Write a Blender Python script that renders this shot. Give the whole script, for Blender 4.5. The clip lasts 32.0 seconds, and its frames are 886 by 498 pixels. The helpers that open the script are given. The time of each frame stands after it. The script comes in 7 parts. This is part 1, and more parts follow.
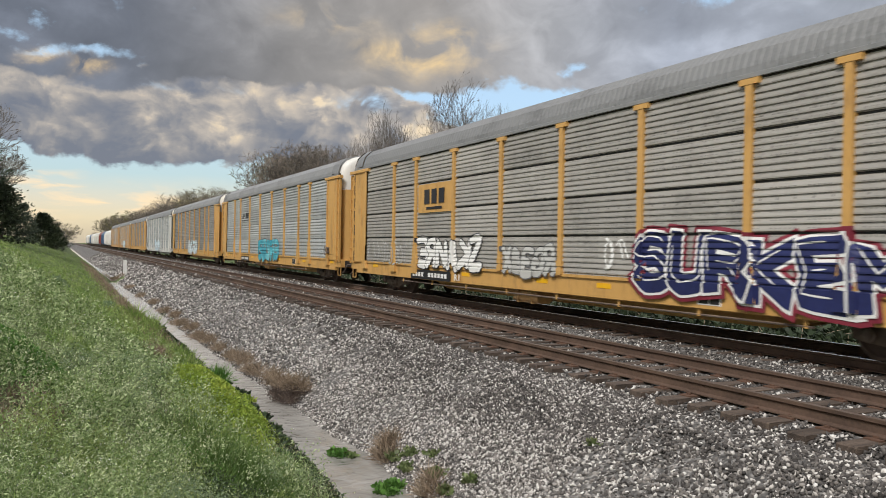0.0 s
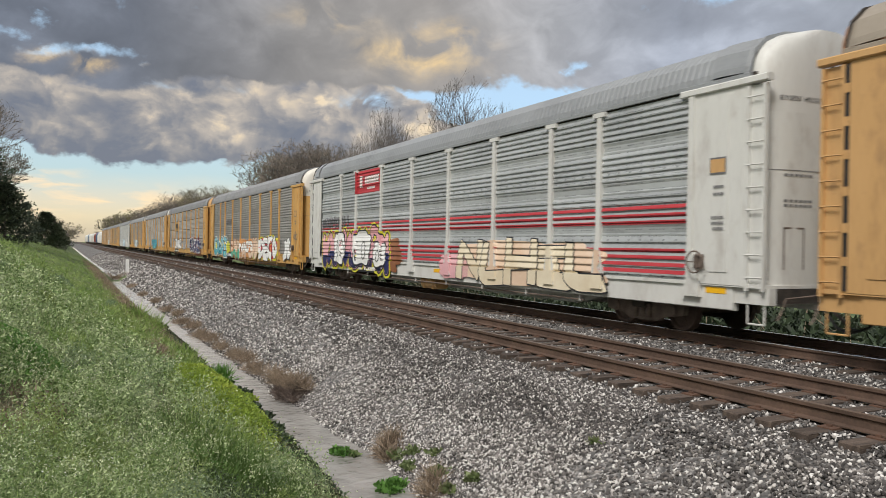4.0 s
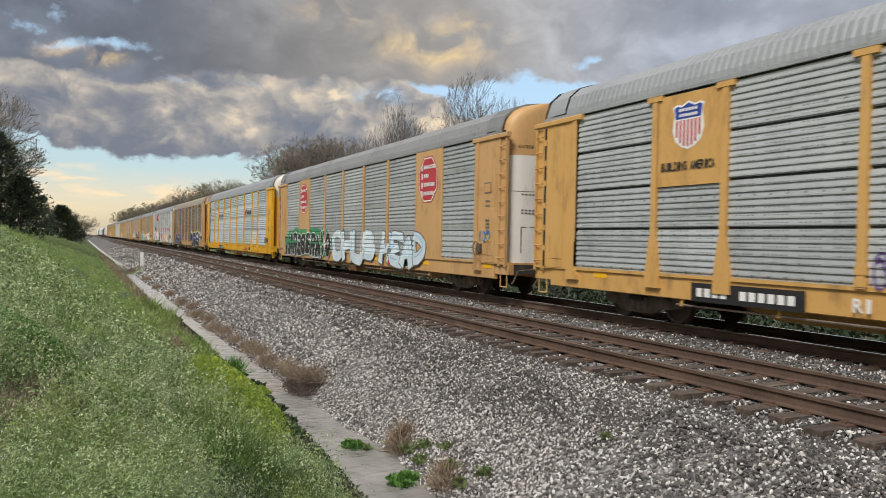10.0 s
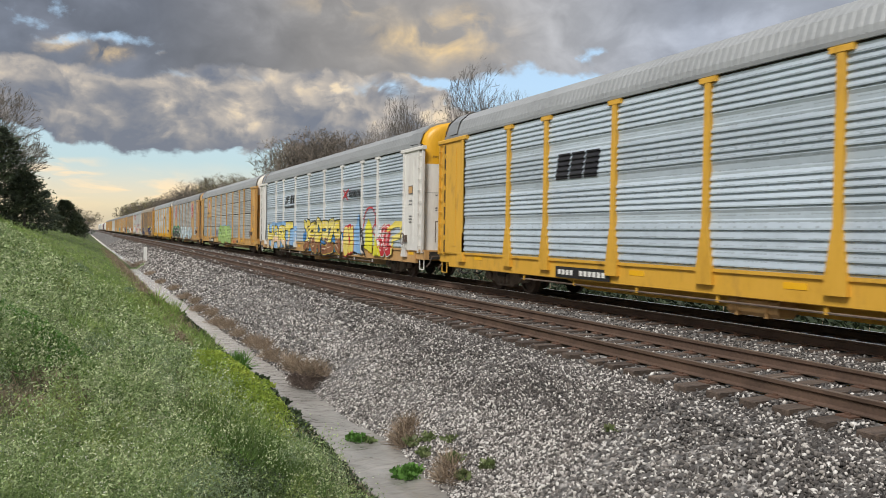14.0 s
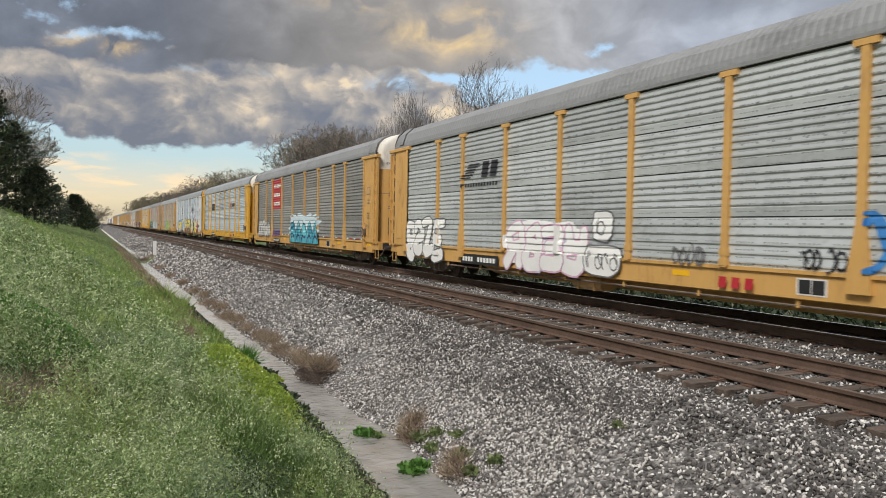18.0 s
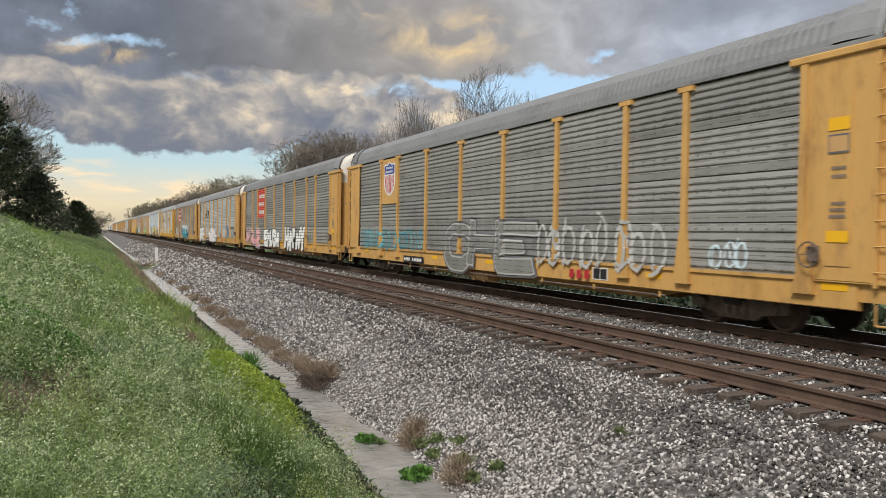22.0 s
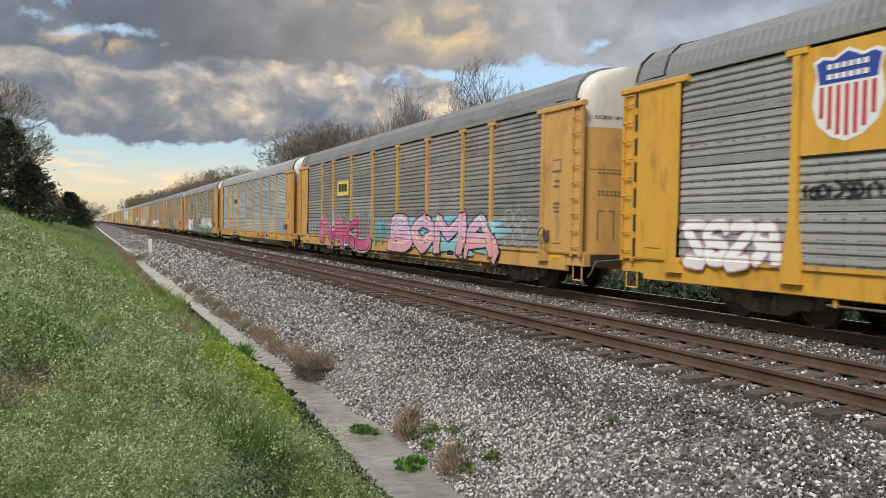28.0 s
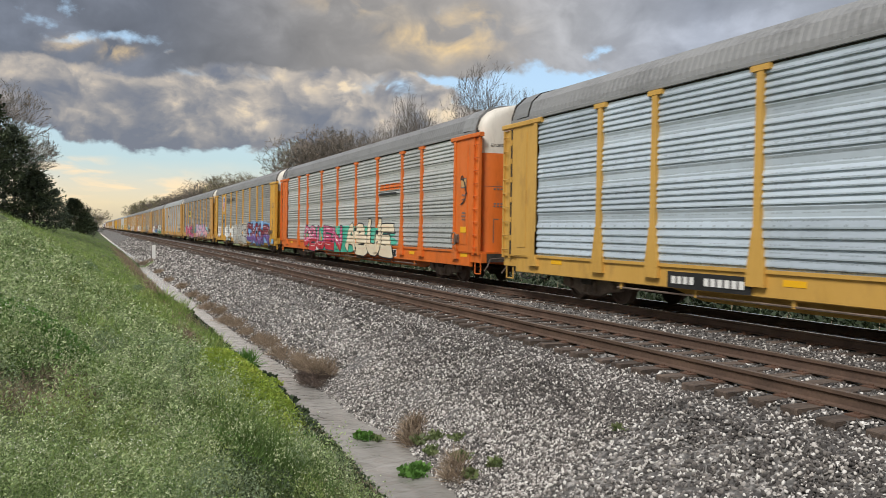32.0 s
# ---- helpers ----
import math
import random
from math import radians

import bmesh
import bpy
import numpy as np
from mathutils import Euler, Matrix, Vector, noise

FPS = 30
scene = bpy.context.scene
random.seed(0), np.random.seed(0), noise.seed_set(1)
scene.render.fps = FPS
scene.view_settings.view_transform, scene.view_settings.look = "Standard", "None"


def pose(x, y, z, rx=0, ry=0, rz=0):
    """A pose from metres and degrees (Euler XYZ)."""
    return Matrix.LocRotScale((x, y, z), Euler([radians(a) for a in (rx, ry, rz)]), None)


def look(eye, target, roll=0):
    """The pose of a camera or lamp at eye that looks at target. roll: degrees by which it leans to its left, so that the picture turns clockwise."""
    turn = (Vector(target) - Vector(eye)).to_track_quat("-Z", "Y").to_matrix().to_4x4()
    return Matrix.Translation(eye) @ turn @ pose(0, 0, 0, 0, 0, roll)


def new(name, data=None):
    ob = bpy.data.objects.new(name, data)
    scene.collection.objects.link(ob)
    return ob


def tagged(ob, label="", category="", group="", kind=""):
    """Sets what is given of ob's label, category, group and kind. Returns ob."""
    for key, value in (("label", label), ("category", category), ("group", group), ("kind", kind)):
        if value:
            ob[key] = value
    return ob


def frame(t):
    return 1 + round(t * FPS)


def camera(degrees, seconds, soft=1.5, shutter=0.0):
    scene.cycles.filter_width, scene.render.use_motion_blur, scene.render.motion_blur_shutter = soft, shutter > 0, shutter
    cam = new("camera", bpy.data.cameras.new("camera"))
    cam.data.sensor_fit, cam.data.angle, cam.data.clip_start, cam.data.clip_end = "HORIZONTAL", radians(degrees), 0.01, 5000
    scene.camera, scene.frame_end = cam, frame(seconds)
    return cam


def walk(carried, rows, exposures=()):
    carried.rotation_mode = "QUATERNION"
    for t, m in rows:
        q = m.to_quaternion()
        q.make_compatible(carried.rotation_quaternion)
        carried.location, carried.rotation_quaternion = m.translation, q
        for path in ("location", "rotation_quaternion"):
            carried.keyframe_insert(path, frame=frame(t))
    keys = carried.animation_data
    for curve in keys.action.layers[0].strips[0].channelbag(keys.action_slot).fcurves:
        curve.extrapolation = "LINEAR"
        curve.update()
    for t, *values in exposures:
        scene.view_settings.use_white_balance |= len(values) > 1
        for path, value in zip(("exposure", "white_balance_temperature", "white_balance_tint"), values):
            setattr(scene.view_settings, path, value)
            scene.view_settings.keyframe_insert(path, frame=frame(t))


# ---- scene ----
# ---------------------------------------------------------------- camera
EYE = Vector((0.0, 0.0, 1.627))
cam = camera(59.5, 32.0, soft=0.6, shutter=0.14)


def aim(yaw, pitch, roll):
    """A pose at the eye: degrees to the right of the track's line, upwards, and of lean."""
    y, p = radians(yaw), radians(pitch)
    return look(EYE, EYE + Vector((math.sin(y) * math.cos(p), math.cos(y) * math.cos(p), math.sin(p))), roll)


walk(cam, [(t, aim(a, b, c)) for t, a, b, c in (
    (0, 26.232, -0.101, 0.981), (0.5, 26.265, -0.002, 0.943), (1, 26.296, 0.031, 0.919), (1.5, 26.314, 0.001, 0.909),
    (2, 26.326, -0.047, 0.902), (2.5, 26.330, -0.104, 0.893), (3, 26.284, -0.157, 0.897), (3.5, 26.179, -0.173, 0.927),
    (5.5, 25.936, -0.397, 0.975), (6, 25.902, -0.519, 1.019), (6.5, 25.813, -0.644, 1.049), (7, 25.680, -0.746, 1.068),
    (7.5, 25.521, -0.794, 1.084), (8, 25.330, -0.790, 1.101), (8.5, 25.155, -0.760, 1.120), (9, 25.088, -0.721, 1.136),
    (9.5, 25.123, -0.675, 1.144), (10, 25.166, -0.630, 1.158), (10.5, 25.145, -0.601, 1.195), (11, 25.077, -0.598, 1.253),
    (11.5, 25.041, -0.635, 1.302), (12, 25.077, -0.717, 1.302), (12.5, 25.137, -0.824, 1.237), (13, 25.141, -0.950, 1.124),
    (13.5, 25.069, -1.081, 1.000), (14, 24.959, -1.135, 0.895), (14.5, 24.841, -1.095, 0.836), (16.5, 24.863, -1.451, 0.839),
    (17, 24.756, -1.545, 0.906), (17.5, 24.565, -1.552, 1.011), (18, 24.349, -1.482, 1.112), (18.5, 24.180, -1.398, 1.180),
    (19, 24.069, -1.343, 1.205), (19.5, 23.999, -1.300, 1.203), (20, 23.963, -1.226, 1.195), (20.5, 23.965, -1.122, 1.187),
    (21, 24.010, -1.041, 1.164), (21.5, 24.102, -1.020, 1.111), (22, 24.233, -1.043, 1.026), (22.5, 24.381, -1.088, 0.932),
    (23, 24.509, -1.149, 0.851), (23.5, 24.587, -1.204, 0.802), (24, 24.620, -1.226, 0.783), (24.5, 24.641, -1.234, 0.780),
    (25, 24.649, -1.276, 0.791), (25.5, 24.619, -1.355, 0.831), (27.5, 24.620, -1.607, 0.890), (28, 24.650, -1.722, 0.934),
    (28.5, 24.702, -1.790, 0.961), (29, 24.744, -1.777, 1.005), (29.5, 24.745, -1.674, 1.076), (30, 24.709, -1.509, 1.147),
    (30.5, 24.665, -1.353, 1.179), (31, 24.617, -1.267, 1.150), (31.5, 24.533, -1.248, 1.059), (32, 24.408, -1.259, 0.927))], exposures=[(0, 0.56), (32, 0.56)])

# ---------------------------------------------------------------- world and sun
world = bpy.data.worlds.new("evening_sky")
scene.world = world
world.use_nodes = True
wn, wl = world.node_tree.nodes, world.node_tree.links
wn.clear()


def wnode(kind, **values):
    n = wn.new(kind)
    for key, value in values.items():
        setattr(n, key, value)
    return n


def wmath(op, a, b=None, clamp=False):
    n = wnode("ShaderNodeMath", operation=op, use_clamp=clamp)
    for i, v in enumerate((a, b)):
        if v is None:
            continue
        if isinstance(v, (int, float)):
            n.inputs[i].default_value = v
        else:
            wl.new(v, n.inputs[i])
    return n.outputs[0]


def wmix(fac, a, b):
    n = wnode("ShaderNodeMix", data_type="RGBA")
    for i, v in ((0, fac), (6, a), (7, b)):
        if isinstance(v, (int, float)):
            n.inputs[i].default_value = v
        elif isinstance(v, tuple):
            n.inputs[i].default_value = (*v, 1)
        else:
            wl.new(v, n.inputs[i])
    return n.outputs[2]


def wramp(fac, stops):
    n = wnode("ShaderNodeValToRGB")
    el = n.color_ramp.elements
    while len(el) < len(stops):
        el.new(0.5)
    for e, (pos, col) in zip(el, stops):
        e.position, e.color = pos, (*col, 1) if isinstance(col, tuple) else (col, col, col, 1)
    wl.new(fac, n.inputs[0])
    return n.outputs[0]


coord = wnode("ShaderNodeTexCoord")
split = wnode("ShaderNodeSeparateXYZ")
wl.new(coord.outputs["Generated"], split.inputs[0])
azim = wmath("MULTIPLY", wmath("ARCTAN2", split.outputs[0], split.outputs[1]), 57.2958)
elev = wmath("MULTIPLY", wmath("ARCSINE", split.outputs[2]), 57.2958)
# cloud shapes live in (azimuth, elevation), stretched sideways towards the horizon
flat = wnode("ShaderNodeCombineXYZ")
wl.new(wmath("MULTIPLY", azim, 0.1), flat.inputs[0])
wl.new(wmath("MULTIPLY", elev, 0.135), flat.inputs[1])


def wnoise(scale, detail, seed, rough=0.55, distort=0.0):
    off = wnode("ShaderNodeVectorMath", operation="ADD")
    wl.new(flat.outputs[0], off.inputs[0])
    off.inputs[1].default_value = (seed, seed * 0.7, seed * 1.3)
    n = wnode("ShaderNodeTexNoise")
    wl.new(off.outputs[0], n.inputs["Vector"])
    n.inputs["Scale"].default_value, n.inputs["Detail"].default_value = scale, detail
    n.inputs["Roughness"].default_value, n.inputs["Distortion"].default_value = rough, distort
    return n.outputs[0]


wob_a = wmath("MULTIPLY", wmath("SUBTRACT", wnoise(2.2, 6, 21.0), 0.5), 7.0)
wob_e = wmath("MULTIPLY", wmath("SUBTRACT", wnoise(2.2, 6, 33.0), 0.5), 3.5)
az_w, el_w = wmath("ADD", azim, wob_a), wmath("ADD", elev, wob_e)


def spot(az, el, wide, high, amount):
    """A soft patch of cloud or clear sky round a direction, with a wandering edge."""
    a = wmath("DIVIDE", wmath("SUBTRACT", az_w, az), wide)
    e = wmath("DIVIDE", wmath("SUBTRACT", el_w, el), high)
    r = wmath("ADD", wmath("MULTIPLY", a, a), wmath("MULTIPLY", e, e))
    return wmath("MULTIPLY", wmath("EXPONENT", wmath("MULTIPLY", r, -1.0)), amount)


def total(spots):
    out = None
    for s in spots:
        v = spot(*s)
        out = v if out is None else wmath("ADD", out, v)
    return out


clear = wnode("ShaderNodeTexSky", sky_type="NISHITA")
clear.sun_disc, clear.sun_elevation, clear.sun_rotation = False, radians(50), radians(-120)


def between(v, a, b):
    """0 below a, 1 above b."""
    n = wnode("ShaderNodeMapRange", interpolation_type="SMOOTHSTEP")
    wl.new(v, n.inputs[0])
    n.inputs[1].default_value, n.inputs[2].default_value = a, b
    return n.outputs[0]


def along(stops, high):
    """A height in degrees that changes with the azimuth."""
    return wmath("MULTIPLY", wramp(wmath("DIVIDE", wmath("ADD", azim, 10.0), 70.0, True), [((a + 10) / 70, v / high) for a, v in stops]), high)


clear_tint = wramp(wmath("DIVIDE", wmath("ADD", elev, wmath("MULTIPLY", wob_e, 0.12)), 30.0, True), [(0.0, (0.34, 0.28, 0.20)), (0.055, (0.44, 0.355, 0.225)), (0.095, (0.40, 0.35, 0.265)), (0.125, (0.33, 0.345, 0.31)), (0.16, (0.26, 0.34, 0.355)), (0.36, (0.27, 0.38, 0.49)), (1.0, (0.22, 0.33, 0.46))])
big, mid, tiny = wnoise(1.0, 8, 3.1, 0.55, 0.3), wnoise(2.6, 8, 9.7, 0.52, 0.5), wnoise(6.5, 7, 14.2, 0.6, 0.2)
rag = wmath("ADD", wmath("MULTIPLY", wmath("SUBTRACT", mid, 0.5), 4.2), wmath("MULTIPLY", wmath("SUBTRACT", tiny, 0.5), 1.6))
lump_at = wnode("ShaderNodeVectorMath", operation="ADD")
wl.new(flat.outputs[0], lump_at.inputs[0])
wander = wnode("ShaderNodeCombineXYZ")
wl.new(wmath("MULTIPLY", mid, 0.5), wander.inputs[0])
wl.new(wmath("MULTIPLY", tiny, 0.35), wander.inputs[1])
wl.new(wander.outputs[0], lump_at.inputs[1])
cells = wnode("ShaderNodeTexVoronoi", feature="SMOOTH_F1")
wl.new(lump_at.outputs[0], cells.inputs["Vector"])
cells.inputs["Scale"].default_value, cells.inputs["Smoothness"].default_value, cells.inputs["Detail"].default_value = 3.4, 0.45, 2.0
lump = cells.outputs["Distance"]
# the lower cumulus: dark flat bases, tops lit by the low sun
base_el = along([(-10, 7.4), (-3.5, 6.6), (-1, 5.5), (5, 5.0), (11, 5.5), (13.3, 6.0), (16, 4.8), (22, 3.5), (40, 3.0)], 20.0)
top_el = along([(-10, 12.3), (3, 11.9), (9, 12.0), (18, 12.3), (22, 11.6), (26, 9.6), (30, 8.8), (40, 8.6)], 20.0)
openings = total([(10.2, 10.9, 1.3, 0.35, 1.0), (20.2, 10.6, 1.8, 0.45, 1.6), (6, 10.5, 1.5, 0.25, 0.5)])
low_mask = wmath("MULTIPLY", between(wmath("SUBTRACT", wmath("ADD", elev, wmath("MULTIPLY", rag, 0.75)), base_el), -0.12, 0.32), between(wmath("SUBTRACT", top_el, wmath("ADD", elev, wmath("MULTIPLY", rag, 0.8))), -0.35, 0.15))
rise = wmath("DIVIDE", wmath("SUBTRACT", elev, base_el), 5.2)
shade = wmath("ADD", wmath("ADD", wmath("MULTIPLY", wmath("ADD", rise, 0.10), 0.26), wmath("ADD", wmath("MULTIPLY", wmath("SUBTRACT", mid, 0.42), 1.75), wmath("MULTIPLY", wmath("SUBTRACT", 0.98, lump), 0.62))), total([(8, 8.2, 5, 1.3, 0.22), (10.6, 7.3, 2.0, 0.8, 0.40), (5.2, 8.1, 1.6, 0.5, 0.25), (8.5, 10.3, 3, 0.5, 0.25), (-4, 10.3, 2.0, 0.9, 0.40), (-1.5, 7.6, 4, 1.2, -0.15), (17.6, 9.0, 2.0, 0.7, 0.12), (0, 5.7, 12, 0.7, -0.16)]))
low_mask = wmath("SUBTRACT", low_mask, wmath("MULTIPLY", wmath("MULTIPLY", openings, low_mask), between(mid, 0.40, 0.55)), True)
low_cloud = wramp(shade, [(0.0, (0.128, 0.140, 0.172)), (0.22, (0.168, 0.172, 0.190)), (0.42, (0.250, 0.236, 0.228)), (0.62, (0.36, 0.32, 0.28)), (0.88, (0.60, 0.49, 0.345))])
# the grey deck above
deck_el = along([(-10, 11.1), (3, 10.3), (9, 11.2), (20, 11.5), (27, 11.0), (31, 11.8), (40, 10.8), (60, 10.0)], 20.0)
gaps = total([(-1.5, 12.0, 2.0, 0.42, -0.78), (-2.9, 12.9, 1.2, 0.35, -0.62), (-0.8, 13.9, 0.7, 0.5, -0.6), (2.8, 12.3, 2.0, 0.5, -0.72), (31.3, 11.3, 3.2, 0.9, -1.2), (35.3, 13.4, 1.0, 0.5, -0.9), (45, 17.8, 4, 0.9, -0.6)])
deck_mask = wmath("MULTIPLY", between(wmath("SUBTRACT", wmath("ADD", elev, wmath("MULTIPLY", rag, 0.55)), deck_el), -0.12, 0.35), between(wmath("ADD", gaps, wmath("MULTIPLY", wmath("SUBTRACT", tiny, 0.5), 1.6)), -1.0, -0.2))
tone = wmath("ADD", wmath("ADD", wmath("MULTIPLY", big, 0.55), wmath("MULTIPLY", mid, 0.45)), total([(41, 13.7, 4.5, 1.2, 0.10), (46, 15.5, 5, 1.4, -0.10), (35, 15, 4, 2, 0.05), (4, 12.6, 6, 1.4, -0.07), (0, 14.9, 3, 1.0, 0.05)]))
hue = wramp(wmath("DIVIDE", wmath("ADD", azim, 10.0), 70.0, True), [(0.0, (0.098, 0.112, 0.142)), (0.20, (0.112, 0.122, 0.146)), (0.36, (0.192, 0.184, 0.178)), (0.50, (0.262, 0.246, 0.232)), (0.62, (0.258, 0.260, 0.272)), (0.75, (0.24, 0.26, 0.305)), (1.0, (0.28, 0.30, 0.34))])
level = wramp(tone, [(0.34, 0.38), (0.50, 0.50), (0.66, 0.74)])
gain = wnode("ShaderNodeMix", data_type="RGBA", blend_type="MULTIPLY")
gain.inputs[0].default_value = 1.0
wl.new(hue, gain.inputs[6])
wl.new(level, gain.inputs[7])
deck = wnode("ShaderNodeMix", data_type="RGBA", blend_type="ADD")
deck.inputs[0].default_value = 1.0
wl.new(gain.outputs[2], deck.inputs[6])
wl.new(gain.outputs[2], deck.inputs[7])
warm = wmath("MULTIPLY", wramp(mid, [(0.40, 0.0), (0.62, 1.0)]), total([(24.8, 14.0, 3.6, 1.1, 1.3), (26.8, 15.6, 1.2, 0.5, 1.2), (17.5, 15.8, 2.5, 0.6, 0.7), (1.9, 11.3, 0.9, 0.4, 1.3), (-1.5, 11.9, 1.4, 0.3, 1.2)]), True)
deck_lit = wmix(warm, deck.outputs[2], (0.62, 0.45, 0.23))
# brighter cloud added out of view on the sun's side, as fill light
sunward_fill = wmath("MULTIPLY", between(wmath("MULTIPLY", azim, -1.0), 50.0, 110.0), between(wmath("MULTIPLY", elev, -1.0), -70.0, -10.0))
deck_lit = wmix(wmath("MULTIPLY", sunward_fill, 0.8), deck_lit, (0.55, 0.48, 0.37))
deck_lit = wmix(wmath("MULTIPLY", between(elev, 18.0, 40.0), 0.75), deck_lit, (0.33, 0.34, 0.37))
# far bands of lit cloud close over the horizon
streak_at = wnode("ShaderNodeVectorMath", operation="MULTIPLY")
wl.new(flat.outputs[0], streak_at.inputs[0])
streak_at.inputs[1].default_value = (1.0, 3.2, 1.0)
streaks = wnode("ShaderNodeTexNoise")
wl.new(streak_at.outputs[0], streaks.inputs["Vector"])
streaks.inputs["Scale"].default_value, streaks.inputs["Detail"].default_value, streaks.inputs["Distortion"].default_value = 2.4, 6, 0.4
banks = wmath("MULTIPLY", between(streaks.outputs[0], 0.46, 0.62), total([(5.0, 2.6, 7.0, 1.0, 1.0), (-4.0, 3.6, 5.0, 1.3, 0.8), (12.0, 2.4, 8.0, 0.9, 0.7)]), True)
horizon = wmix(banks, clear_tint, (0.56, 0.40, 0.23))
painted = wmix(deck_mask, wmix(low_mask, horizon, low_cloud), deck_lit)
cloudy = wmath("SUBTRACT", 1.0, wmath("MULTIPLY", wmath("MAXIMUM", deck_mask, low_mask), 0.9))
seen_sky = wnode("ShaderNodeBackground")
wl.new(painted, seen_sky.inputs[0])
seen_sky.inputs[1].default_value = 1.0
air = wnode("ShaderNodeBackground")
wl.new(clear.outputs[0], air.inputs[0])
wl.new(wmath("MULTIPLY", cloudy, 0.03), air.inputs[1])
adder = wnode("ShaderNodeAddShader")
wl.new(seen_sky.outputs[0], adder.inputs[0])
wl.new(air.outputs[0], adder.inputs[1])
sky_out = adder.outputs[0]


out = wnode("ShaderNodeOutputWorld")
wl.new(sky_out, out.inputs[0])

sun_data = bpy.data.lights.new("sun", "SUN")
sun_data.energy, sun_data.angle, sun_data.color = 2.3, radians(20), (1.0, 0.955, 0.90)
sun = new("sun", sun_data)
sun.matrix_world = look((0, 0, 60), Vector((0, 0, 60)) - Vector((math.sin(radians(-120)) * math.cos(radians(50)), math.cos(radians(-120)) * math.cos(radians(50)), math.sin(radians(50)))))
# ---------------------------------------------------------------- materials
MATS = {}


def mat(name, cols, rough=0.8, metal=0.0, scale=3.0, fine=40.0, bump=0.15, stretch=(1, 1, 1), spread=0.0, island=0.0, fine_mix=0.35, stops=(0.3, 0.7), spec=0.5, thin=0.0):
    """A weathered surface: two or three colours mixed by coarse and fine noise at real size, grain as relief, and a difference from piece to piece."""
    if name in MATS:
        return MATS[name]
    m = bpy.data.materials.new(name)
    MATS[name] = m
    m.use_nodes = True
    n, l = m.node_tree.nodes, m.node_tree.links
    b = n["Principled BSDF"]
    b.inputs["Roughness"].default_value, b.inputs["Metallic"].default_value = rough, metal
    b.inputs["Specular IOR Level"].default_value = spec
    tc, mp = n.new("ShaderNodeTexCoord"), n.new("ShaderNodeMapping")
    l.new(tc.outputs["Object"], mp.inputs[0])
    mp.inputs["Scale"].default_value = stretch
    info = n.new("ShaderNodeObjectInfo")
    shift = n.new("ShaderNodeVectorMath")
    shift.operation = "MULTIPLY_ADD"
    l.new(info.outputs["Random"], shift.inputs[0])
    shift.inputs[1].default_value = (37.0, 37.0, 37.0)
    l.new(mp.outputs[0], shift.inputs[2])
    big, small = n.new("ShaderNodeTexNoise"), n.new("ShaderNodeTexNoise")
    for t, s, d in ((big, scale, 6), (small, fine, 4)):
        l.new(shift.outputs[0], t.inputs["Vector"])
        t.inputs["Scale"].default_value, t.inputs["Detail"].default_value = s, d
    mix = n.new("ShaderNodeMix")
    mix.inputs[0].default_value = fine_mix
    l.new(big.outputs[0], mix.inputs[2])
    l.new(small.outputs[0], mix.inputs[3])
    ramp = n.new("ShaderNodeValToRGB")
    el = ramp.color_ramp.elements
    while len(el) < len(cols):
        el.new(0.5)
    for i, (e, c) in enumerate(zip(el, cols)):
        e.position, e.color = stops[0] + (stops[1] - stops[0]) * i / max(1, len(cols) - 1), (*c, 1)
    l.new(mix.outputs[0], ramp.inputs[0])
    colour = ramp.outputs[0]
    if spread or island:
        hsv = n.new("ShaderNodeHueSaturation")
        l.new(colour, hsv.inputs["Color"])
        rnd = n.new("ShaderNodeMapRange")
        if island:
            l.new(n.new("ShaderNodeNewGeometry").outputs["Random Per Island"], rnd.inputs[0])
        else:
            l.new(info.outputs["Random"], rnd.inputs[0])
        w = spread or island
        rnd.inputs[3].default_value, rnd.inputs[4].default_value = 1 - w, 1 + w
        l.new(rnd.outputs[0], hsv.inputs["Value"])
        colour = hsv.outputs[0]
    l.new(colour, b.inputs["Base Color"])
    if thin:  # light that shows through leaves
        through_leaf, both = n.new("ShaderNodeBsdfTranslucent"), n.new("ShaderNodeMixShader")
        l.new(colour, through_leaf.inputs[0])
        both.inputs[0].default_value = thin
        l.new(b.outputs[0], both.inputs[1])
        l.new(through_leaf.outputs[0], both.inputs[2])
        l.new(both.outputs[0], n["Material Output"].inputs[0])
    if bump:
        bp = n.new("ShaderNodeBump")
        bp.inputs["Strength"].default_value, bp.inputs["Distance"].default_value = bump, 0.02
        l.new(small.outputs[0], bp.inputs["Height"])
        l.new(bp.outputs[0], b.inputs["Normal"])
    return m


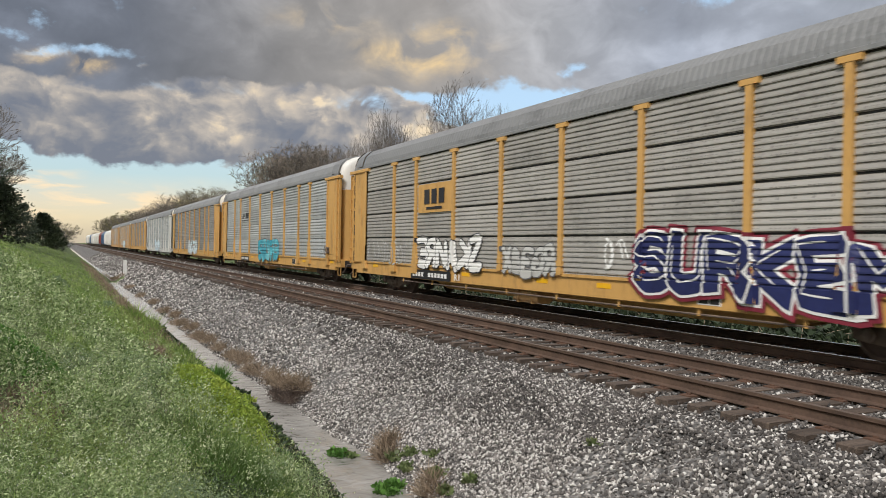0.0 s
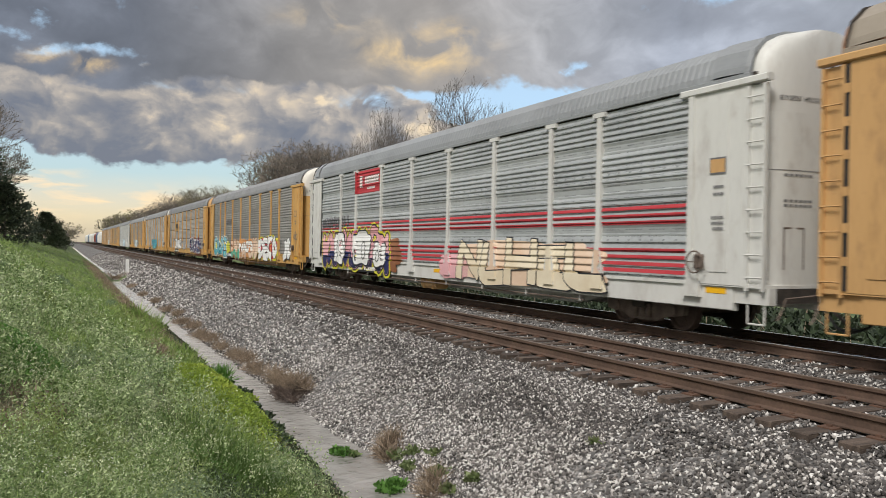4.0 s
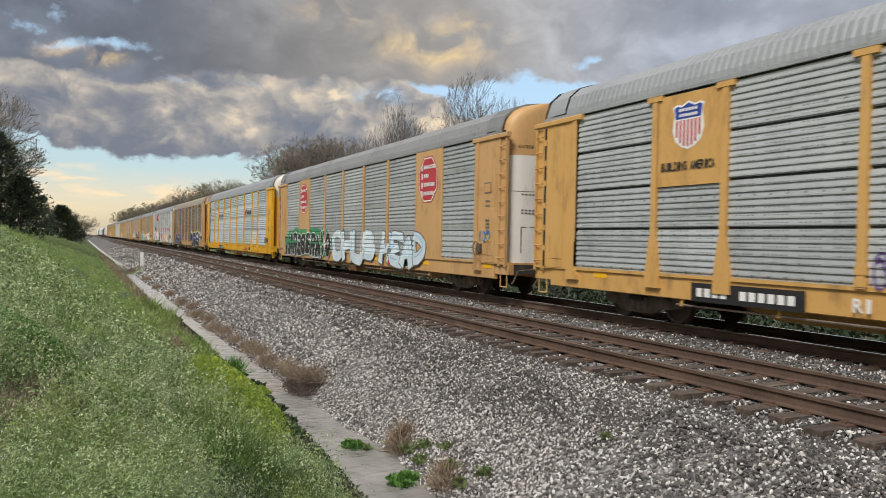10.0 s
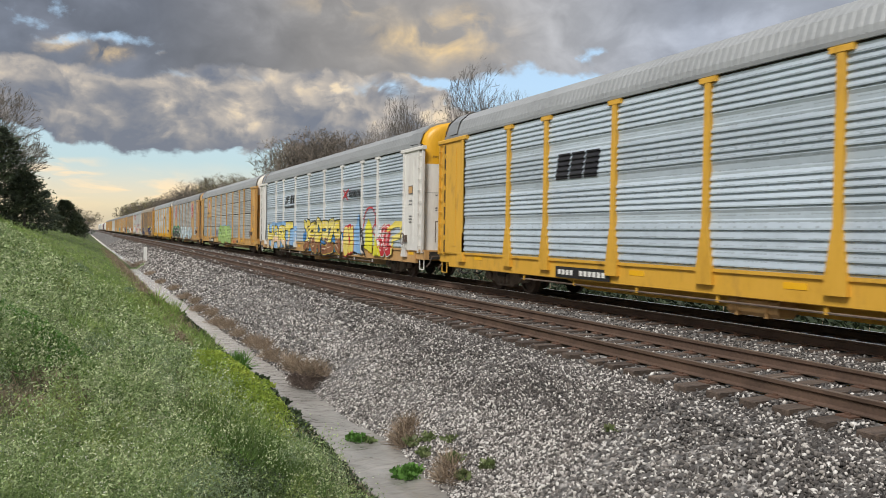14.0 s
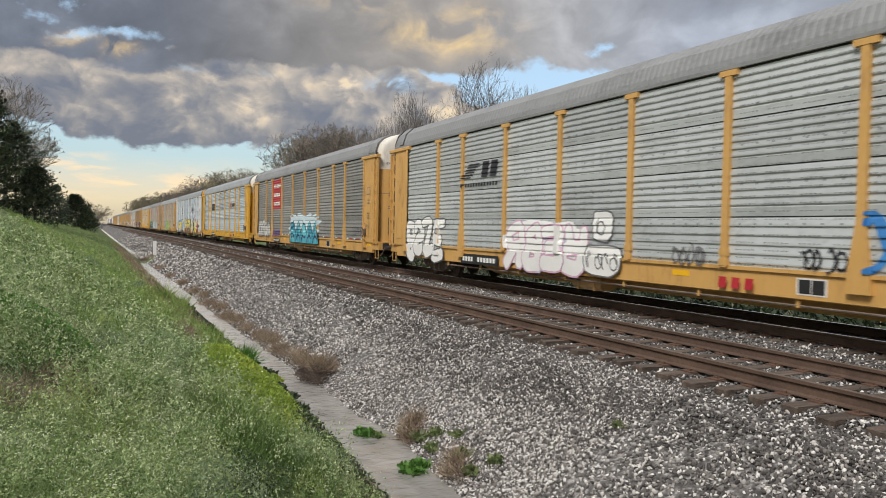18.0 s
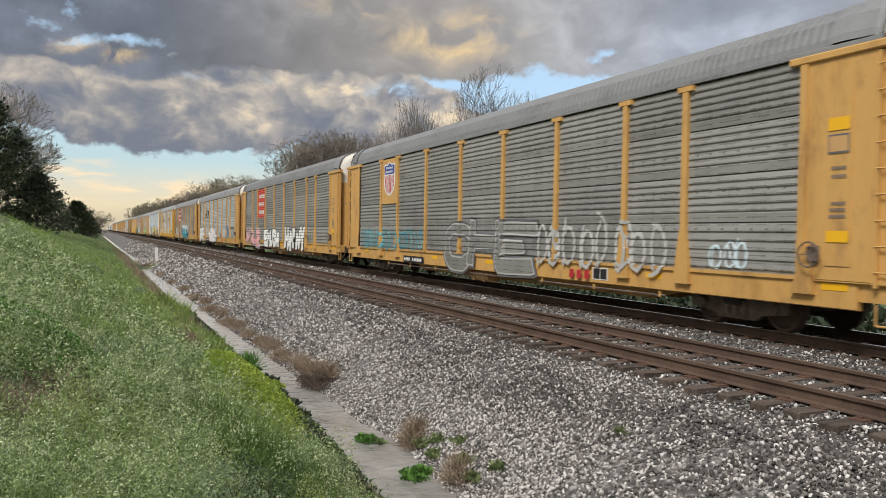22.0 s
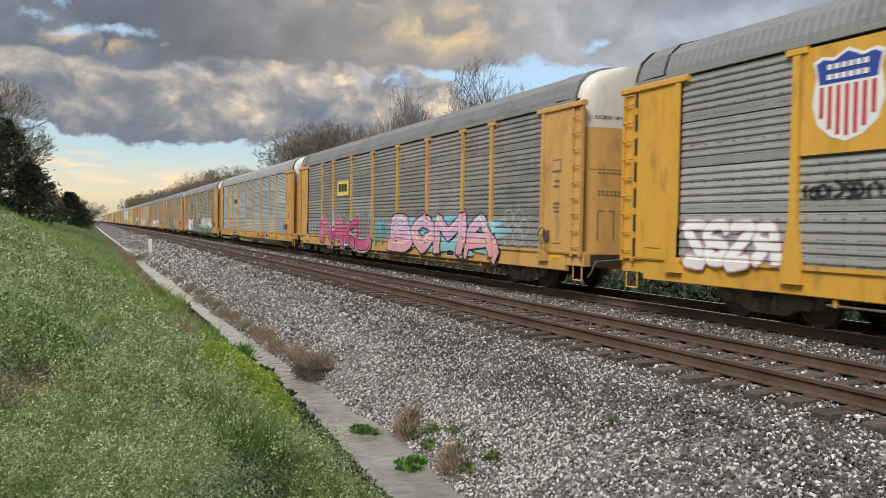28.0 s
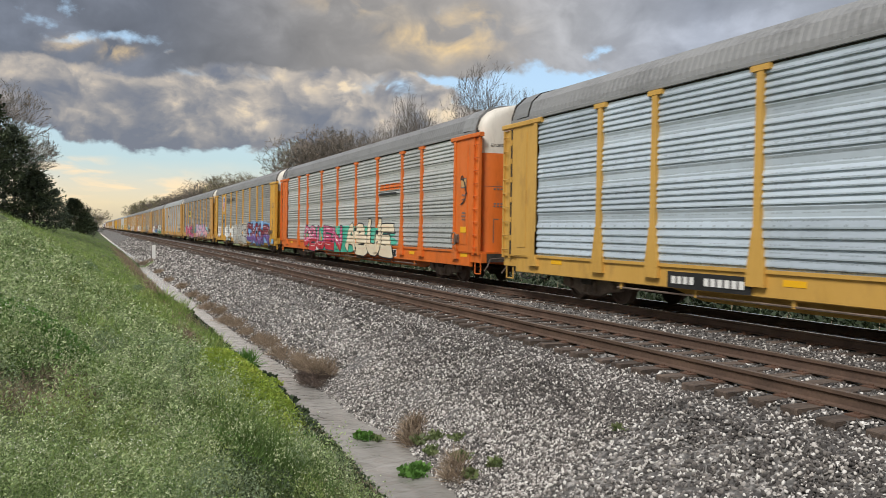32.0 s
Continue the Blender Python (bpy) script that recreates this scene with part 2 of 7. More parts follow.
def stones_mat(name, stops):
    """Crushed stone: each piece takes its own grey, from charcoal to nearly white."""
    m = bpy.data.materials.new(name)
    m.use_nodes = True
    n, l = m.node_tree.nodes, m.node_tree.links
    b = n["Principled BSDF"]
    b.inputs["Roughness"].default_value = 0.85
    geo, ramp = n.new("ShaderNodeNewGeometry"), n.new("ShaderNodeValToRGB")
    l.new(geo.outputs["Random Per Island"], ramp.inputs[0])
    el = ramp.color_ramp.elements
    while len(el) < len(stops):
        el.new(0.5)
    for e, (p, c) in zip(el, stops):
        e.position, e.color = p, (*c, 1)
    tc, nz = n.new("ShaderNodeTexCoord"), n.new("ShaderNodeTexNoise")
    l.new(tc.outputs["Object"], nz.inputs["Vector"])
    nz.inputs["Scale"].default_value, nz.inputs["Detail"].default_value = 45, 4
    mul = n.new("ShaderNodeMix")
    mul.data_type, mul.blend_type = "RGBA", "MULTIPLY"
    mul.inputs[0].default_value = 0.4
    l.new(ramp.outputs[0], mul.inputs[6])
    l.new(nz.outputs[0], mul.inputs[7])
    l.new(mul.outputs[2], b.inputs["Base Color"])
    return m


STONE = stones_mat("dark_crushed_stone", [(0.0, (0.04, 0.036, 0.034)), (0.35, (0.088, 0.08, 0.076)), (0.62, (0.145, 0.131, 0.122)), (0.80, (0.25, 0.23, 0.212)), (0.90, (0.58, 0.545, 0.51)), (1.0, (0.86, 0.84, 0.80))])
PALE_STONE = stones_mat("pale_crushed_stone", [(0.0, (0.06, 0.056, 0.053)), (0.28, (0.15, 0.138, 0.128)), (0.55, (0.31, 0.285, 0.265)), (0.76, (0.58, 0.55, 0.52)), (1.0, (0.86, 0.84, 0.80))])
GRAVEL = mat("ballast_gravel", [(0.045, 0.043, 0.042), (0.115, 0.11, 0.105), (0.34, 0.325, 0.31)], 0.9, scale=2.0, fine=14, bump=1.0, fine_mix=0.85, stops=(0.36, 0.66))
SOIL = mat("grass_soil", [(0.028, 0.04, 0.014), (0.065, 0.095, 0.03), (0.12, 0.16, 0.055), (0.16, 0.165, 0.08)], 0.95, scale=0.35, fine=9, bump=0.8, fine_mix=0.45)
RAIL = mat("rusted_rail_steel", [(0.07, 0.046, 0.035), (0.12, 0.078, 0.058), (0.17, 0.11, 0.08)], 0.75, 0.3, scale=2, fine=30, bump=0.2)
SHINE = mat("worn_rail_head", [(0.50, 0.49, 0.48), (0.66, 0.65, 0.64)], 0.22, 0.9, scale=1.5, fine=20, bump=0.05, stretch=(1, 0.1, 1))
DULL = mat("dull_rail_head", [(0.14, 0.10, 0.08), (0.22, 0.17, 0.14)], 0.55, 0.5, scale=1.5, fine=20, bump=0.05, stretch=(1, 0.1, 1))
TIE = mat("creosoted_tie_wood", [(0.035, 0.027, 0.022), (0.085, 0.063, 0.05), (0.16, 0.12, 0.092)], 0.9, scale=3, fine=30, bump=0.5, stretch=(0.5, 4, 4), spread=0.3)
PLATE = mat("rusted_tie_plate", [(0.09, 0.05, 0.035), (0.16, 0.09, 0.06)], 0.8, 0.2, scale=8, fine=60)
FRAME = mat("dusty_brown_castings", [(0.075, 0.058, 0.048), (0.15, 0.115, 0.094), (0.24, 0.19, 0.155)], 0.8, 0.1, scale=4, fine=30)
DARK = mat("grimy_gear_and_gap_shade", [(0.022, 0.019, 0.017), (0.05, 0.043, 0.037), (0.085, 0.068, 0.055)], 0.8, 0.2, scale=5, fine=40)
WHEEL = mat("rusty_wheel_steel", [(0.07, 0.05, 0.042), (0.14, 0.098, 0.078)], 0.7, 0.3, scale=5, fine=40)
BARK = mat("bare_bark", [(0.10, 0.09, 0.08), (0.19, 0.17, 0.15)], 0.95, scale=3, fine=20, spread=0.2)
TWIG = mat("bare_twigs", [(0.15, 0.125, 0.105), (0.24, 0.20, 0.165)], 0.95, scale=1, fine=8, bump=0, spread=0.25)
BUD = mat("budding_twigs", [(0.16, 0.15, 0.075), (0.25, 0.22, 0.12)], 0.95, scale=1, fine=8, bump=0, spread=0.2)
NEEDLE = mat("cedar_foliage", [(0.035, 0.05, 0.034), (0.07, 0.09, 0.055), (0.115, 0.13, 0.075)], 0.9, scale=1.2, fine=10, bump=0, island=0.5)


def water_mat():
    """Muddy water, with wind ripples that cross each other."""
    m = bpy.data.materials.new("muddy_water")
    m.use_nodes = True
    n, l = m.node_tree.nodes, m.node_tree.links
    b = n["Principled BSDF"]
    b.inputs["Roughness"].default_value = 0.12
    b.inputs["IOR"].default_value = 1.5
    tc = n.new("ShaderNodeTexCoord")
    heights = []
    for scale, turn, detail in (((2.0, 3.0, 1.0), 0.6, 2), ((2.6, 2.8, 1.0), -0.7, 3), ((0.9, 0.5, 1.0), 0.1, 5)):
        mp, nz = n.new("ShaderNodeMapping"), n.new("ShaderNodeTexNoise")
        l.new(tc.outputs["Object"], mp.inputs[0])
        mp.inputs["Scale"].default_value, mp.inputs["Rotation"].default_value = scale, (0, 0, turn)
        l.new(mp.outputs[0], nz.inputs["Vector"])
        nz.inputs["Scale"].default_value, nz.inputs["Detail"].default_value, nz.inputs["Distortion"].default_value = 1.5, detail, 0.6
        heights.append(nz.outputs[0])
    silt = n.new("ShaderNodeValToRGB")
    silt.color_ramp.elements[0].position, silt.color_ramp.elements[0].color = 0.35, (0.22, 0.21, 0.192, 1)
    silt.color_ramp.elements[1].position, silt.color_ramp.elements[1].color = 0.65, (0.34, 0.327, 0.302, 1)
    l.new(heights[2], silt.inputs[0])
    # towards the distance the sky's sheen on the water is put into its colour
    part_way, reach, far_sheen = n.new("ShaderNodeSeparateXYZ"), n.new("ShaderNodeMapRange"), n.new("ShaderNodeMix")
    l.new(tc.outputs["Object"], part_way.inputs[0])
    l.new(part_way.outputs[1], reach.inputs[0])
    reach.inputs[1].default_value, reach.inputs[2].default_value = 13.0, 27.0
    far_sheen.data_type = "RGBA"
    l.new(reach.outputs[0], far_sheen.inputs[0])
    l.new(silt.outputs[0], far_sheen.inputs[6])
    far_sheen.inputs[7].default_value = (0.66, 0.64, 0.60, 1)
    l.new(far_sheen.outputs[2], b.inputs["Base Color"])
    both = n.new("ShaderNodeMath")
    l.new(heights[0], both.inputs[0])
    l.new(heights[1], both.inputs[1])
    bp = n.new("ShaderNodeBump")
    bp.inputs["Strength"].default_value, bp.inputs["Distance"].default_value = 1.0, 0.022
    l.new(both.outputs[0], bp.inputs["Height"])
    l.new(bp.outputs[0], b.inputs["Normal"])
    return m


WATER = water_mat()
WHITE_PAINT = mat("white_paint", [(0.76, 0.76, 0.74), (0.84, 0.84, 0.82)], 0.6, scale=4, fine=30)


def paint(name, col, wear=0.35, rough=0.5, streak=True):
    """Weathered vehicle paint: streaks that run down, and grime."""
    dark = tuple(c * (1 - wear) * f for c, f in zip(col, (0.95, 0.9, 0.9)))
    light = tuple(min(0.9, c * 1.06 + 0.01) for c in col)
    fresh = name not in MATS
    m = mat(name, [dark, col, light], rough, scale=1.6, fine=14, bump=0.06, stretch=(1.5, 1.5, 0.35) if streak else (1, 1, 1), fine_mix=0.35, stops=(0.22, 0.72))
    if fresh:
        n, l = m.node_tree.nodes, m.node_tree.links
        b = n["Principled BSDF"]
        tc, mp, nz = n.new("ShaderNodeTexCoord"), n.new("ShaderNodeMapping"), n.new("ShaderNodeTexNoise")
        l.new(tc.outputs["Object"], mp.inputs[0])
        mp.inputs["Scale"].default_value = (1.6, 1.6, 0.7)
        l.new(mp.outputs[0], nz.inputs["Vector"])
        nz.inputs["Scale"].default_value, nz.inputs["Detail"].default_value, nz.inputs["Roughness"].default_value = 1.3, 9, 0.68
        rust = n.new("ShaderNodeValToRGB")
        rust.color_ramp.elements[0].position, rust.color_ramp.elements[1].position = 0.54, 0.72
        rust.color_ramp.elements[1].color = (wear * 1.6, wear * 1.6, wear * 1.6, 1)
        rust.color_ramp.elements[0].color = (0, 0, 0, 1)
        l.new(nz.outputs[0], rust.inputs[0])
        mix = n.new("ShaderNodeMix")
        mix.data_type = "RGBA"
        l.new(rust.outputs[0], mix.inputs[0])
        l.new(b.inputs["Base Color"].links[0].from_socket, mix.inputs[6])
        mix.inputs[7].default_value = (0.17, 0.095, 0.055, 1)
        l.new(mix.outputs[2], b.inputs["Base Color"])
    return m


def sheet(name, col, metal=0.35, rough=0.5, wear=0.4, holes=0.0):
    """Galvanised or weathered steel siding, stained in streaks, with rows of small slots where holes is set."""
    dark = tuple(c * (1 - wear) for c in col)
    light = tuple(min(0.9, c * 1.12) for c in col)
    m = mat(name, [dark, col, light], rough, metal, scale=0.9, fine=9, bump=0.05, stretch=(1, 0.8, 1.6), fine_mix=0.4, stops=(0.25, 0.72), spread=0.13)
    if holes:
        n, l = m.node_tree.nodes, m.node_tree.links
        b = n["Principled BSDF"]
        old = b.inputs["Base Color"].links[0].from_socket
        tc, sp = n.new("ShaderNodeTexCoord"), n.new("ShaderNodeSeparateXYZ")
        l.new(tc.outputs["Object"], sp.inputs[0])

        def op(kind, a, v):
            q = n.new("ShaderNodeMath")
            q.operation = kind
            l.new(a, q.inputs[0])
            if isinstance(v, float):
                q.inputs[1].default_value = v
            else:
                l.new(v, q.inputs[1])
            return q.outputs[0]
        dash = op("LESS_THAN", op("FRACT", op("MULTIPLY", sp.outputs[1], 11.0), 0.0), 0.42)
        row = op("LESS_THAN", op("FRACT", op("MULTIPLY", sp.outputs[2], 7.4), 0.0), 0.16)
        group = op("LESS_THAN", op("FRACT", op("MULTIPLY", sp.outputs[1], 1.45), 0.0), 0.72)
        mix = n.new("ShaderNodeMix")
        mix.data_type, mix.blend_type = "RGBA", "MULTIPLY"
        bolt = op("MULTIPLY", op("LESS_THAN", op("FRACT", op("MULTIPLY", sp.outputs[1], 2.9), 0.0), 0.11), op("LESS_THAN", op("FRACT", op("MULTIPLY", op("SUBTRACT", sp.outputs[2], 1.10), 1.42), 0.0), 0.05))
        l.new(op("MULTIPLY", op("MAXIMUM", op("MULTIPLY", op("MULTIPLY", dash, row), group), bolt), holes), mix.inputs[0])
        l.new(old, mix.inputs[6])
        mix.inputs[7].default_value = (0.12, 0.12, 0.12, 1)
        l.new(mix.outputs[2], b.inputs["Base Color"])
    return m


# ---------------------------------------------------------------- mesh helpers
def mesh_of(name, verts, faces, material, smooth=False):
    me = bpy.data.meshes.new(name)
    me.from_pydata([tuple(v) for v in verts], [], [tuple(f) for f in faces])
    me.materials.append(material)
    if smooth:
        me.polygons.foreach_set("use_smooth", [True] * len(me.polygons))
    me.update()
    return me


def bulk_mesh(name, verts, quads, material):
    """A large mesh from arrays (n x 3 corners, m x k faces)."""
    me = bpy.data.meshes.new(name)
    k = quads.shape[1]
    me.vertices.add(len(verts))
    me.vertices.foreach_set("co", np.asarray(verts, np.float32).ravel())
    me.loops.add(quads.size)
    me.loops.foreach_set("vertex_index", quads.astype(np.int32).ravel())
    me.polygons.add(len(quads))
    me.polygons.foreach_set("loop_start", np.arange(0, quads.size, k, dtype=np.int32))
    me.materials.append(material)
    me.update(calc_edges=True)
    me.validate()
    return me


class Shape:
    """Corners and faces gathered from simple solids."""

    def __init__(self):
        self.v, self.f = [], []

    def add(self, verts, faces):
        o = len(self.v)
        self.v += [tuple(p) for p in verts]
        self.f += [tuple(i + o for i in f) for f in faces]
        return self

    def box(self, x0, x1, y0, y1, z0, z1, c=0.0):
        """A block; c takes its upright and long edges off."""
        if not c:
            return self.add([(x, y, z) for x in (x0, x1) for y in (y0, y1) for z in (z0, z1)],
                            [(0, 1, 3, 2), (4, 6, 7, 5), (0, 4, 5, 1), (2, 3, 7, 6), (0, 2, 6, 4), (1, 5, 7, 3)])
        ring = [(x0 + c, z0), (x1 - c, z0), (x1, z0 + c), (x1, z1 - c), (x1 - c, z1), (x0 + c, z1), (x0, z1 - c), (x0, z0 + c)]
        return self.prism(ring, y0, y1)

    def prism(self, ring, y0, y1):
        """A profile in (x, z), counter-clockwise, drawn along y."""
        k = len(ring)
        verts = [(x, y0, z) for x, z in ring] + [(x, y1, z) for x, z in ring]
        faces = [(i, (i + 1) % k, (i + 1) % k + k, i + k) for i in range(k)]
        return self.add(verts, faces + [tuple(range(k - 1, -1, -1)), tuple(range(k, 2 * k))])

    def rod(self, a, b, r0, r1=None, sides=6, caps=True):
        a, b = Vector(a), Vector(b)
        r1 = r0 if r1 is None else r1
        d = (b - a).normalized()
        u = d.orthogonal().normalized()
        w = d.cross(u)
        verts = []
        for p, r in ((a, r0), (b, r1)):
            verts += [p + (u * math.cos(q) + w * math.sin(q)) * r for q in (2 * math.pi * i / sides for i in range(sides))]
        faces = [(i, (i + 1) % sides, (i + 1) % sides + sides, i + sides) for i in range(sides)]
        if caps:
            faces += [tuple(range(sides - 1, -1, -1)), tuple(range(sides, 2 * sides))]
        return self.add(verts, faces)

    def lathe_x(self, rings, sides=20, y=0.0, z=0.0):
        """A solid of revolution about the x axis: rings of (x, radius)."""
        verts = [(x, y + r * math.cos(2 * math.pi * i / sides), z + r * math.sin(2 * math.pi * i / sides)) for x, r in rings for i in range(sides)]
        faces = [(j * sides + i, j * sides + (i + 1) % sides, (j + 1) * sides + (i + 1) % sides, (j + 1) * sides + i) for j in range(len(rings) - 1) for i in range(sides)]
        faces += [tuple(range(sides - 1, -1, -1)), tuple(range((len(rings) - 1) * sides, len(rings) * sides))]
        return self.add(verts, faces)

    def mesh(self, name, material, smooth=False):
        return mesh_of(name, self.v, self.f, material, smooth)


SHARED = {}


def shared(key, material, build, smooth=False):
    """One mesh for all alike pieces of one material."""
    k = (key, material.name)
    if k not in SHARED:
        SHARED[k] = build().mesh(key, material, smooth)
    return SHARED[k]


def part(name, data, parent, place=(0, 0, 0), label=""):
    ob = new(name, data)
    ob.parent = parent
    ob.location = place
    if label:
        ob["label"] = label
    return ob
# ---------------------------------------------------------------- ground, ditch, tracks
NEAR, FAR = 8.064, 12.061          # centre lines of the two tracks
GAUGE = 1.505                      # rail head to rail head
BANK = [(-900, 5.2), (-60, 4.3), (-14, 3.45), (-9, 3.2), (-7.6, 3.0), (-6.3, 2.65), (-2.0, 0.88), (0.0, 0.02), (2.2, -1.0), (2.9, -1.32), (3.12, -1.48), (3.35, -1.75), (3.95, -1.75), (4.15, -1.55), (4.5, -1.40),
        (6.2, -0.46), (14.2, -0.46), (16.6, -1.35), (20, -1.5), (40, -1.1), (900, 0.0)]


def bank_z(x):
    return float(np.interp(x, [p[0] for p in BANK], [p[1] for p in BANK]))


# the water's two edges along the line: (y, x)
WATER_NEAR = ((4, 2.85), (8.4, 3.06), (9.4, 3.08), (11, 3.32), (13, 3.28), (14.8, 3.32), (16, 3.45), (18, 3.2), (25, 3.26), (28.5, 3.33), (31, 3.08), (43, 3.14), (53, 3.07), (63, 3.36), (68, 3.24), (81, 3.65), (100, 3.8), (157, 3.5), (240, 3.45))
WATER_FAR = ((4, 3.8), (8, 3.95), (9.2, 4.08), (10.4, 4.28), (12.3, 4.13), (15, 4.09), (15.6, 3.88), (16.7, 4.03), (21, 4.0), (25, 3.9), (30, 3.92), (40, 4.04), (55, 4.0), (65, 3.93), (72, 4.4), (77, 4.6), (91, 4.25), (131, 3.9), (247, 3.95))


def edge_shift(x, y):
    """How far the ditch's profile lies aside of its usual line: its two edges wander on their own."""
    wobble = 0.05 * noise.noise((y * 0.9, 7.7, 0)) + 0.035 * noise.noise((y * 2.6, 1.7, 0))
    near = np.interp(y, *zip(*WATER_NEAR)) - 3.14 + wobble
    far = np.interp(y, *zip(*WATER_FAR)) - 4.04 - wobble * 0.8
    k = min(1.0, max(0.0, (x - 3.35) / 0.5))
    return float(near + (far - near) * k) * max(0.0, 1 - abs(x - 3.6) / 2.6)


def ground_z(x, y):
    z = bank_z(x - edge_shift(x, y))
    if x < 0.5:  # the bank sinks further off, behind a knoll
        z -= max(0.0, z) * 0.22 * min(1.0, max(0.0, (y - 22) / 35))
        z += 0.75 * math.exp(-((x + 5.9) / 2.3) ** 2 - ((y - 47) / 13) ** 2)
    if x < 2.8 or x > 15:
        k = min(1.0, max(0.0, (2.8 - x) / 1.0)) if x < 2.8 else 1.0
        z += k * (0.17 * noise.noise((x * 0.55, y * 0.45, 0.0)) + 0.10 * noise.noise((x * 1.9, y * 1.7, 5.0)))
    elif x < 4.6:  # a little dam of earth across the ditch
        z += 0.34 * math.exp(-((y - 66) / 0.9) ** 2)
    return z


def strip(name, xs, ys, zf, material):
    verts = np.array([(x, y, zf(x, y)) for y in ys for x in xs])
    nx = len(xs)
    quads = np.array([(j * nx + i, j * nx + i + 1, (j + 1) * nx + i + 1, (j + 1) * nx + i) for j in range(len(ys) - 1) for i in range(nx - 1)])
    me = bulk_mesh(name, verts, quads, material)
    me.polygons.foreach_set("use_smooth", [True] * len(me.polygons))
    return new(name, me)


def growing(start, end, first, ratio):
    out, step = [start], first
    while out[-1] < end:
        out.append(out[-1] + step)
        step *= ratio
    return out


ground_x = [-900, -300, -120, -60, -30, -18, -12, -9, -7, -5.8, -5] + [-4.5 + 0.25 * i for i in range(28)] + [2.4 + 0.1 * i for i in range(23)] + [4.8, 5.2, 6.2, 14.2, 15, 16, 17, 19, 24, 32, 45, 80, 200, 500, 900]
ground_y = [-300, -120, -60, -30, -18, -12, -8, -5] + growing(-3.5, 1500, 0.3, 1.022)
ground = tagged(strip("ground", ground_x, ground_y, ground_z, SOIL), "grassy railway bank sloping down into a narrow ditch", "ground", kind="structure")

BALLAST_PROFILE = [(3.85, -1.66), (4.08, -1.50), (4.6, -1.20), (5.2, -0.86), (5.9, -0.52), (6.2, -0.38), (6.5, -0.335), (6.70, -0.30), (6.9, -0.225), (7.2, -0.215), (8.9, -0.215), (9.36, -0.24), (10.06, -0.25), (10.7, -0.215), (13.4, -0.21), (13.9, -0.28), (16.3, -1.30), (19.0, -1.42)]


def ballast_z(x, y):
    z = float(np.interp(x - edge_shift(x, y), [p[0] for p in BALLAST_PROFILE], [p[1] for p in BALLAST_PROFILE]))
    k = 1.0 if x < 6.2 else 0.3
    return z + k * (0.07 * noise.noise((x * 0.7, y * 0.6, 9.0)) + 0.03 * noise.noise((x * 3.0, y * 3.0, 2.0)))


ballast_x = [3.5, 3.65, 3.8, 3.9, 4.0, 4.1, 4.2, 4.35, 4.5, 4.8, 5.2, 5.6, 6.0, 6.3, 6.7, 7.2, 7.9, 8.6, 9.3, 9.8, 10.1, 10.5, 11, 12, 13, 13.5, 14, 15, 16.3, 19.0]
ballast = tagged(strip("ballast", ballast_x, [-200, -60, -20] + growing(-6, 1500, 0.25, 1.02), ballast_z, GRAVEL), "grey and white crushed-stone ballast shoulder beside the tracks", "ballast", kind="structure")
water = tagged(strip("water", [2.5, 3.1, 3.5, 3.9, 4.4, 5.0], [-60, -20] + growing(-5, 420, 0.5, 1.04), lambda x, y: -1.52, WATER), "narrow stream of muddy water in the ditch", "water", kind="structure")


def rail_shape(y0, y1):
    s = Shape()
    ring = [(-0.075, -0.175), (0.075, -0.175), (0.075, -0.160), (0.012, -0.145), (0.009, -0.055), (0.036, -0.040), (0.037, -0.006), (-0.037, -0.006), (-0.036, -0.040), (-0.009, -0.055), (-0.012, -0.145), (-0.075, -0.160)]
    return s.prism(ring, y0, y1)


for centre, head, words in ((NEAR, DULL, "rust-brown steel rail of the empty track"), (FAR, SHINE, "steel rail with a polished head under the train")):
    for side in (-1, 1):
        rail = tagged(new("rail", rail_shape(-90, 1200).mesh("rail", RAIL)), words, "rail", group="rails of the two tracks")
        rail.location = (centre + side * GAUGE / 2, 0, 0)
        part("rail_head", Shape().box(-0.036, 0.036, -90, 1200, -0.006, 0.0).mesh("rail_head", head), rail)


def tie_shape():
    return Shape().box(-1.30, 1.30, -0.112, 0.112, -0.20, -0.0, 0.012)


tie_data = shared("tie", TIE, tie_shape)
plate_data = shared("tie_plate", PLATE, lambda: Shape().box(-0.17, 0.17, -0.09, 0.09, 0, 0.016).box(-0.11, -0.085, -0.03, 0.03, 0.016, 0.04).box(0.085, 0.11, -0.03, 0.03, 0.016, 0.04))
rnd = random.Random(5)
for centre, last, words in ((NEAR, 150, "weathered dark wooden railway tie with rusty plates"), (FAR, 60, "dark wooden railway tie under the train's track")):
    for i in range(last):
        y = 3.0 + i * 0.494
        tie = new("railway_tie", tie_data)
        tie.matrix_basis = pose(centre + rnd.uniform(-0.05, 0.05), y + rnd.uniform(-0.03, 0.03), -0.192 + rnd.uniform(-0.006, 0.0), 0, rnd.uniform(-0.4, 0.4), rnd.uniform(-1.3, 1.3))
        tagged(tie, words, "railway tie", group="ties")
        if i < 70:
            for side in (-1, 1):
                part("tie_plate", plate_data, tie, (side * GAUGE / 2, 0, 0.0005))
far_ties = Shape()
for centre, first in ((NEAR, 150), (FAR, 60)):
    for i in range(first, 420):
        y = 3.0 + i * 0.494
        far_ties.box(centre - 1.3, centre + 1.3, y - 0.112, y + 0.112, -0.39, -0.193)
tagged(new("distant_ties", far_ties.mesh("distant_ties", TIE)), "rows of dark wooden railway ties further off", "railway ties", kind="stuff")
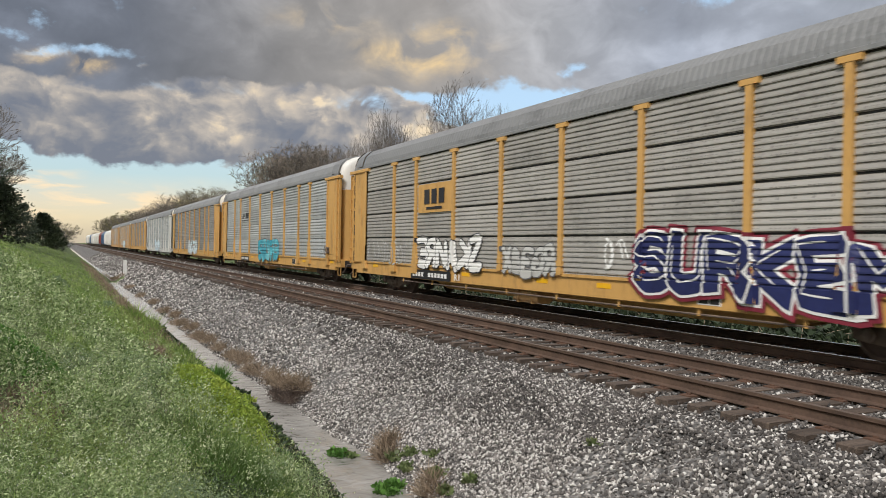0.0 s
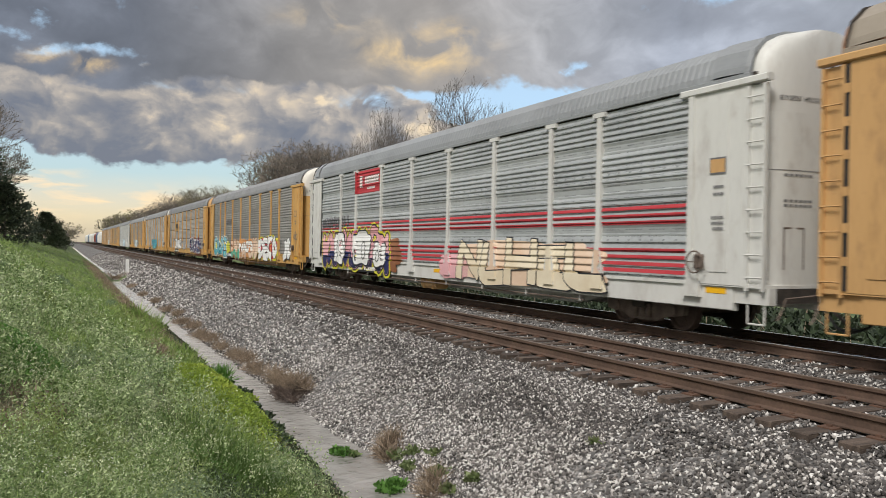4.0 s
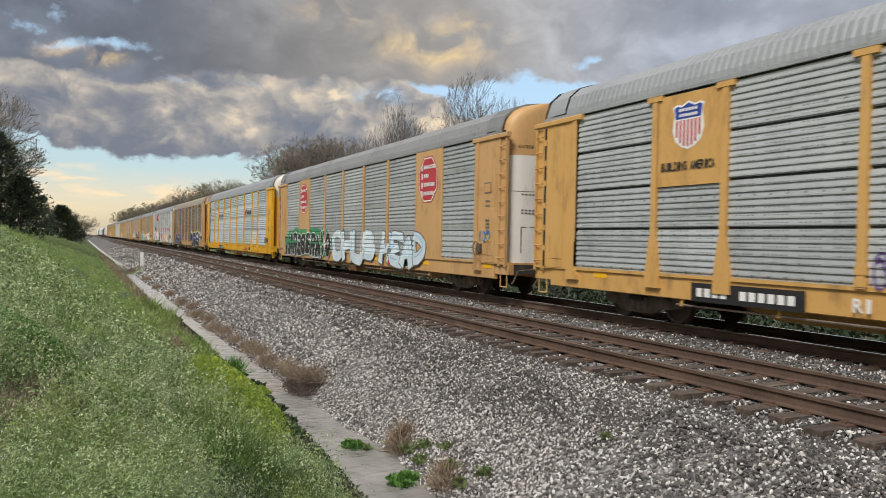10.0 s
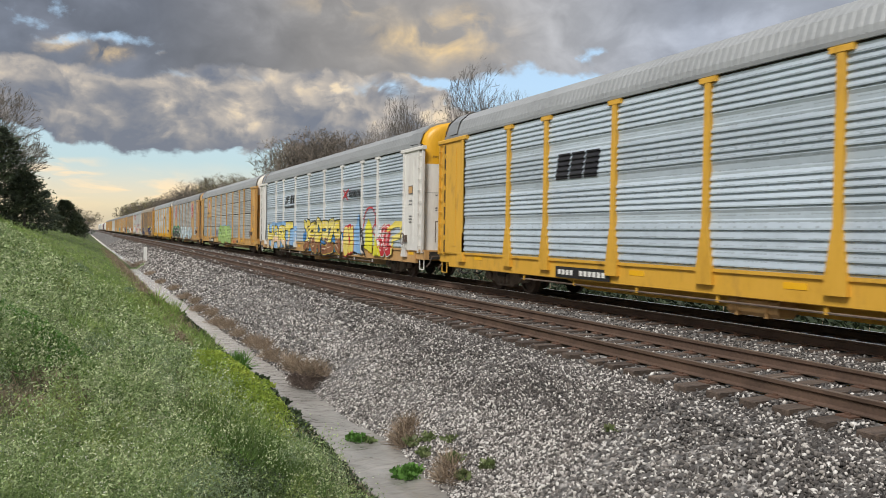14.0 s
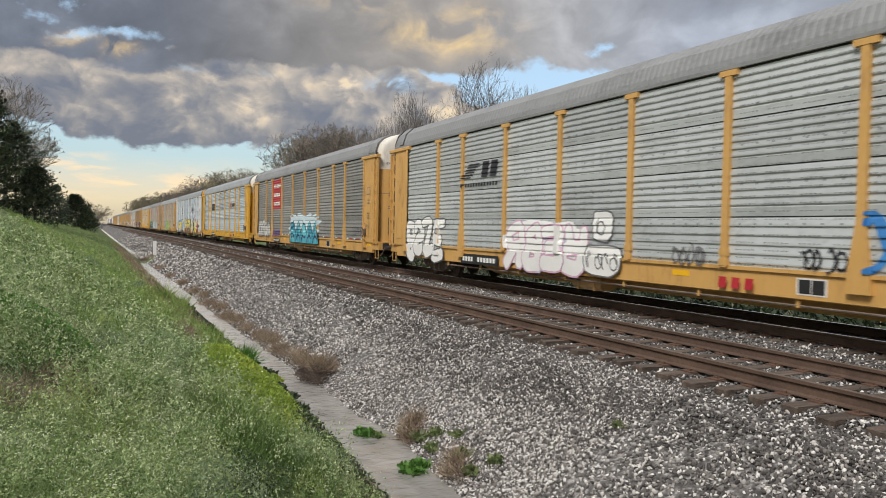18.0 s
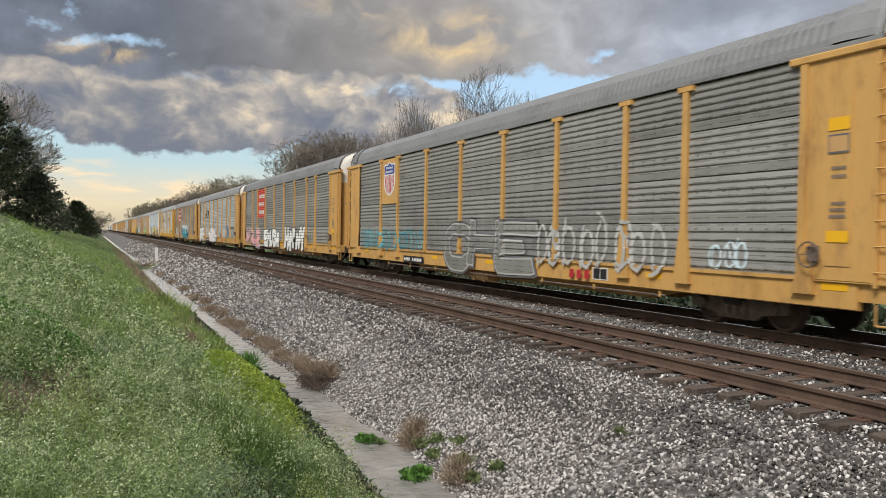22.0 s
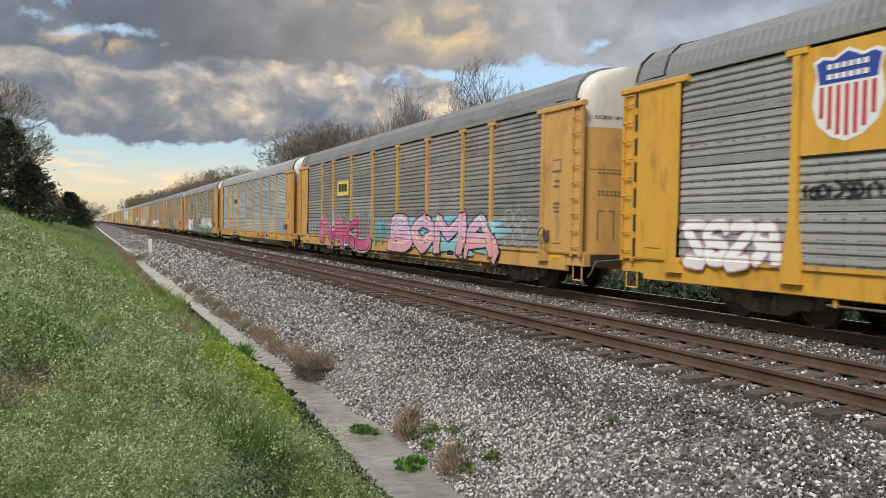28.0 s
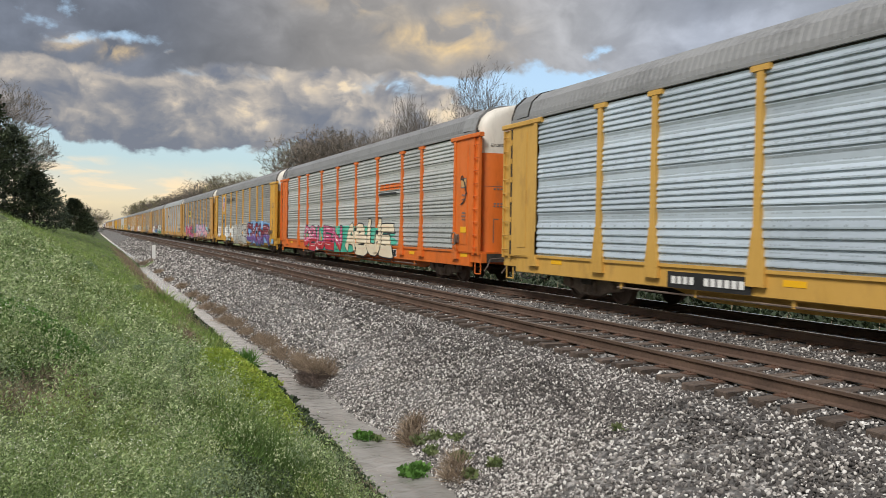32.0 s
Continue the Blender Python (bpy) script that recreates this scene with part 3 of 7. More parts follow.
# ---------------------------------------------------------------- trees
def grow(s, rng, p, d, length, radius, depth, twigs, fork=1.0):
    """A limb that bends towards the light, thins out and forks."""
    steps = 4 if depth > 2 else (3 if depth > 1 else (2 if depth else 1))
    for i in range(steps):
        bend = Vector((rng.uniform(-1, 1), rng.uniform(-1, 1), rng.uniform(-0.4, 0.9))) * 0.20
        d = (d + bend).normalized()
        q = p + d * length / steps
        r1 = radius * (1 - 0.6 / steps)
        s.rod(p, q, max(radius, 0.0085), max(r1, 0.007), 5 if depth > 3 else 3, False)
        p, radius = q, r1
        last = i == steps - 1
        if depth == 0:
            twigs.append((p - d * length * 0.6, p, d))
            return
        if i or depth < 3:
            for _ in range(3 if last else (2 if depth > 1 and rng.random() < 0.6 else 1)):
                around = d.cross(Vector((rng.uniform(-1, 1), rng.uniform(-1, 1), rng.uniform(-1, 1)))).normalized()
                turn = math.radians(rng.uniform(16, 36) if last else rng.uniform(28, 58)) * fork
                nd = (d * math.cos(turn) + around * math.sin(turn)).normalized()
                grow(s, rng, p, nd, length * rng.uniform(0.52, 0.76), radius * rng.uniform(0.55, 0.78), depth - 1, twigs, fork)


def tree_data(seed, height, twig_mat, depth=4, each=4, fork=1.0, fine=0.012, stems=0):
    rng = random.Random(seed)
    wood, twigs = Shape(), []
    lean = Vector((rng.uniform(-1, 1), rng.uniform(-1, 1), 0)) * 0.06
    for i in range(stems):  # several stems that fan out from the foot
        a, t = 2.4 * i + rng.uniform(-0.4, 0.4), math.radians(rng.uniform(2, 17))
        d = Vector((math.cos(a) * math.sin(t), math.sin(a) * math.sin(t), math.cos(t)))
        grow(wood, rng, d * 0.3 + Vector((0, 0, -0.3)), d, height * rng.uniform(0.40, 0.52), height * rng.uniform(0.007, 0.011), depth - 1, twigs, fork)
    if not stems:
        grow(wood, rng, Vector((0, 0, -0.3)), (Vector((0, 0, 1)) + lean).normalized(), height * 0.36, height * 0.0165, depth, twigs, fork)
    verts, faces = [], []
    for a, b, d in twigs:
        for k in range(each):
            p = a.lerp(b, rng.uniform(0.0, 1.0))
            e = p + (d + Vector((rng.uniform(-1, 1), rng.uniform(-1, 1), rng.uniform(-0.4, 0.9))) * 1.1).normalized() * height * rng.uniform(0.02, 0.048)
            w = d.cross(e - p).normalized() * fine if (d.cross(e - p)).length > 1e-5 else Vector((fine, 0, 0))
            o = len(verts)
            verts += [p - w, p + w, e]
            faces.append((o, o + 1, o + 2))
    # the crown rounds off: what reaches past its envelope is drawn in
    top = max(v[2] for v in wood.v)

    def drawn_in(v):
        v = Vector(v)
        c = Vector((0, 0, top * 0.58))
        d = v - c
        low = d.z < 0
        q = math.sqrt((d.x ** 2 + d.y ** 2) / (0.36 * top) ** 2 + (0.0 if low else (d.z / (0.36 * top)) ** 2))
        if q < 0.8:
            return v
        g = (0.8 + (q - 0.8) * 0.35) / q
        return c + Vector((d.x * g, d.y * g, d.z if low else d.z * g))
    wood.v = [tuple(drawn_in(v)) for v in wood.v]
    verts = [drawn_in(v) for v in verts]
    # bring the whole tree to its height
    k = height / max(v[2] for v in wood.v)
    wood.v = [(v[0] * k, v[1] * k, v[2] * k) for v in wood.v]
    return wood.mesh("trunk", BARK), mesh_of("crown", [v * k for v in verts], faces, twig_mat)


VARIETY = [tree_data(51 + i, 10, TWIG, 5, 3, 1.0, 0.006, 4) for i in range(3)] + [tree_data(14 + i, 10, BUD if not i else TWIG) for i in range(2)]
VARIETY += [tree_data(31 + i, 10, TWIG if i != 1 else BUD, 3, 14, fine=0.02) for i in range(4)]  # simpler ones for the distance
VARIETY += [tree_data(16 + i, 10, TWIG, 4, 5) for i in range(2)]


def bare_tree(x, y, scale, turn, kind, words, squash=1.0):
    ob = tagged(new("bare_tree"), words, "tree", group="bare trees along the railway")
    ob.matrix_basis = Matrix.Translation((x, y, ground_z(x, y) - 0.1)) @ Matrix.Rotation(turn, 4, "Z") @ Matrix.Diagonal((scale * squash, scale * squash, scale, 1))
    part("trunk", VARIETY[kind][0], ob)
    part("crown", VARIETY[kind][1], ob)
    return ob


rnd = random.Random(3)
# x, y, height, kind, breadth
ROW = ((27, 50.8, 16.4, 0, 0.66), (27.8, 53.0, 12.4, 2, 0.40), (26.5, 56.0, 12.6, 1, 0.45), (28, 61.0, 11.8, 2, 0.6), (28.5, 65.4, 12.6, 1, 0.6), (28, 70.5, 17.4, 0, 0.58), (28, 75.0, 15.0, 2, 0.5), (27, 79.0, 14.0, 1, 0.6), (28, 84.2, 14.6, 9, 0.8), (27, 89.0, 15.4, 10, 0.8),
       (28, 94.0, 15.2, 4, 0.9), (28, 98.6, 16.6, 9, 0.9), (27, 103.3, 16.8, 10, 0.9), (26, 108.9, 16.4, 9, 0.9), (27, 114.8, 16.8, 3, 1.0), (29, 110, 15.4, 4, 1.0), (27, 121, 16.0, 3, 1.0), (28, 131, 12.6, 10, 1.0),
       (27, 141, 12.4, 9, 1.0), (26, 150, 13.2, 4, 1.2), (26, 158.4, 14.6, 3, 1.3), (27, 166, 14.6, 3, 1.3), (27, 175, 14.4, 3, 1.3), (27, 182, 13.6, 4, 1.3))
for x, y, hgt, k, wide in ROW:
    bare_tree(x, y, hgt / 10, rnd.uniform(0, 6.28), k, "tall leafless tree with fine upright branches" if y < 130 else "leafless tree with the first green buds", wide)
for i in range(34):
    y = 186 + i * 9.5 + rnd.uniform(-2, 2)
    bare_tree(26 + rnd.uniform(-2, 5), y, rnd.uniform(1.32, 1.58) * (1 + max(0.0, y - 300) / 1500), rnd.uniform(0, 6.28), rnd.randrange(3, 5) if y < 280 else rnd.randrange(5, 9), "distant leafless tree in the woods beside the line", 1.5)
for i in range(14):
    y = 150 + i * 40 + rnd.uniform(-8, 8)
    bare_tree(36 + rnd.uniform(-2, 12), y, rnd.uniform(1.2, 1.45), rnd.uniform(0, 6.28), rnd.randrange(5, 9), "distant leafless tree in the woods beside the line", 1.5)
for x, y, s, wide in ((-8.0, 92, 1.45, 1.0), (-6.6, 96, 1.0, 1.2), (-2.6, 150, 0.55, 1.6), (-0.6, 162, 0.5, 1.8), (0.6, 176, 0.45, 1.8), (-2, 205, 0.6, 1.8), (0.4, 240, 0.7, 1.8), (-3, 300, 0.8, 1.8), (1.0, 340, 0.8, 2.0)):
    bare_tree(x, y, s, rnd.uniform(0, 6.28), 4 if y < 100 else rnd.randrange(3, 9), "leafless shrubby tree on the grassy bank", wide)


def cedar_data(seed, height, radius):
    """An evergreen of many drooping sprays, uneven in outline."""
    rng = random.Random(seed)
    trunk = Shape().rod((0, 0, -0.3), (0, 0, height * 0.9), 0.14, 0.03, 6)
    verts, faces = [], []
    for i in range(230):
        t = rng.random() ** 0.9
        z = height * (0.02 + 0.93 * t)
        a = rng.uniform(0, 6.283)
        reach = radius * ((1 - t) ** 0.75 + 0.08) * rng.uniform(0.55, 1.18)
        tip = Vector((math.cos(a) * reach, math.sin(a) * reach, z + reach * rng.uniform(0.02, 0.30)))
        root = Vector((0, 0, z - reach * 0.12))
        for j in range(32):
            u = rng.uniform(0.25, 1.0)
            c = root.lerp(tip, u) + Vector((rng.gauss(0, 1), rng.gauss(0, 1), rng.gauss(0, 0.7))) * 0.16 * (1.3 - u * 0.5)
            d = ((tip - root).normalized() + Vector((rng.uniform(-0.8, 0.8), rng.uniform(-0.8, 0.8), rng.uniform(-0.4, 0.7)))).normalized()
            w = d.orthogonal().normalized() * rng.uniform(0.035, 0.085)
            e = d * rng.uniform(0.14, 0.32)
            o = len(verts)
            verts += [c - w, c + e * 0.5 + w, c + e, c + e * 0.5 - w * 1.4]
            faces += [(o, o + 1, o + 2, o + 3)]
    return trunk.mesh("trunk", BARK), mesh_of("crown", verts, faces, NEEDLE)


CEDAR = [cedar_data(1, 8.8, 3.6), cedar_data(2, 5.0, 3.2)]
for x, y, s, k in ((-8.2, 74, 1.22, 0), (-6.2, 78, 1.0, 0), (-4.6, 77, 1.05, 1), (-11.5, 73, 1.25, 0), (-2.3, 120, 1.0, 1), (-4.6, 118, 0.62, 0), (-0.8, 133, 0.75, 1)):
    ob = tagged(new("cedar_tree"), "dark green evergreen cedar on the grassy bank", "tree", group="evergreens on the bank")
    ob.matrix_basis = Matrix.Translation((x, y, ground_z(x, y) - 0.25)) @ Matrix.Rotation(x, 4, "Z") @ Matrix.Diagonal((s, s, s, 1))
    part("trunk", CEDAR[k][0], ob)
    part("crown", CEDAR[k][1], ob)

# white marker post beside the ditch
post = tagged(new("marker_post", Shape().box(-0.13, 0.13, -0.04, 0.04, -0.3, 1.55, 0.015).mesh("marker_post", WHITE_PAINT)), "white painted marker post beside the ditch", "post")
post.location = (4.68, 67.9, -1.38)
# ---------------------------------------------------------------- autorack cars
SPEED = 15.40
HALF = 13.28                       # half the flat length of a car's side
SPANS = (11.53, 8.81, 6.93, 4.18, 1.395, -1.395, -4.18, -6.93, -8.81, -11.53)
SIDE = 1.50                        # half width to the outer face of the siding

GOLD = paint("gold_car_paint", (0.58, 0.335, 0.105))
FADED = paint("faded_tan_car_paint", (0.53, 0.315, 0.13))
BRIGHT = paint("bright_yellow_car_paint", (0.70, 0.37, 0.015), 0.2, 0.4)
PALE = paint("pale_grey_car_paint", (0.60, 0.60, 0.57), 0.2)
WHITISH = paint("white_car_paint", (0.70, 0.69, 0.66), 0.15)
CAPPAINT = paint("dirty_white_cap_paint", (0.64, 0.61, 0.55), 0.3)
ORANGE = paint("orange_car_paint", (0.66, 0.15, 0.02), 0.25)
GALV = sheet("bright_galvanised_siding", (0.47, 0.545, 0.61), 0.2, 0.4, 0.22, 0.5)
GREYSIDE = sheet("grey_weathered_siding", (0.42, 0.44, 0.44), 0.3, 0.5, 0.4, 0.8)
BROWN = sheet("grimy_brown_siding", (0.165, 0.14, 0.115), 0.15, 0.6, 0.4, 0.5)
DIRTY = sheet("dusty_grey_siding", (0.275, 0.272, 0.255), 0.25, 0.55, 0.45, 0.95)
ROOFING = sheet("weathered_roof_steel", (0.245, 0.25, 0.255), 0.2, 0.6)
ROOFLIGHT = sheet("light_roof_steel", (0.335, 0.35, 0.36), 0.3, 0.5, 0.25)
BLACK = mat("stencil_and_slot_black", [(0.012, 0.012, 0.013), (0.025, 0.025, 0.026)], 0.6)
AMBER = mat("yellow_reflector", [(0.80, 0.42, 0.01), (0.86, 0.48, 0.02)], 0.35, bump=0)


SHEETS = 4
SEAMS = {"old": (0.028, 0.032), "mild": (0.008, 0.013)}  # depth and height of the dark joint between two sheets


def siding_profile(style):
    """Depth of the corrugated siding over its height: proud towards -x. Each sheet has ribs with a sharp lower edge and a plain band."""
    prof = []
    z, top = 1.06, 4.58
    step = (top - z) / SHEETS
    for r in range(SHEETS):
        b = z + r * step
        q = 1.0 if r else 0.2  # the lowest sheet is ribbed down to the sill
        if style == "new":
            prof += [(0.0, b), (0.012, b + 0.03 * q), (0.012, b + 0.14 * q), (-0.008, b + 0.20 * q), (0.0, b + 0.215 * q)]
            ribs, first, pitch, tall_rib = 5, 0.235, 0.124, 0.029
        elif style == "band":
            prof += [(-0.026, b), (-0.026, b + 0.17 * q), (0.0, b + 0.19 * q)]
            ribs, first, pitch, tall_rib = 8, 0.20, 0.084, 0.018
        elif style == "mild":
            prof += [(0.022, b), (0.022, b + 0.012 * q), (0.0, b + 0.016 * q), (-0.004, b + 0.17 * q)]
            ribs, first, pitch, tall_rib = 5, 0.19, 0.136, 0.017
        else:
            prof += [(0.045, b), (0.045, b + 0.032 * q), (0.0, b + 0.036 * q)]
            ribs, first, pitch, tall_rib = 7, 0.045, 0.118, 0.018
        if not r and style != "old":
            first, pitch = first * q, (step - first * q - 0.012) / ribs
        slope = {"mild": 0.026, "new": 0.013}.get(style, 0.008)
        for i in range(ribs):
            u = b + first + i * pitch
            prof += [(0.007, u), (-tall_rib, u + slope), (-tall_rib, u + slope + 0.025), (0.004, u + pitch * 0.86)]
    prof.append((0.0, top))
    return prof


def panel_shape(width, style, course=None):
    """A bay of siding, corrugated lengthwise: the whole of it or one of its sheets."""
    prof = siding_profile(style)
    if course is not None:
        n = (len(prof) - 1) // SHEETS
        prof = prof[n * course:n * course + n + 1]
    top = prof[-1][1]
    h = width / 2
    verts = [(x, -h, zz) for x, zz in prof] + [(x, h, zz) for x, zz in prof]
    k = len(prof)
    verts += [(0.06, -h, prof[0][1]), (0.06, h, prof[0][1]), (0.06, -h, top), (0.06, h, top)]
    faces = [(i, i + 1, k + i + 1, k + i) for i in range(k - 1)]
    faces += [(2 * k, 2 * k + 2, 2 * k + 3, 2 * k + 1), (k - 1, 2 * k + 2, 2 * k + 3, 2 * k - 1)]
    return Shape().add(verts, faces)


def post_shape(style):
    if style == "flush":
        return Shape().box(-0.05, 0.03, -0.10, 0.10, 1.0, 4.62, 0.01)
    s = Shape().box(-0.075, 0.03, -0.075, 0.075, 1.02, 4.56, 0.012)
    s.box(-0.085, 0.03, -0.21, 0.21, 4.50, 4.60)
    if style not in ("new", "band", "foot"):
        for z in (1.12, 1.30):
            s.box(-0.084, 0.0, -0.10, 0.10, z - 0.06, z + 0.06)
        return s
    ring = [(-0.21, 0.76), (0.21, 0.76), (0.19, 1.08), (0.078, 1.80), (-0.078, 1.80), (-0.19, 1.08)]
    verts = [(x, y, z) for x in (-0.088, 0.0) for y, z in ring]
    s.add(verts, [(5, 4, 3, 2, 1, 0), (6, 7, 8, 9, 10, 11)] + [(i, (i + 1) % 6, (i + 1) % 6 + 6, i + 6) for i in range(6)])
    return s


ROOF_RING = [(-1.53, 4.70), (-1.51, 4.82), (-1.41, 5.11), (-1.14, 5.35), (-0.72, 5.48), (-0.3, 5.53), (0.3, 5.53), (0.72, 5.48), (1.14, 5.35), (1.41, 5.11), (1.51, 4.82), (1.53, 4.70)]


def roof_shape():
    s = Shape()
    ys, pitch = [], 0.17
    y, end = -12.1, 12.1
    lift = []
    while y < end - pitch:
        for dy, up in ((0, 0.0), (0.05, 0.0), (0.07, 0.010), (0.15, 0.010)):
            ys.append(y + dy)
            lift.append(up)
        y += pitch
    k = len(ROOF_RING)
    verts = []
    for yy, up in zip(ys, lift):
        for x, z in ROOF_RING:
            g = 1 + up / 3
            verts.append((x * (g if abs(x) < 1.52 else 1.0), yy, z + up * 0.8))
    faces = [(j * k + i, j * k + i + 1, (j + 1) * k + i + 1, (j + 1) * k + i) for j in range(len(ys) - 1) for i in range(k - 1)]
    s.add(verts, faces)
    return s


def roof_end_shape():
    """The smooth last sheet of the roof with a turned-up lip."""
    s = Shape()
    k = len(ROOF_RING)
    rows = [(12.06, 1.012, 0.03), (12.35, 1.012, 0.03), (12.80, 1.0, 0.015), (12.92, 0.99, -0.03)]
    verts = [(x * g, y, z + u) for y, g, u in rows for x, z in ROOF_RING]
    s.add(verts, [(j * k + i, j * k + i + 1, (j + 1) * k + i + 1, (j + 1) * k + i) for j in range(len(rows) - 1) for i in range(k - 1)])
    return s


def roof_trim_shape():
    """The dark bowed angle that closes the roof over the doors."""
    s, k = Shape(), len(ROOF_RING)
    rows = [(12.90, 1.0, -0.02), (12.90, 1.008, 0.022), (12.935, 1.008, 0.022), (12.935, 1.0, -0.06)]
    s.add([(x * g, y, z + u) for y, g, u in rows for x, z in ROOF_RING], [(j * k + i, j * k + i + 1, (j + 1) * k + i + 1, (j + 1) * k + i) for j in range(len(rows) - 1) for i in range(k - 1)])
    return s


def door_shape(side, z0, z1):
    """One curved half of the end doors, seen from above a quarter of a rounded square."""
    s = Shape()
    steps = 9
    plan = []
    for i in range(steps + 1):
        a = math.pi / 2 * i / steps
        plan.append((side * 1.46 * math.cos(a) ** 0.55, 12.72 + 0.58 * math.sin(a) ** 0.5))
    if side < 0:
        plan = plan[::-1]
    levels = [z0, z1] if z1 <= 4.7 else [z0, 4.66, 4.86, 5.08, 5.27, 5.41, z1]
    verts = []
    for z in levels:
        g = 1.0
        if z > 4.66:
            g = float(np.interp(z, [4.66, 4.86, 5.08, 5.27, 5.41, 5.51], [1.0, 0.985, 0.925, 0.80, 0.60, 0.30]))
        verts += [(x * g, y, z) for x, y in plan]
    k = len(plan)
    s.add(verts, [(j * k + i, j * k + i + 1, (j + 1) * k + i + 1, (j + 1) * k + i) for j in range(len(levels) - 1) for i in range(k - 1)])
    return s


def end_panel_shape():
    """The flat sheet beside the ladder, between the last post and the slot."""
    s = Shape().box(-0.05, 0.02, 11.53, 12.82, 1.02, 4.50, 0.01)
    s.box(-0.085, 0.03, 11.53, 11.67, 1.0, 4.5, 0.01)
    s.box(-0.065, -0.05, 12.05, 12.50, 1.25, 4.3)
    ring = [(11.42, 0.78), (11.86, 0.78), (11.84, 1.08), (11.68, 1.66), (11.53, 1.66), (11.53, 1.08)]
    s.add([(x, y, z) for x in (-0.094, 0.0) for y, z in ring], [(5, 4, 3, 2, 1, 0), (6, 7, 8, 9, 10, 11)] + [(i, (i + 1) % 6, (i + 1) % 6 + 6, i + 6) for i in range(6)])
    return s


def brake_pipe_shape():
    """The thin rusty pipe that runs below the side sill."""
    return Shape().rod((-1.44, -8.2, 0.47), (-1.44, 8.2, 0.47), 0.022, 0.022, 6)


def lock_rod_shape():
    """The upright locking rod where the two end doors meet, with its brackets and handle."""
    s = Shape().rod((0, 13.34, 1.12), (0, 13.34, 4.92), 0.035, 0.035, 6)
    for z in (1.4, 2.2, 2.9, 3.9):
        s.box(-0.07, 0.07, 13.29, 13.39, z - 0.08, z + 0.08, 0.015)
    return s.box(-0.03, 0.03, 13.37, 13.42, 1.35, 2.2, 0.01)


def header_shape():
    return Shape().box(-0.10, 0.05, 11.32, 13.36, 4.49, 4.62, 0.02)


def ladder_shape():
    """The recessed plate behind the rungs; its two stiles are parts of their own."""
    return Shape().box(-0.015, 0.01, 12.90, 13.30, 0.98, 4.46)


def underframe_shape():
    s = Shape()
    for side in (-1, 1):
        a, b = sorted((side * 1.50, side * 1.38))
        s.box(a, b, -12.6, 12.6, 0.58, 1.06, 0.015)
        a, b = sorted((side * 1.54, side * 1.38))
        s.box(a, b, -13.3, 13.3, 1.0, 1.065)
        for end in (-1, 1):
            y0, y1 = sorted((end * 12.6, end * 13.35))
            a, b = sorted((side * 1.47, side * 1.3))
            s.box(a, b, y0, y1, 0.72, 1.0)
    s.box(-1.45, 1.45, -13.3, 13.3, 1.0, 1.05)
    s.box(-0.25, 0.25, -13.5, 13.5, 0.62, 1.0)
    for side in (-1, 1):
        a, b = sorted((side * 0.45, side * 0.30))
        s.add([(x, y, z) for x in (a, b) for y, z in ((-8.2, 0.62), (-6.6, 0.27), (6.6, 0.27), (8.2, 0.62), (8.2, 1.0), (-8.2, 1.0))], [(0, 1, 2, 3, 4, 5), (11, 10, 9, 8, 7, 6)] + [(i, i + 6, (i + 1) % 6 + 6, (i + 1) % 6) for i in range(6)])
    for i in range(9):
        y = -9.2 + i * 2.3
        s.box(-1.4, 1.4, y - 0.08, y + 0.08, 0.66, 1.0)
    return s


def step_shape():
    s = Shape().rod((0, 0, 0.72), (0, 0, 0.38), 0.018).rod((0, 0.36, 0.72), (0, 0.36, 0.38), 0.018).rod((0, 0, 0.38), (0, 0.36, 0.38), 0.018)
    return s


def end_sill_shape():
    """The rusty cross member over the coupler, with its striker."""
    s = Shape().box(-1.40, 1.40, 13.22, 13.34, 0.74, 0.99, 0.02)
    return s.box(-0.24, 0.24, 13.3, 13.5, 0.60, 1.02, 0.02)


def hose_shape():
    """A drooping air hose beside the coupler."""
    s = Shape()
    pts = [(0.28, 13.4, 0.72), (0.30, 13.58, 0.55), (0.30, 13.74, 0.36), (0.24, 13.9, 0.28), (0.12, 14.02, 0.33)]
    for a, b in zip(pts, pts[1:]):
        s.rod(a, b, 0.028, 0.028, 6)
    return s


def lever_shape():
    """The bent uncoupling lever that reaches to the car's side."""
    s = Shape()
    pts = [(0.05, 13.62, 0.98), (-0.4, 13.55, 0.90), (-1.25, 13.50, 0.84), (-1.36, 13.50, 0.60), (-1.46, 13.50, 0.48)]
    for a, b in zip(pts, pts[1:]):
        s.rod(a, b, 0.015, 0.015, 5)
    return s


def brake_wheel_shape():
    """A hand brake: a spoked wheel on its gear housing."""
    s = Shape().box(-0.13, -0.04, -0.09, 0.09, -0.12, 0.14, 0.02)
    n = 16
    ring = [(0.2 * math.cos(2 * math.pi * i / n), 0.2 * math.sin(2 * math.pi * i / n)) for i in range(n)]
    for (a, b), (c, d) in zip(ring, ring[1:] + ring[:1]):
        s.rod((-0.2, a, b), (-0.2, c, d), 0.016, 0.016, 5)
    for i in (0, 5, 11):
        s.rod((-0.19, 0, 0), (-0.2, *ring[i]), 0.012, 0.012, 4)
    return s


def coupler_shape():
    return Shape().box(-0.10, 0.10, 13.3, 13.75, 0.70, 0.98, 0.03).box(-0.17, 0.17, 13.72, 14.02, 0.68, 1.02, 0.05).rod((0.3, 13.5, 0.75), (0.34, 13.95, 0.45), 0.03)


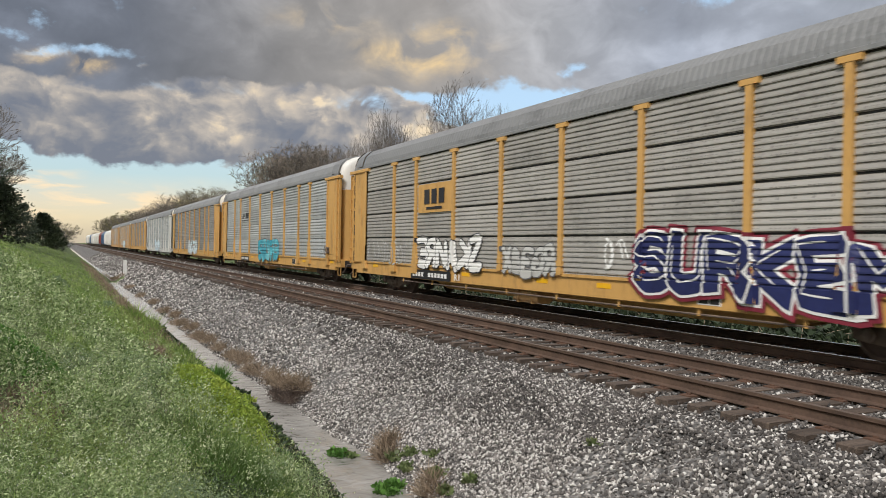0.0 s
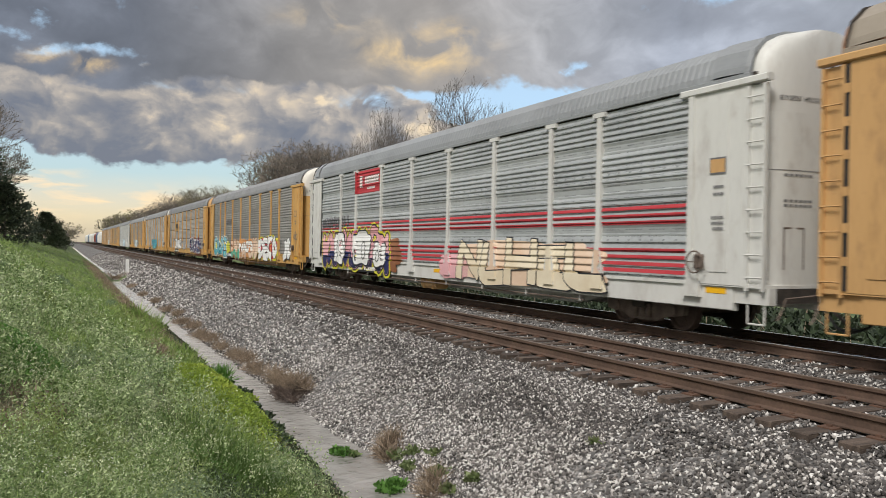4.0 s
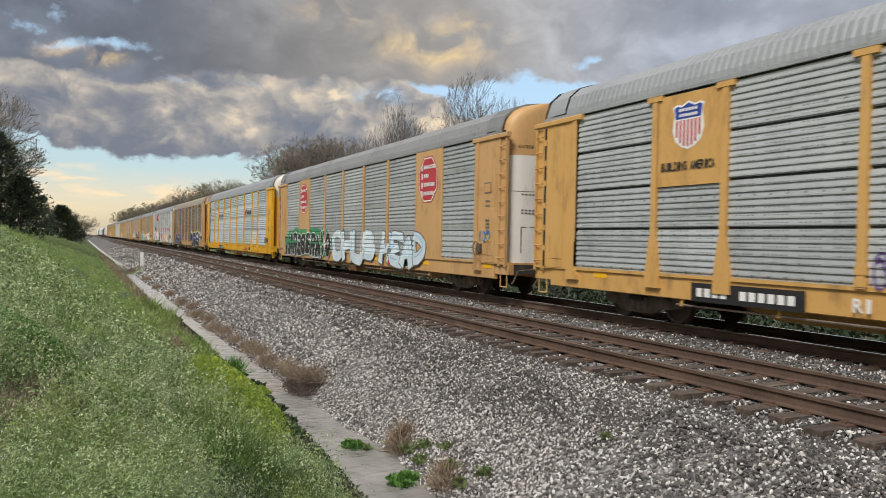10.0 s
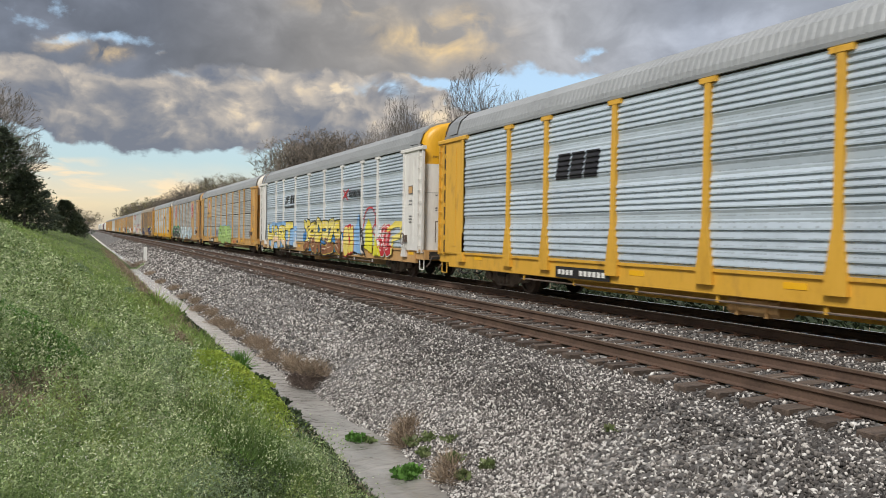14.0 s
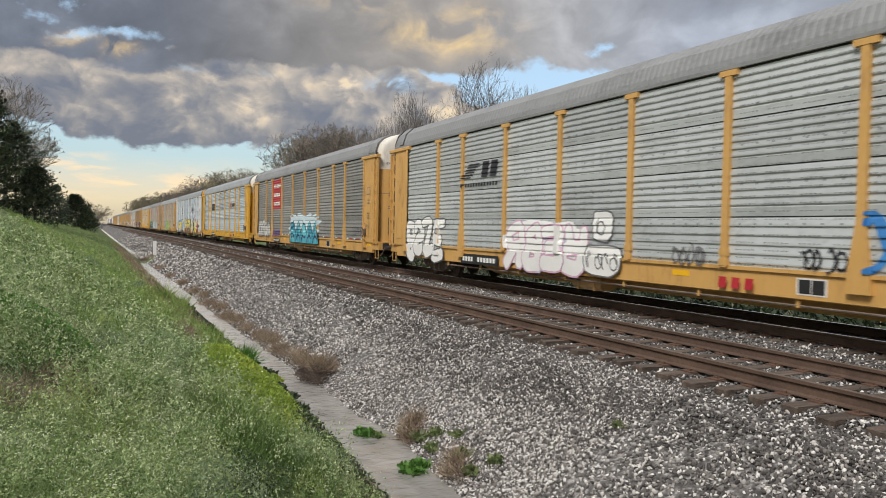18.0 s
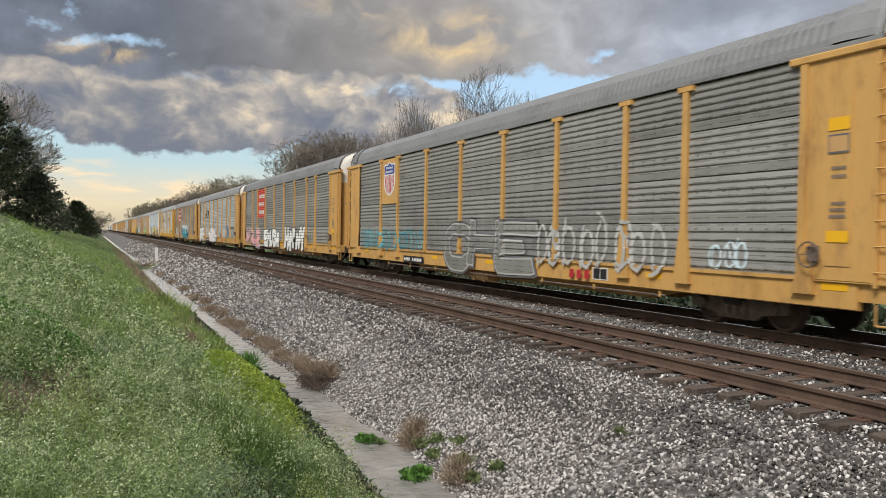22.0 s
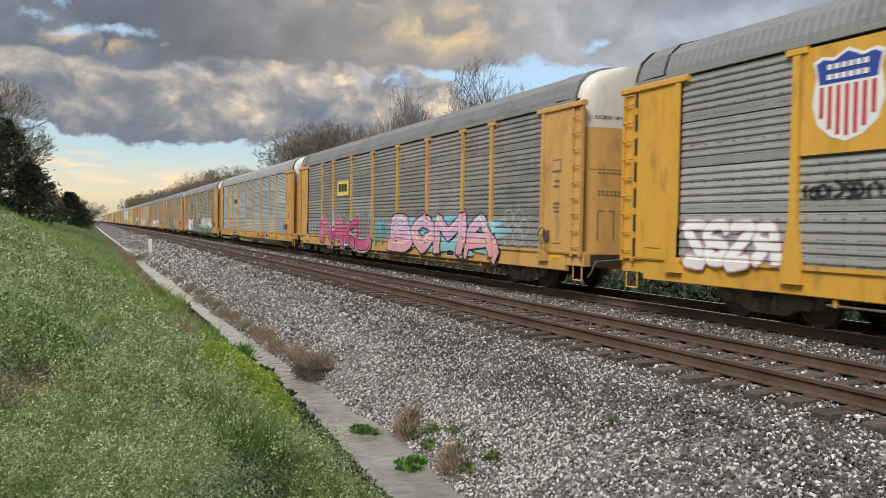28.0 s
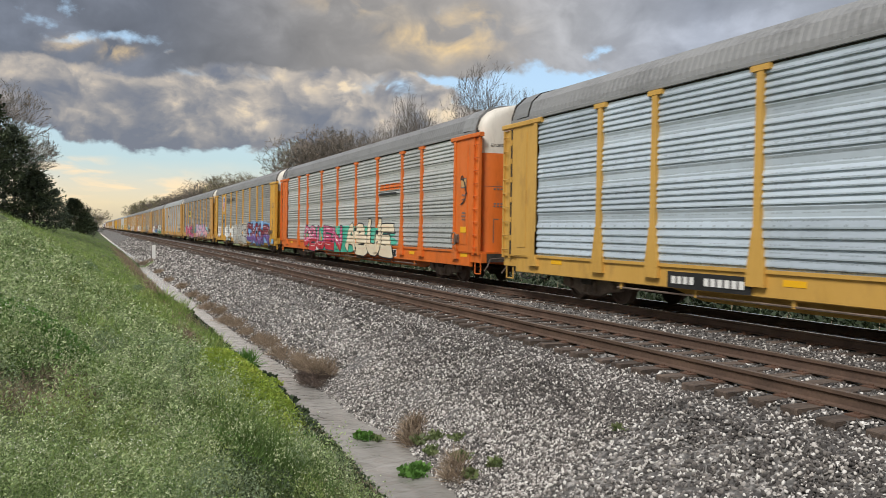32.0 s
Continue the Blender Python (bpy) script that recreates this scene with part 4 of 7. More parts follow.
def side_frame_shape():
    """Cast side frame of a truck in outline, with its spring nest."""
    ring = [(-1.18, 0.34), (-0.98, 0.30), (-0.60, 0.26), (-0.42, 0.16), (0.42, 0.16), (0.60, 0.26), (0.98, 0.30), (1.18, 0.34), (1.20, 0.54), (0.95, 0.60), (0.50, 0.70), (-0.50, 0.70), (-0.95, 0.60), (-1.20, 0.54)]
    s = Shape()
    k = len(ring)
    s.add([(x, y, z) for x in (-0.06, 0.06) for y, z in ring], [tuple(range(k)), tuple(range(2 * k - 1, k - 1, -1))] + [(i, (i + 1) % k, (i + 1) % k + k, i + k) for i in range(k)])
    for y in (-0.875, 0.875):
        s.lathe_x([(-0.13, 0.10), (-0.10, 0.135), (0.0, 0.135)], 12, y, 0.42)
    for i in range(3):
        s.rod((-0.07, -0.2 + 0.2 * i, 0.22), (-0.07, -0.2 + 0.2 * i, 0.50), 0.07, 0.07, 8)
    return s


def wheelset_shape():
    s = Shape().rod((-0.98, 0, 0), (0.98, 0, 0), 0.075, 0.075, 10)
    for side in (-1, 1):
        q = side * GAUGE / 2
        rings = [(q - side * 0.075, 0.44), (q - side * 0.045, 0.445), (q - side * 0.04, 0.42), (q + side * 0.06, 0.415), (q + side * 0.065, 0.36), (q + side * 0.02, 0.33), (q + side * 0.03, 0.16), (q + side * 0.08, 0.12)]
        s.lathe_x(rings, 18)
        for j in range(3):
            a = 2.1 * j
            s.box(q + side * 0.03 - 0.01, q + side * 0.03 + 0.01, 0.22 * math.cos(a) - 0.03, 0.22 * math.cos(a) + 0.03, 0.22 * math.sin(a) - 0.03, 0.22 * math.sin(a) + 0.03)
    return s


def bolster_shape():
    return Shape().box(-1.2, 1.2, -0.2, 0.2, 0.42, 0.66, 0.04)


NUDGE = {2: -0.1, 3: 0.25, 6: -0.1, 7: 0.05, 8: 0.1, 10: -0.13, 11: -0.06, 12: 0.12, 13: 0.06, 16: -0.13, 17: 0.08}
MOVING = []                        # (car, place of its middle along the track at 0 s)
WHEELSETS = []


def autorack(k, words, body, siding, style="mild", roof=ROOFING, cap=CAPPAINT, sill=None, post=None, door=None, bays=None, near=True):
    """A covered rail car for automobiles; its leading end looks along +y. k: its place in the train."""
    middle = 29.3 - 28.0 * k + NUDGE.get(k, 0.0) - HALF
    car = tagged(new("autorack_car"), words, "rail car", group="cars of the freight train")
    MOVING.append((car, middle))
    sill, post, door = sill or body, post or body, door or body
    part("underframe", shared("underframe", sill, underframe_shape), car)
    part("roof", shared("roof", roof, roof_shape), car)
    spans = bays or list(zip(SPANS, SPANS[1:]))
    for side in (-1, 1):
        turn = 0 if side < 0 else math.pi
        for a, b in spans:
            if side > 0 or not near:
                p = part("side_panel", shared("side_panel_%s_%.2f" % (style, a - b), siding, lambda: panel_shape(a - b, style)), car, (side * SIDE, (a + b) / 2, 0))
                p.rotation_euler = (0, 0, turn)
                continue
            for r in range(SHEETS):
                if r and style in SEAMS:
                    part("seam", shared("seam_%s_%.2f" % (style, a - b), BLACK, lambda: Shape().box(0.0, 0.01, (b - a) / 2, (a - b) / 2, 0.001, SEAMS[style][1])), car, (-SIDE + SEAMS[style][0], (a + b) / 2, 1.06 + 0.88 * r))
                part("side_sheet", shared("side_sheet_%s_%.2f_%d" % (style, a - b, r), siding, lambda: panel_shape(a - b, style, r)), car, (-SIDE, (a + b) / 2, 0))
        if bays:
            edges = [11.53] + [e for bay in bays for e in bay] + [-11.53]
            for a, b in zip(edges[::2], edges[1::2]):
                if a - b > 0.6:
                    part("flat_panel", Shape().box(-0.045, 0.03, b, a, 1.0, 4.62, 0.01).mesh("flat_panel", body), car, (side * SIDE, 0, 0))
                elif a - b > 0.05:
                    part("side_post", shared("side_post_flush", post, lambda: post_shape("flush")), car, (side * SIDE, (a + b) / 2, 0))
        else:
            for y in SPANS[1:-1]:
                kind = "foot" if style in ("new", "band") or (abs(y) > 6.5 and k != 3) else "straight"
                p = part("side_post", shared("side_post_" + kind, post, lambda: post_shape(kind)), car, (side * SIDE, y, 0))
                p.rotation_euler = (0, 0, turn)
        # dark strip: the shade of the gap under the eave, put in as colour
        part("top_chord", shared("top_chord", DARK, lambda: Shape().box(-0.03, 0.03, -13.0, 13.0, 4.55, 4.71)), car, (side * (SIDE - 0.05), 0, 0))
        part("eave_strip", shared("eave_strip", roof, lambda: Shape().box(-0.022, 0.022, -12.95, 12.95, 4.615, 4.702, 0.008)), car, (side * (SIDE + 0.028), 0, 0))
    if near:
        for y in (10.6, 3.4, -0.6, -3.0, -7.9, -12.2):
            part("reflector", shared("reflector", AMBER, lambda: Shape().box(-0.006, 0.0, -0.24, 0.24, -0.055, 0.055)), car, (-1.501, y, 0.86 + (0.06 if abs(y) > 9 else 0.0)))
        plate = part("notice", shared("notice", WHITISH, lambda: Shape().box(-0.005, 0.0, -0.29, 0.29, -0.14, 0.14)), car, (-1.501, -6.05, 0.80), "white-framed black notice")
        for y in (-0.132, 0.132):
            part("notice_field", shared("notice_field", BLACK, lambda: Shape().box(-0.004, 0.0, -0.12, 0.12, -0.115, 0.115)), plate, (-0.005, y, 0))
        part("brake_reservoir", shared("brake_reservoir", FADED, lambda: Shape().box(-1.30, -0.85, -0.10, 1.05, 0.25, 0.60, 0.07).box(-1.32, -0.83, 0.12, 0.18, 0.24, 0.62).box(-1.32, -0.83, 0.78, 0.84, 0.24, 0.62)), car, (0, 0, 0), "dusty tan tank hung under the sill")
        part("brake_pipe", shared("brake_pipe", FRAME, brake_pipe_shape), car)
        for i in range(8):
            part("pipe_hanger", shared("pipe_hanger", body, lambda: Shape().box(-0.02, 0.02, -0.03, 0.03, 0.44, 0.60)), car, (-1.44, -8.05 + 2.3 * i, 0))
    for end in (-1, 1):
        turn = 0 if end > 0 else math.pi
        if end > 0:
            # black strip in place of the open slot, its shade put in as colour
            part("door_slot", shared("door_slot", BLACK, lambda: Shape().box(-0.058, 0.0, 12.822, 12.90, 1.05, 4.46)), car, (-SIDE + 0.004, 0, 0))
        else:
            part("corner_strip", shared("corner_strip", body, lambda: Shape().box(-0.046, 0.0, 12.822, 12.90, 1.02, 4.49)), car, (-SIDE, -25.72, 0))
        for _, key, shape, m in ((0, "roof_end", roof_end_shape, roof), (0, "coupler", coupler_shape, DARK), (0, "roof_trim", roof_trim_shape, DARK if end > 0 else roof)):
            part(key, shared(key, m, shape), car).rotation_euler = (0, 0, turn)
        for side in (-1, 1):
            s2 = side * end
            part("end_door", shared("end_door%d" % s2, door, lambda: door_shape(s2, 1.0, 4.02), True), car).rotation_euler = (0, 0, turn)
            part("door_cap", shared("door_cap%d" % s2, cap, lambda: door_shape(s2, 4.02, 5.51), True), car).rotation_euler = (0, 0, turn)
            if side < 0:
                for key, shape, m in (("end_panel", end_panel_shape, body), ("header", header_shape, body), ("ladder", ladder_shape, body)):
                    p = part(key, shared(key + str(end), m, lambda: mirrored(shape(), end)), car, (-SIDE, 0, 0))
                    if key == "ladder" and near:
                        for y in (12.928, 13.27):
                            part("stile", shared("stile", m, lambda: Shape().box(-0.075, -0.015, -0.028, 0.028, 0.95, 4.46)), p, (0, y * end, 0))
                        rung = shared("rung", m, lambda: Shape().rod((-0.085, 12.93, 0), (-0.085, 13.27, 0), 0.014, 0.014, 5))
                        for i in range(9):
                            part("rung", rung, p, (0, 0 if end > 0 else -26.2, 1.18 + i * 0.385))
            else:
                part("end_panel", shared("end_panel%d" % -end, body, lambda: mirrored(end_panel_shape(), -end)), car, (SIDE, 0, 0)).rotation_euler = (0, 0, math.pi)
        if near:
            part("lock_rod", shared("lock_rod", DARK, lock_rod_shape), car).rotation_euler = (0, 0, turn)
            for z in (1.5, 2.0, 2.55, 3.1, 3.6, 4.1) if end > 0 else ():
                part("hinge", shared("hinge", body, lambda: Shape().box(-0.066, -0.05, -0.035, 0.045, -0.07, 0.07)), car, (-SIDE + 0.002, end * 12.86, z))
            part("step", shared("step", body, step_shape), car, (-1.44, end * 13.05 - 0.18, 0))
            part("end_sill", shared("end_sill", DARK, end_sill_shape), car).rotation_euler = (0, 0, turn)
            part("air_hose", shared("air_hose", BLACK, hose_shape), car).rotation_euler = (0, 0, turn)
            part("uncoupling_lever", shared("uncoupling_lever%d" % end, FRAME, lambda: lever_shape() if end > 0 else mirrored(lever_shape(), -1)), car)
            if end < 0:
                part("hand_brake", shared("hand_brake", FRAME, brake_wheel_shape), car, (-SIDE, -11.86, 1.42))
        truck = part("truck", shared("bolster", DARK, bolster_shape), car, (0, end * 9.75, 0))
        for side in (-1, 1):
            part("side_frame", shared("side_frame", FRAME, side_frame_shape), truck, (side * 1.0, 0, 0))
        for y in (-0.875, 0.875):
            w = part("wheelset", shared("wheelset", WHEEL, wheelset_shape), truck, (0, y, 0.42))
            if near:
                WHEELSETS.append((w, middle + end * 9.75 + y, y))
    return car


def mirrored(s, end):
    if end < 0:
        s.v = [(x, -y, z) for x, y, z in s.v]
        s.f = [f[::-1] for f in s.f]
    return s


# ---------------------------------------------------------------- lettering, emblems and spray paint on the sides
INK = {}


def ink(name, *cols, rough=0.55):
    """Spray paint, mottled between a few close colours."""
    if name not in INK:
        INK[name] = mat("spray_" + name, list(cols) if len(cols) > 1 else [tuple(c * 0.82 for c in cols[0]), cols[0]], rough, scale=1.3, fine=12, bump=0, fine_mix=0.25, stops=(0.36, 0.62))
    return INK[name]


WHITE = ink("white", (0.72, 0.72, 0.70), (0.80, 0.80, 0.78))
INKBLACK = ink("black", (0.012, 0.012, 0.016), (0.025, 0.025, 0.03))
NAVY = ink("navy", (0.012, 0.016, 0.07), (0.02, 0.028, 0.12))
MAROON = ink("maroon", (0.16, 0.015, 0.03), (0.24, 0.03, 0.05))
CYAN = ink("cyan", (0.16, 0.42, 0.50), (0.28, 0.55, 0.62))
TEAL = ink("teal", (0.03, 0.24, 0.33), (0.06, 0.36, 0.45), (0.20, 0.55, 0.60))
RED = ink("red", (0.42, 0.02, 0.03), (0.52, 0.04, 0.05))
PINK = ink("pink", (0.62, 0.30, 0.33), (0.72, 0.42, 0.44))
LILAC = ink("lilac", (0.40, 0.36, 0.52), (0.66, 0.36, 0.50), (0.50, 0.46, 0.60))
MAGENTA = ink("magenta", (0.45, 0.03, 0.14), (0.60, 0.16, 0.28))
YELLOW = ink("yellow", (0.70, 0.55, 0.04), (0.74, 0.64, 0.20))
LEMON = ink("lemon", (0.62, 0.60, 0.03), (0.70, 0.66, 0.06))
CREAM = ink("cream", (0.66, 0.56, 0.40), (0.74, 0.66, 0.50))
PEACH = ink("peach", (0.66, 0.47, 0.33), (0.74, 0.58, 0.44))
GREEN = ink("green", (0.03, 0.22, 0.09), (0.06, 0.32, 0.14))
LIME = ink("lime", (0.30, 0.46, 0.14), (0.42, 0.58, 0.22))
JADE = ink("jade", (0.03, 0.34, 0.22), (0.10, 0.46, 0.34))
BLUE = ink("blue", (0.03, 0.16, 0.42), (0.06, 0.25, 0.55))
SKYBLUE = ink("sky_blue", (0.18, 0.36, 0.62), (0.30, 0.50, 0.75))
ICE = ink("ice_blue", (0.48, 0.60, 0.66), (0.62, 0.72, 0.76))
PURPLE = ink("purple", (0.10, 0.05, 0.22), (0.18, 0.10, 0.32))
RUSTY = ink("brown", (0.20, 0.07, 0.03), (0.30, 0.13, 0.06))
TANGERINE = ink("orange", (0.60, 0.24, 0.06), (0.66, 0.34, 0.14))
FAINT = ink("faint_white", (0.42, 0.42, 0.40), (0.52, 0.52, 0.50))
SMOKE = ink("smoke_grey", (0.10, 0.10, 0.105), (0.16, 0.16, 0.165))
PLAQUE_RED = ink("sign_red", (0.40, 0.03, 0.04), (0.47, 0.045, 0.055))
SIGNAL_RED = ink("panel_red", (0.52, 0.06, 0.04), (0.60, 0.08, 0.05))
SHIELD_BLUE = ink("shield_blue", (0.02, 0.05, 0.28), (0.03, 0.07, 0.34))

DEPTHS = {}


def surface_depth(y, z, style, posts):
    """How far the paint stands out from the siding's plane at a place of the side."""
    if z < 1.068:
        foot = style in ("new", "band") or (abs(y) > 6.5 and style != "flush_body")
        return -0.094 if z > 0.755 and foot and any(abs(y - p) < 0.203 for p in posts) else -0.050
    if abs(y) > 11.53:
        return -0.072 if abs(abs(y) - 12.275) < 0.235 else -0.056
    flare = max(0.0, min(0.122, (1.8 - z) * 0.17)) if style in ("new", "band") or abs(y) > 6.5 else (0.02 if z < 1.38 else 0.0)
    for p in posts:
        if abs(y - p) < 0.079 + flare:
            return -0.094
    if style == "flush_body":
        return -0.048
    if style not in DEPTHS:
        q = siding_profile(style)
        DEPTHS[style] = ([p[1] for p in q], [p[0] for p in q])
    return float(np.interp(z, *DEPTHS[style])) - 0.004


def lay(owner, name, shapes, style, material, level, label="", bays=None, flat=None, below=None):
    """Lays flat outlines (lists of (y, z) corners and faces) on a car's side, following the corrugation, the posts and the sill."""
    bm = bmesh.new()
    for i, (pts, faces) in enumerate(shapes):
        vs = [bm.verts.new((-0.0007 * (i % 9), y, z)) for y, z in pts]
        for f in faces:
            try:
                bm.faces.new([vs[j] for j in f])
            except ValueError:
                pass
    if not bm.verts:
        bm.free()
        return None
    if below is not None:
        if min(v.co.z for v in bm.verts) > below:
            bm.free()
            return None
        bmesh.ops.bisect_plane(bm, geom=bm.verts[:] + bm.edges[:] + bm.faces[:], plane_co=(0, 0, below), plane_no=(0, 0, 1), clear_outer=True)
    lo, hi = min(v.co.z for v in bm.verts), max(v.co.z for v in bm.verts)
    y0, y1 = min(v.co.y for v in bm.verts), max(v.co.y for v in bm.verts)
    posts = [] if bays else SPANS[1:-1]
    if flat is None:
        cuts = [z for z in (*[p[1] for p in siding_profile("mild" if style == "flush_body" else style)], 1.064, 1.072, 0.752, 0.760) if lo < z < hi]
        for z in sorted(set(round(c, 3) for c in cuts)):
            bmesh.ops.bisect_plane(bm, geom=bm.verts[:] + bm.edges[:] + bm.faces[:], plane_co=(0, 0, z), plane_no=(0, 0, 1))
        for p in posts:
            for q in (p - 0.208, p - 0.198, p - 0.086, p - 0.078, p + 0.078, p + 0.086, p + 0.198, p + 0.208):
                if y0 < q < y1:
                    bmesh.ops.bisect_plane(bm, geom=bm.verts[:] + bm.edges[:] + bm.faces[:], plane_co=(0, q, 0), plane_no=(0, 1, 0))
        for q in (11.52, 11.54, -11.52, -11.54):
            if y0 < q < y1:
                bmesh.ops.bisect_plane(bm, geom=bm.verts[:] + bm.edges[:] + bm.faces[:], plane_co=(0, q, 0), plane_no=(0, 1, 0))
    for v in bm.verts:
        st = style
        if bays and not any(b < v.co.y < a for a, b in bays):
            st = "flush_body"
        v.co.x += (surface_depth(v.co.y, v.co.z, st, posts) if flat is None else flat) - 0.0035 * (level + 1)
    me = bpy.data.meshes.new(name)
    bm.to_mesh(me)
    bm.free()
    me.materials.append(material)
    ob = part(name, me, owner, (-SIDE, 0, 0), label)
    if name in ("highlight", "shading", "tag", "stencil", "lettering", "sill_lettering", "inner_line"):
        ob["kind"] = "stuff"
    return ob


GLYPHS = {}


def glyph(ch, fat):
    """A letter of the built-in font, thickened: corners and faces in a unit square, and its width."""
    if (ch, fat) not in GLYPHS:
        cu = bpy.data.curves.new("glyph", "FONT")
        cu.body, cu.offset, cu.resolution_u, cu.fill_mode = ch, fat, 3, "FRONT"
        ob = bpy.data.objects.new("glyph", cu)
        me = bpy.data.meshes.new_from_object(ob)
        pts, faces = [(v.co.x, v.co.y) for v in me.vertices], [tuple(p.vertices) for p in me.polygons]
        bpy.data.objects.remove(ob)
        bpy.data.curves.remove(cu)
        bpy.data.meshes.remove(me)
        GLYPHS[(ch, fat)] = (pts, faces)
    return GLYPHS[(ch, fat)]


def word_shapes(text, y0, y1, z0, z1, fat, seed, wild=1.0, grow=0.0):
    """The letters of a word, fitted into a stretch of the side (y0 is its beginning), each leaning and sized on its own."""
    rng = random.Random(seed)
    out, n = [], len(text)
    cell = (y0 - y1) / n
    for i, ch in enumerate(text):
        lean, size, lift = rng.uniform(-0.14, 0.14) * wild, 1 + rng.uniform(-0.08, 0.14) * wild, rng.uniform(-0.05, 0.05) * wild
        if ch == " ":
            continue
        base, _ = glyph(ch, 0.0)
        pts, faces = glyph(ch, fat)
        ax, bx = min(p[0] for p in base), max(p[0] for p in base)
        ay, by = min(p[1] for p in base), max(p[1] for p in base)
        sz = (z1 - z0) / max(by - ay, 0.3) * size
        sx = min(cell * (0.99 - 2 * fat) / max(bx - ax, 0.16), sz * 1.9)
        inset = (cell - (bx - ax) * sx) / 2
        moved = []
        for px, py in pts:
            u, w = (px - ax) * sx, (py - ay) * sz + lift * (z1 - z0)
            u += lean * (w - (z1 - z0) / 2) + 0.05 * wild * (z1 - z0) * math.sin(5.0 * w / (z1 - z0) + 1.7 * i + seed)
            w += 0.045 * wild * (z1 - z0) * math.sin(4.5 * u / cell + 2.3 * i + seed)
            moved.append((y0 - cell * i - inset - u, z0 + w))
        out.append((moved, faces))
    return out


# pen strokes of a spray painter's capitals on a grid of 5 by 7
PEN = {"A": "00-14-26-34-40 12-32", "B": "00-06-26-35-24-03-33-42-41-30-00", "C": "45-36-16-05-01-10-30-41", "D": "00-06-26-44-42-20-00", "E": "46-06-03-00-40 03-33", "F": "46-06-00 03-33",
       "G": "45-36-16-05-01-10-30-41-43-23", "H": "06-00 46-40 03-43", "I": "26-20", "J": "46-41-30-10-01", "K": "06-00 46-03-40", "L": "06-01-10-40", "M": "00-06-23-46-40", "N": "00-06-40-46",
       "O": "26-15-03-11-20-31-43-35-26", "P": "00-06-36-45-44-33-03", "R": "00-06-36-45-44-33-03 23-40", "S": "45-36-16-05-04-13-33-42-41-30-10-01", "T": "06-46 26-20", "U": "06-01-10-30-41-46", "V": "06-20-46",
       "W": "06-10-23-30-46", "X": "00-46 06-40", "Y": "06-23-46 23-20", "Z": "06-46-00-40", "3": "06-36-45-34-23-33-42-41-30-00"}


def rounded(pts, steps=4, ease=1.0):
    """A path through a few points: smooth, or with crisp corners where ease is low."""
    out = []
    for i in range(len(pts) - 1):
        p0, p1, p2, p3 = pts[max(0, i - 1)], pts[i], pts[i + 1], pts[min(len(pts) - 1, i + 2)]
        for j in range(steps):
            t = j / steps
            out.append(tuple(ease * 0.5 * (2 * b + (c - a) * t + (2 * a - 5 * b + 4 * c - d) * t * t + (3 * b - a - 3 * c + d) * t ** 3) + (1 - ease) * (b + (c - b) * t) for a, b, c, d in zip(p0, p1, p2, p3)))
    return out + [pts[-1]]


def brushed(path, width, more, block=False):
    """A stroke that swells towards its foot, with round or chiselled ends; more widens it for an outline."""
    ends = []
    for a, b in ((path[0], path[1]), (path[-1], path[-2])):
        d = Vector((a[0] - b[0], a[1] - b[1])).normalized()
        ends.append([(a[0] + d.x * r, a[1] + d.y * r) for r in ((width * k + more * 0.5) for k in ((0.3, 0.5) if block else (0.22, 0.42)))])
    path = ends[0][::-1] + path + ends[1]
    zs = [z for _, z in path]
    lo, hi = min(zs), max(zs) + 1e-6
    taper = {0: 0.92, 1: 1.0} if block else {0: 0.45, 1: 0.84}
    pts, faces, n = [], [], len(path)
    for i, (y, z) in enumerate(path):
        a, b = path[max(0, i - 1)], path[min(n - 1, i + 1)]
        d = Vector((b[0] - a[0], b[1] - a[1]))
        if block and i in (0, n - 1):  # chisel cut
            d = Vector((d.x, d.y * 1.0 + 0.5 * abs(d.x) * (1 if i else -1)))
        d = d.normalized()
        w = (width * (1.16 - 0.32 * (z - lo) / (hi - lo)) + more) / 2 * taper.get(min(i, n - 1 - i), 1.0)
        pts += [(y - d.y * w, z + d.x * w), (y + d.y * w, z - d.x * w)]
        if i:
            faces.append((2 * i - 2, 2 * i - 1, 2 * i + 1, 2 * i))
    return pts, faces


def letter_paths(text, y0, y1, z0, z1, seed, width, wild=1.0, ease=1.0):
    """The strokes of each letter of a piece, crowded, leaning and swaying; without a text, letter-like figures turned and mirrored."""
    rng = random.Random(seed)
    hi = z1 - z0
    if not text:
        figures = max(2, round((y0 - y1) / (hi * 0.72)))
        text = "".join(rng.choice("AKRSGENXZB") for _ in range(figures))
        mirror = True
    else:
        text, mirror = text.upper(), False
    cell = (y0 - y1) / len(text)
    out = []
    for i, ch in enumerate(text):
        lean, size, lift = rng.uniform(-0.22, 0.22) * wild, 1 + rng.uniform(-0.10, 0.16) * wild, rng.uniform(-0.07, 0.07) * wild
        flip, over = mirror and rng.random() < 0.7, mirror and rng.random() < 0.4
        strokes_of = []
        for run in PEN.get(ch, "").split():
            path = []
            for step in run.split("-"):
                u, w = int(step[0]) / 4 - 0.5, int(step[1]) / 6 - 0.5
                u, w = (-u if flip else u) + rng.uniform(-0.06, 0.06) * wild, (-w if over else w) + rng.uniform(-0.05, 0.05) * wild
                zz = w * (hi - width) * size
                yy = u * max(cell * 1.10 - width, cell * 0.50) + lean * zz + 0.05 * hi * math.sin(6 * w + i + seed)
                path.append((y0 - cell * (i + 0.5) - yy, z0 + hi / 2 + zz + lift * hi))
            strokes_of.append(rounded(path, 4, ease))
        if strokes_of:
            out.append(strokes_of)
    return out


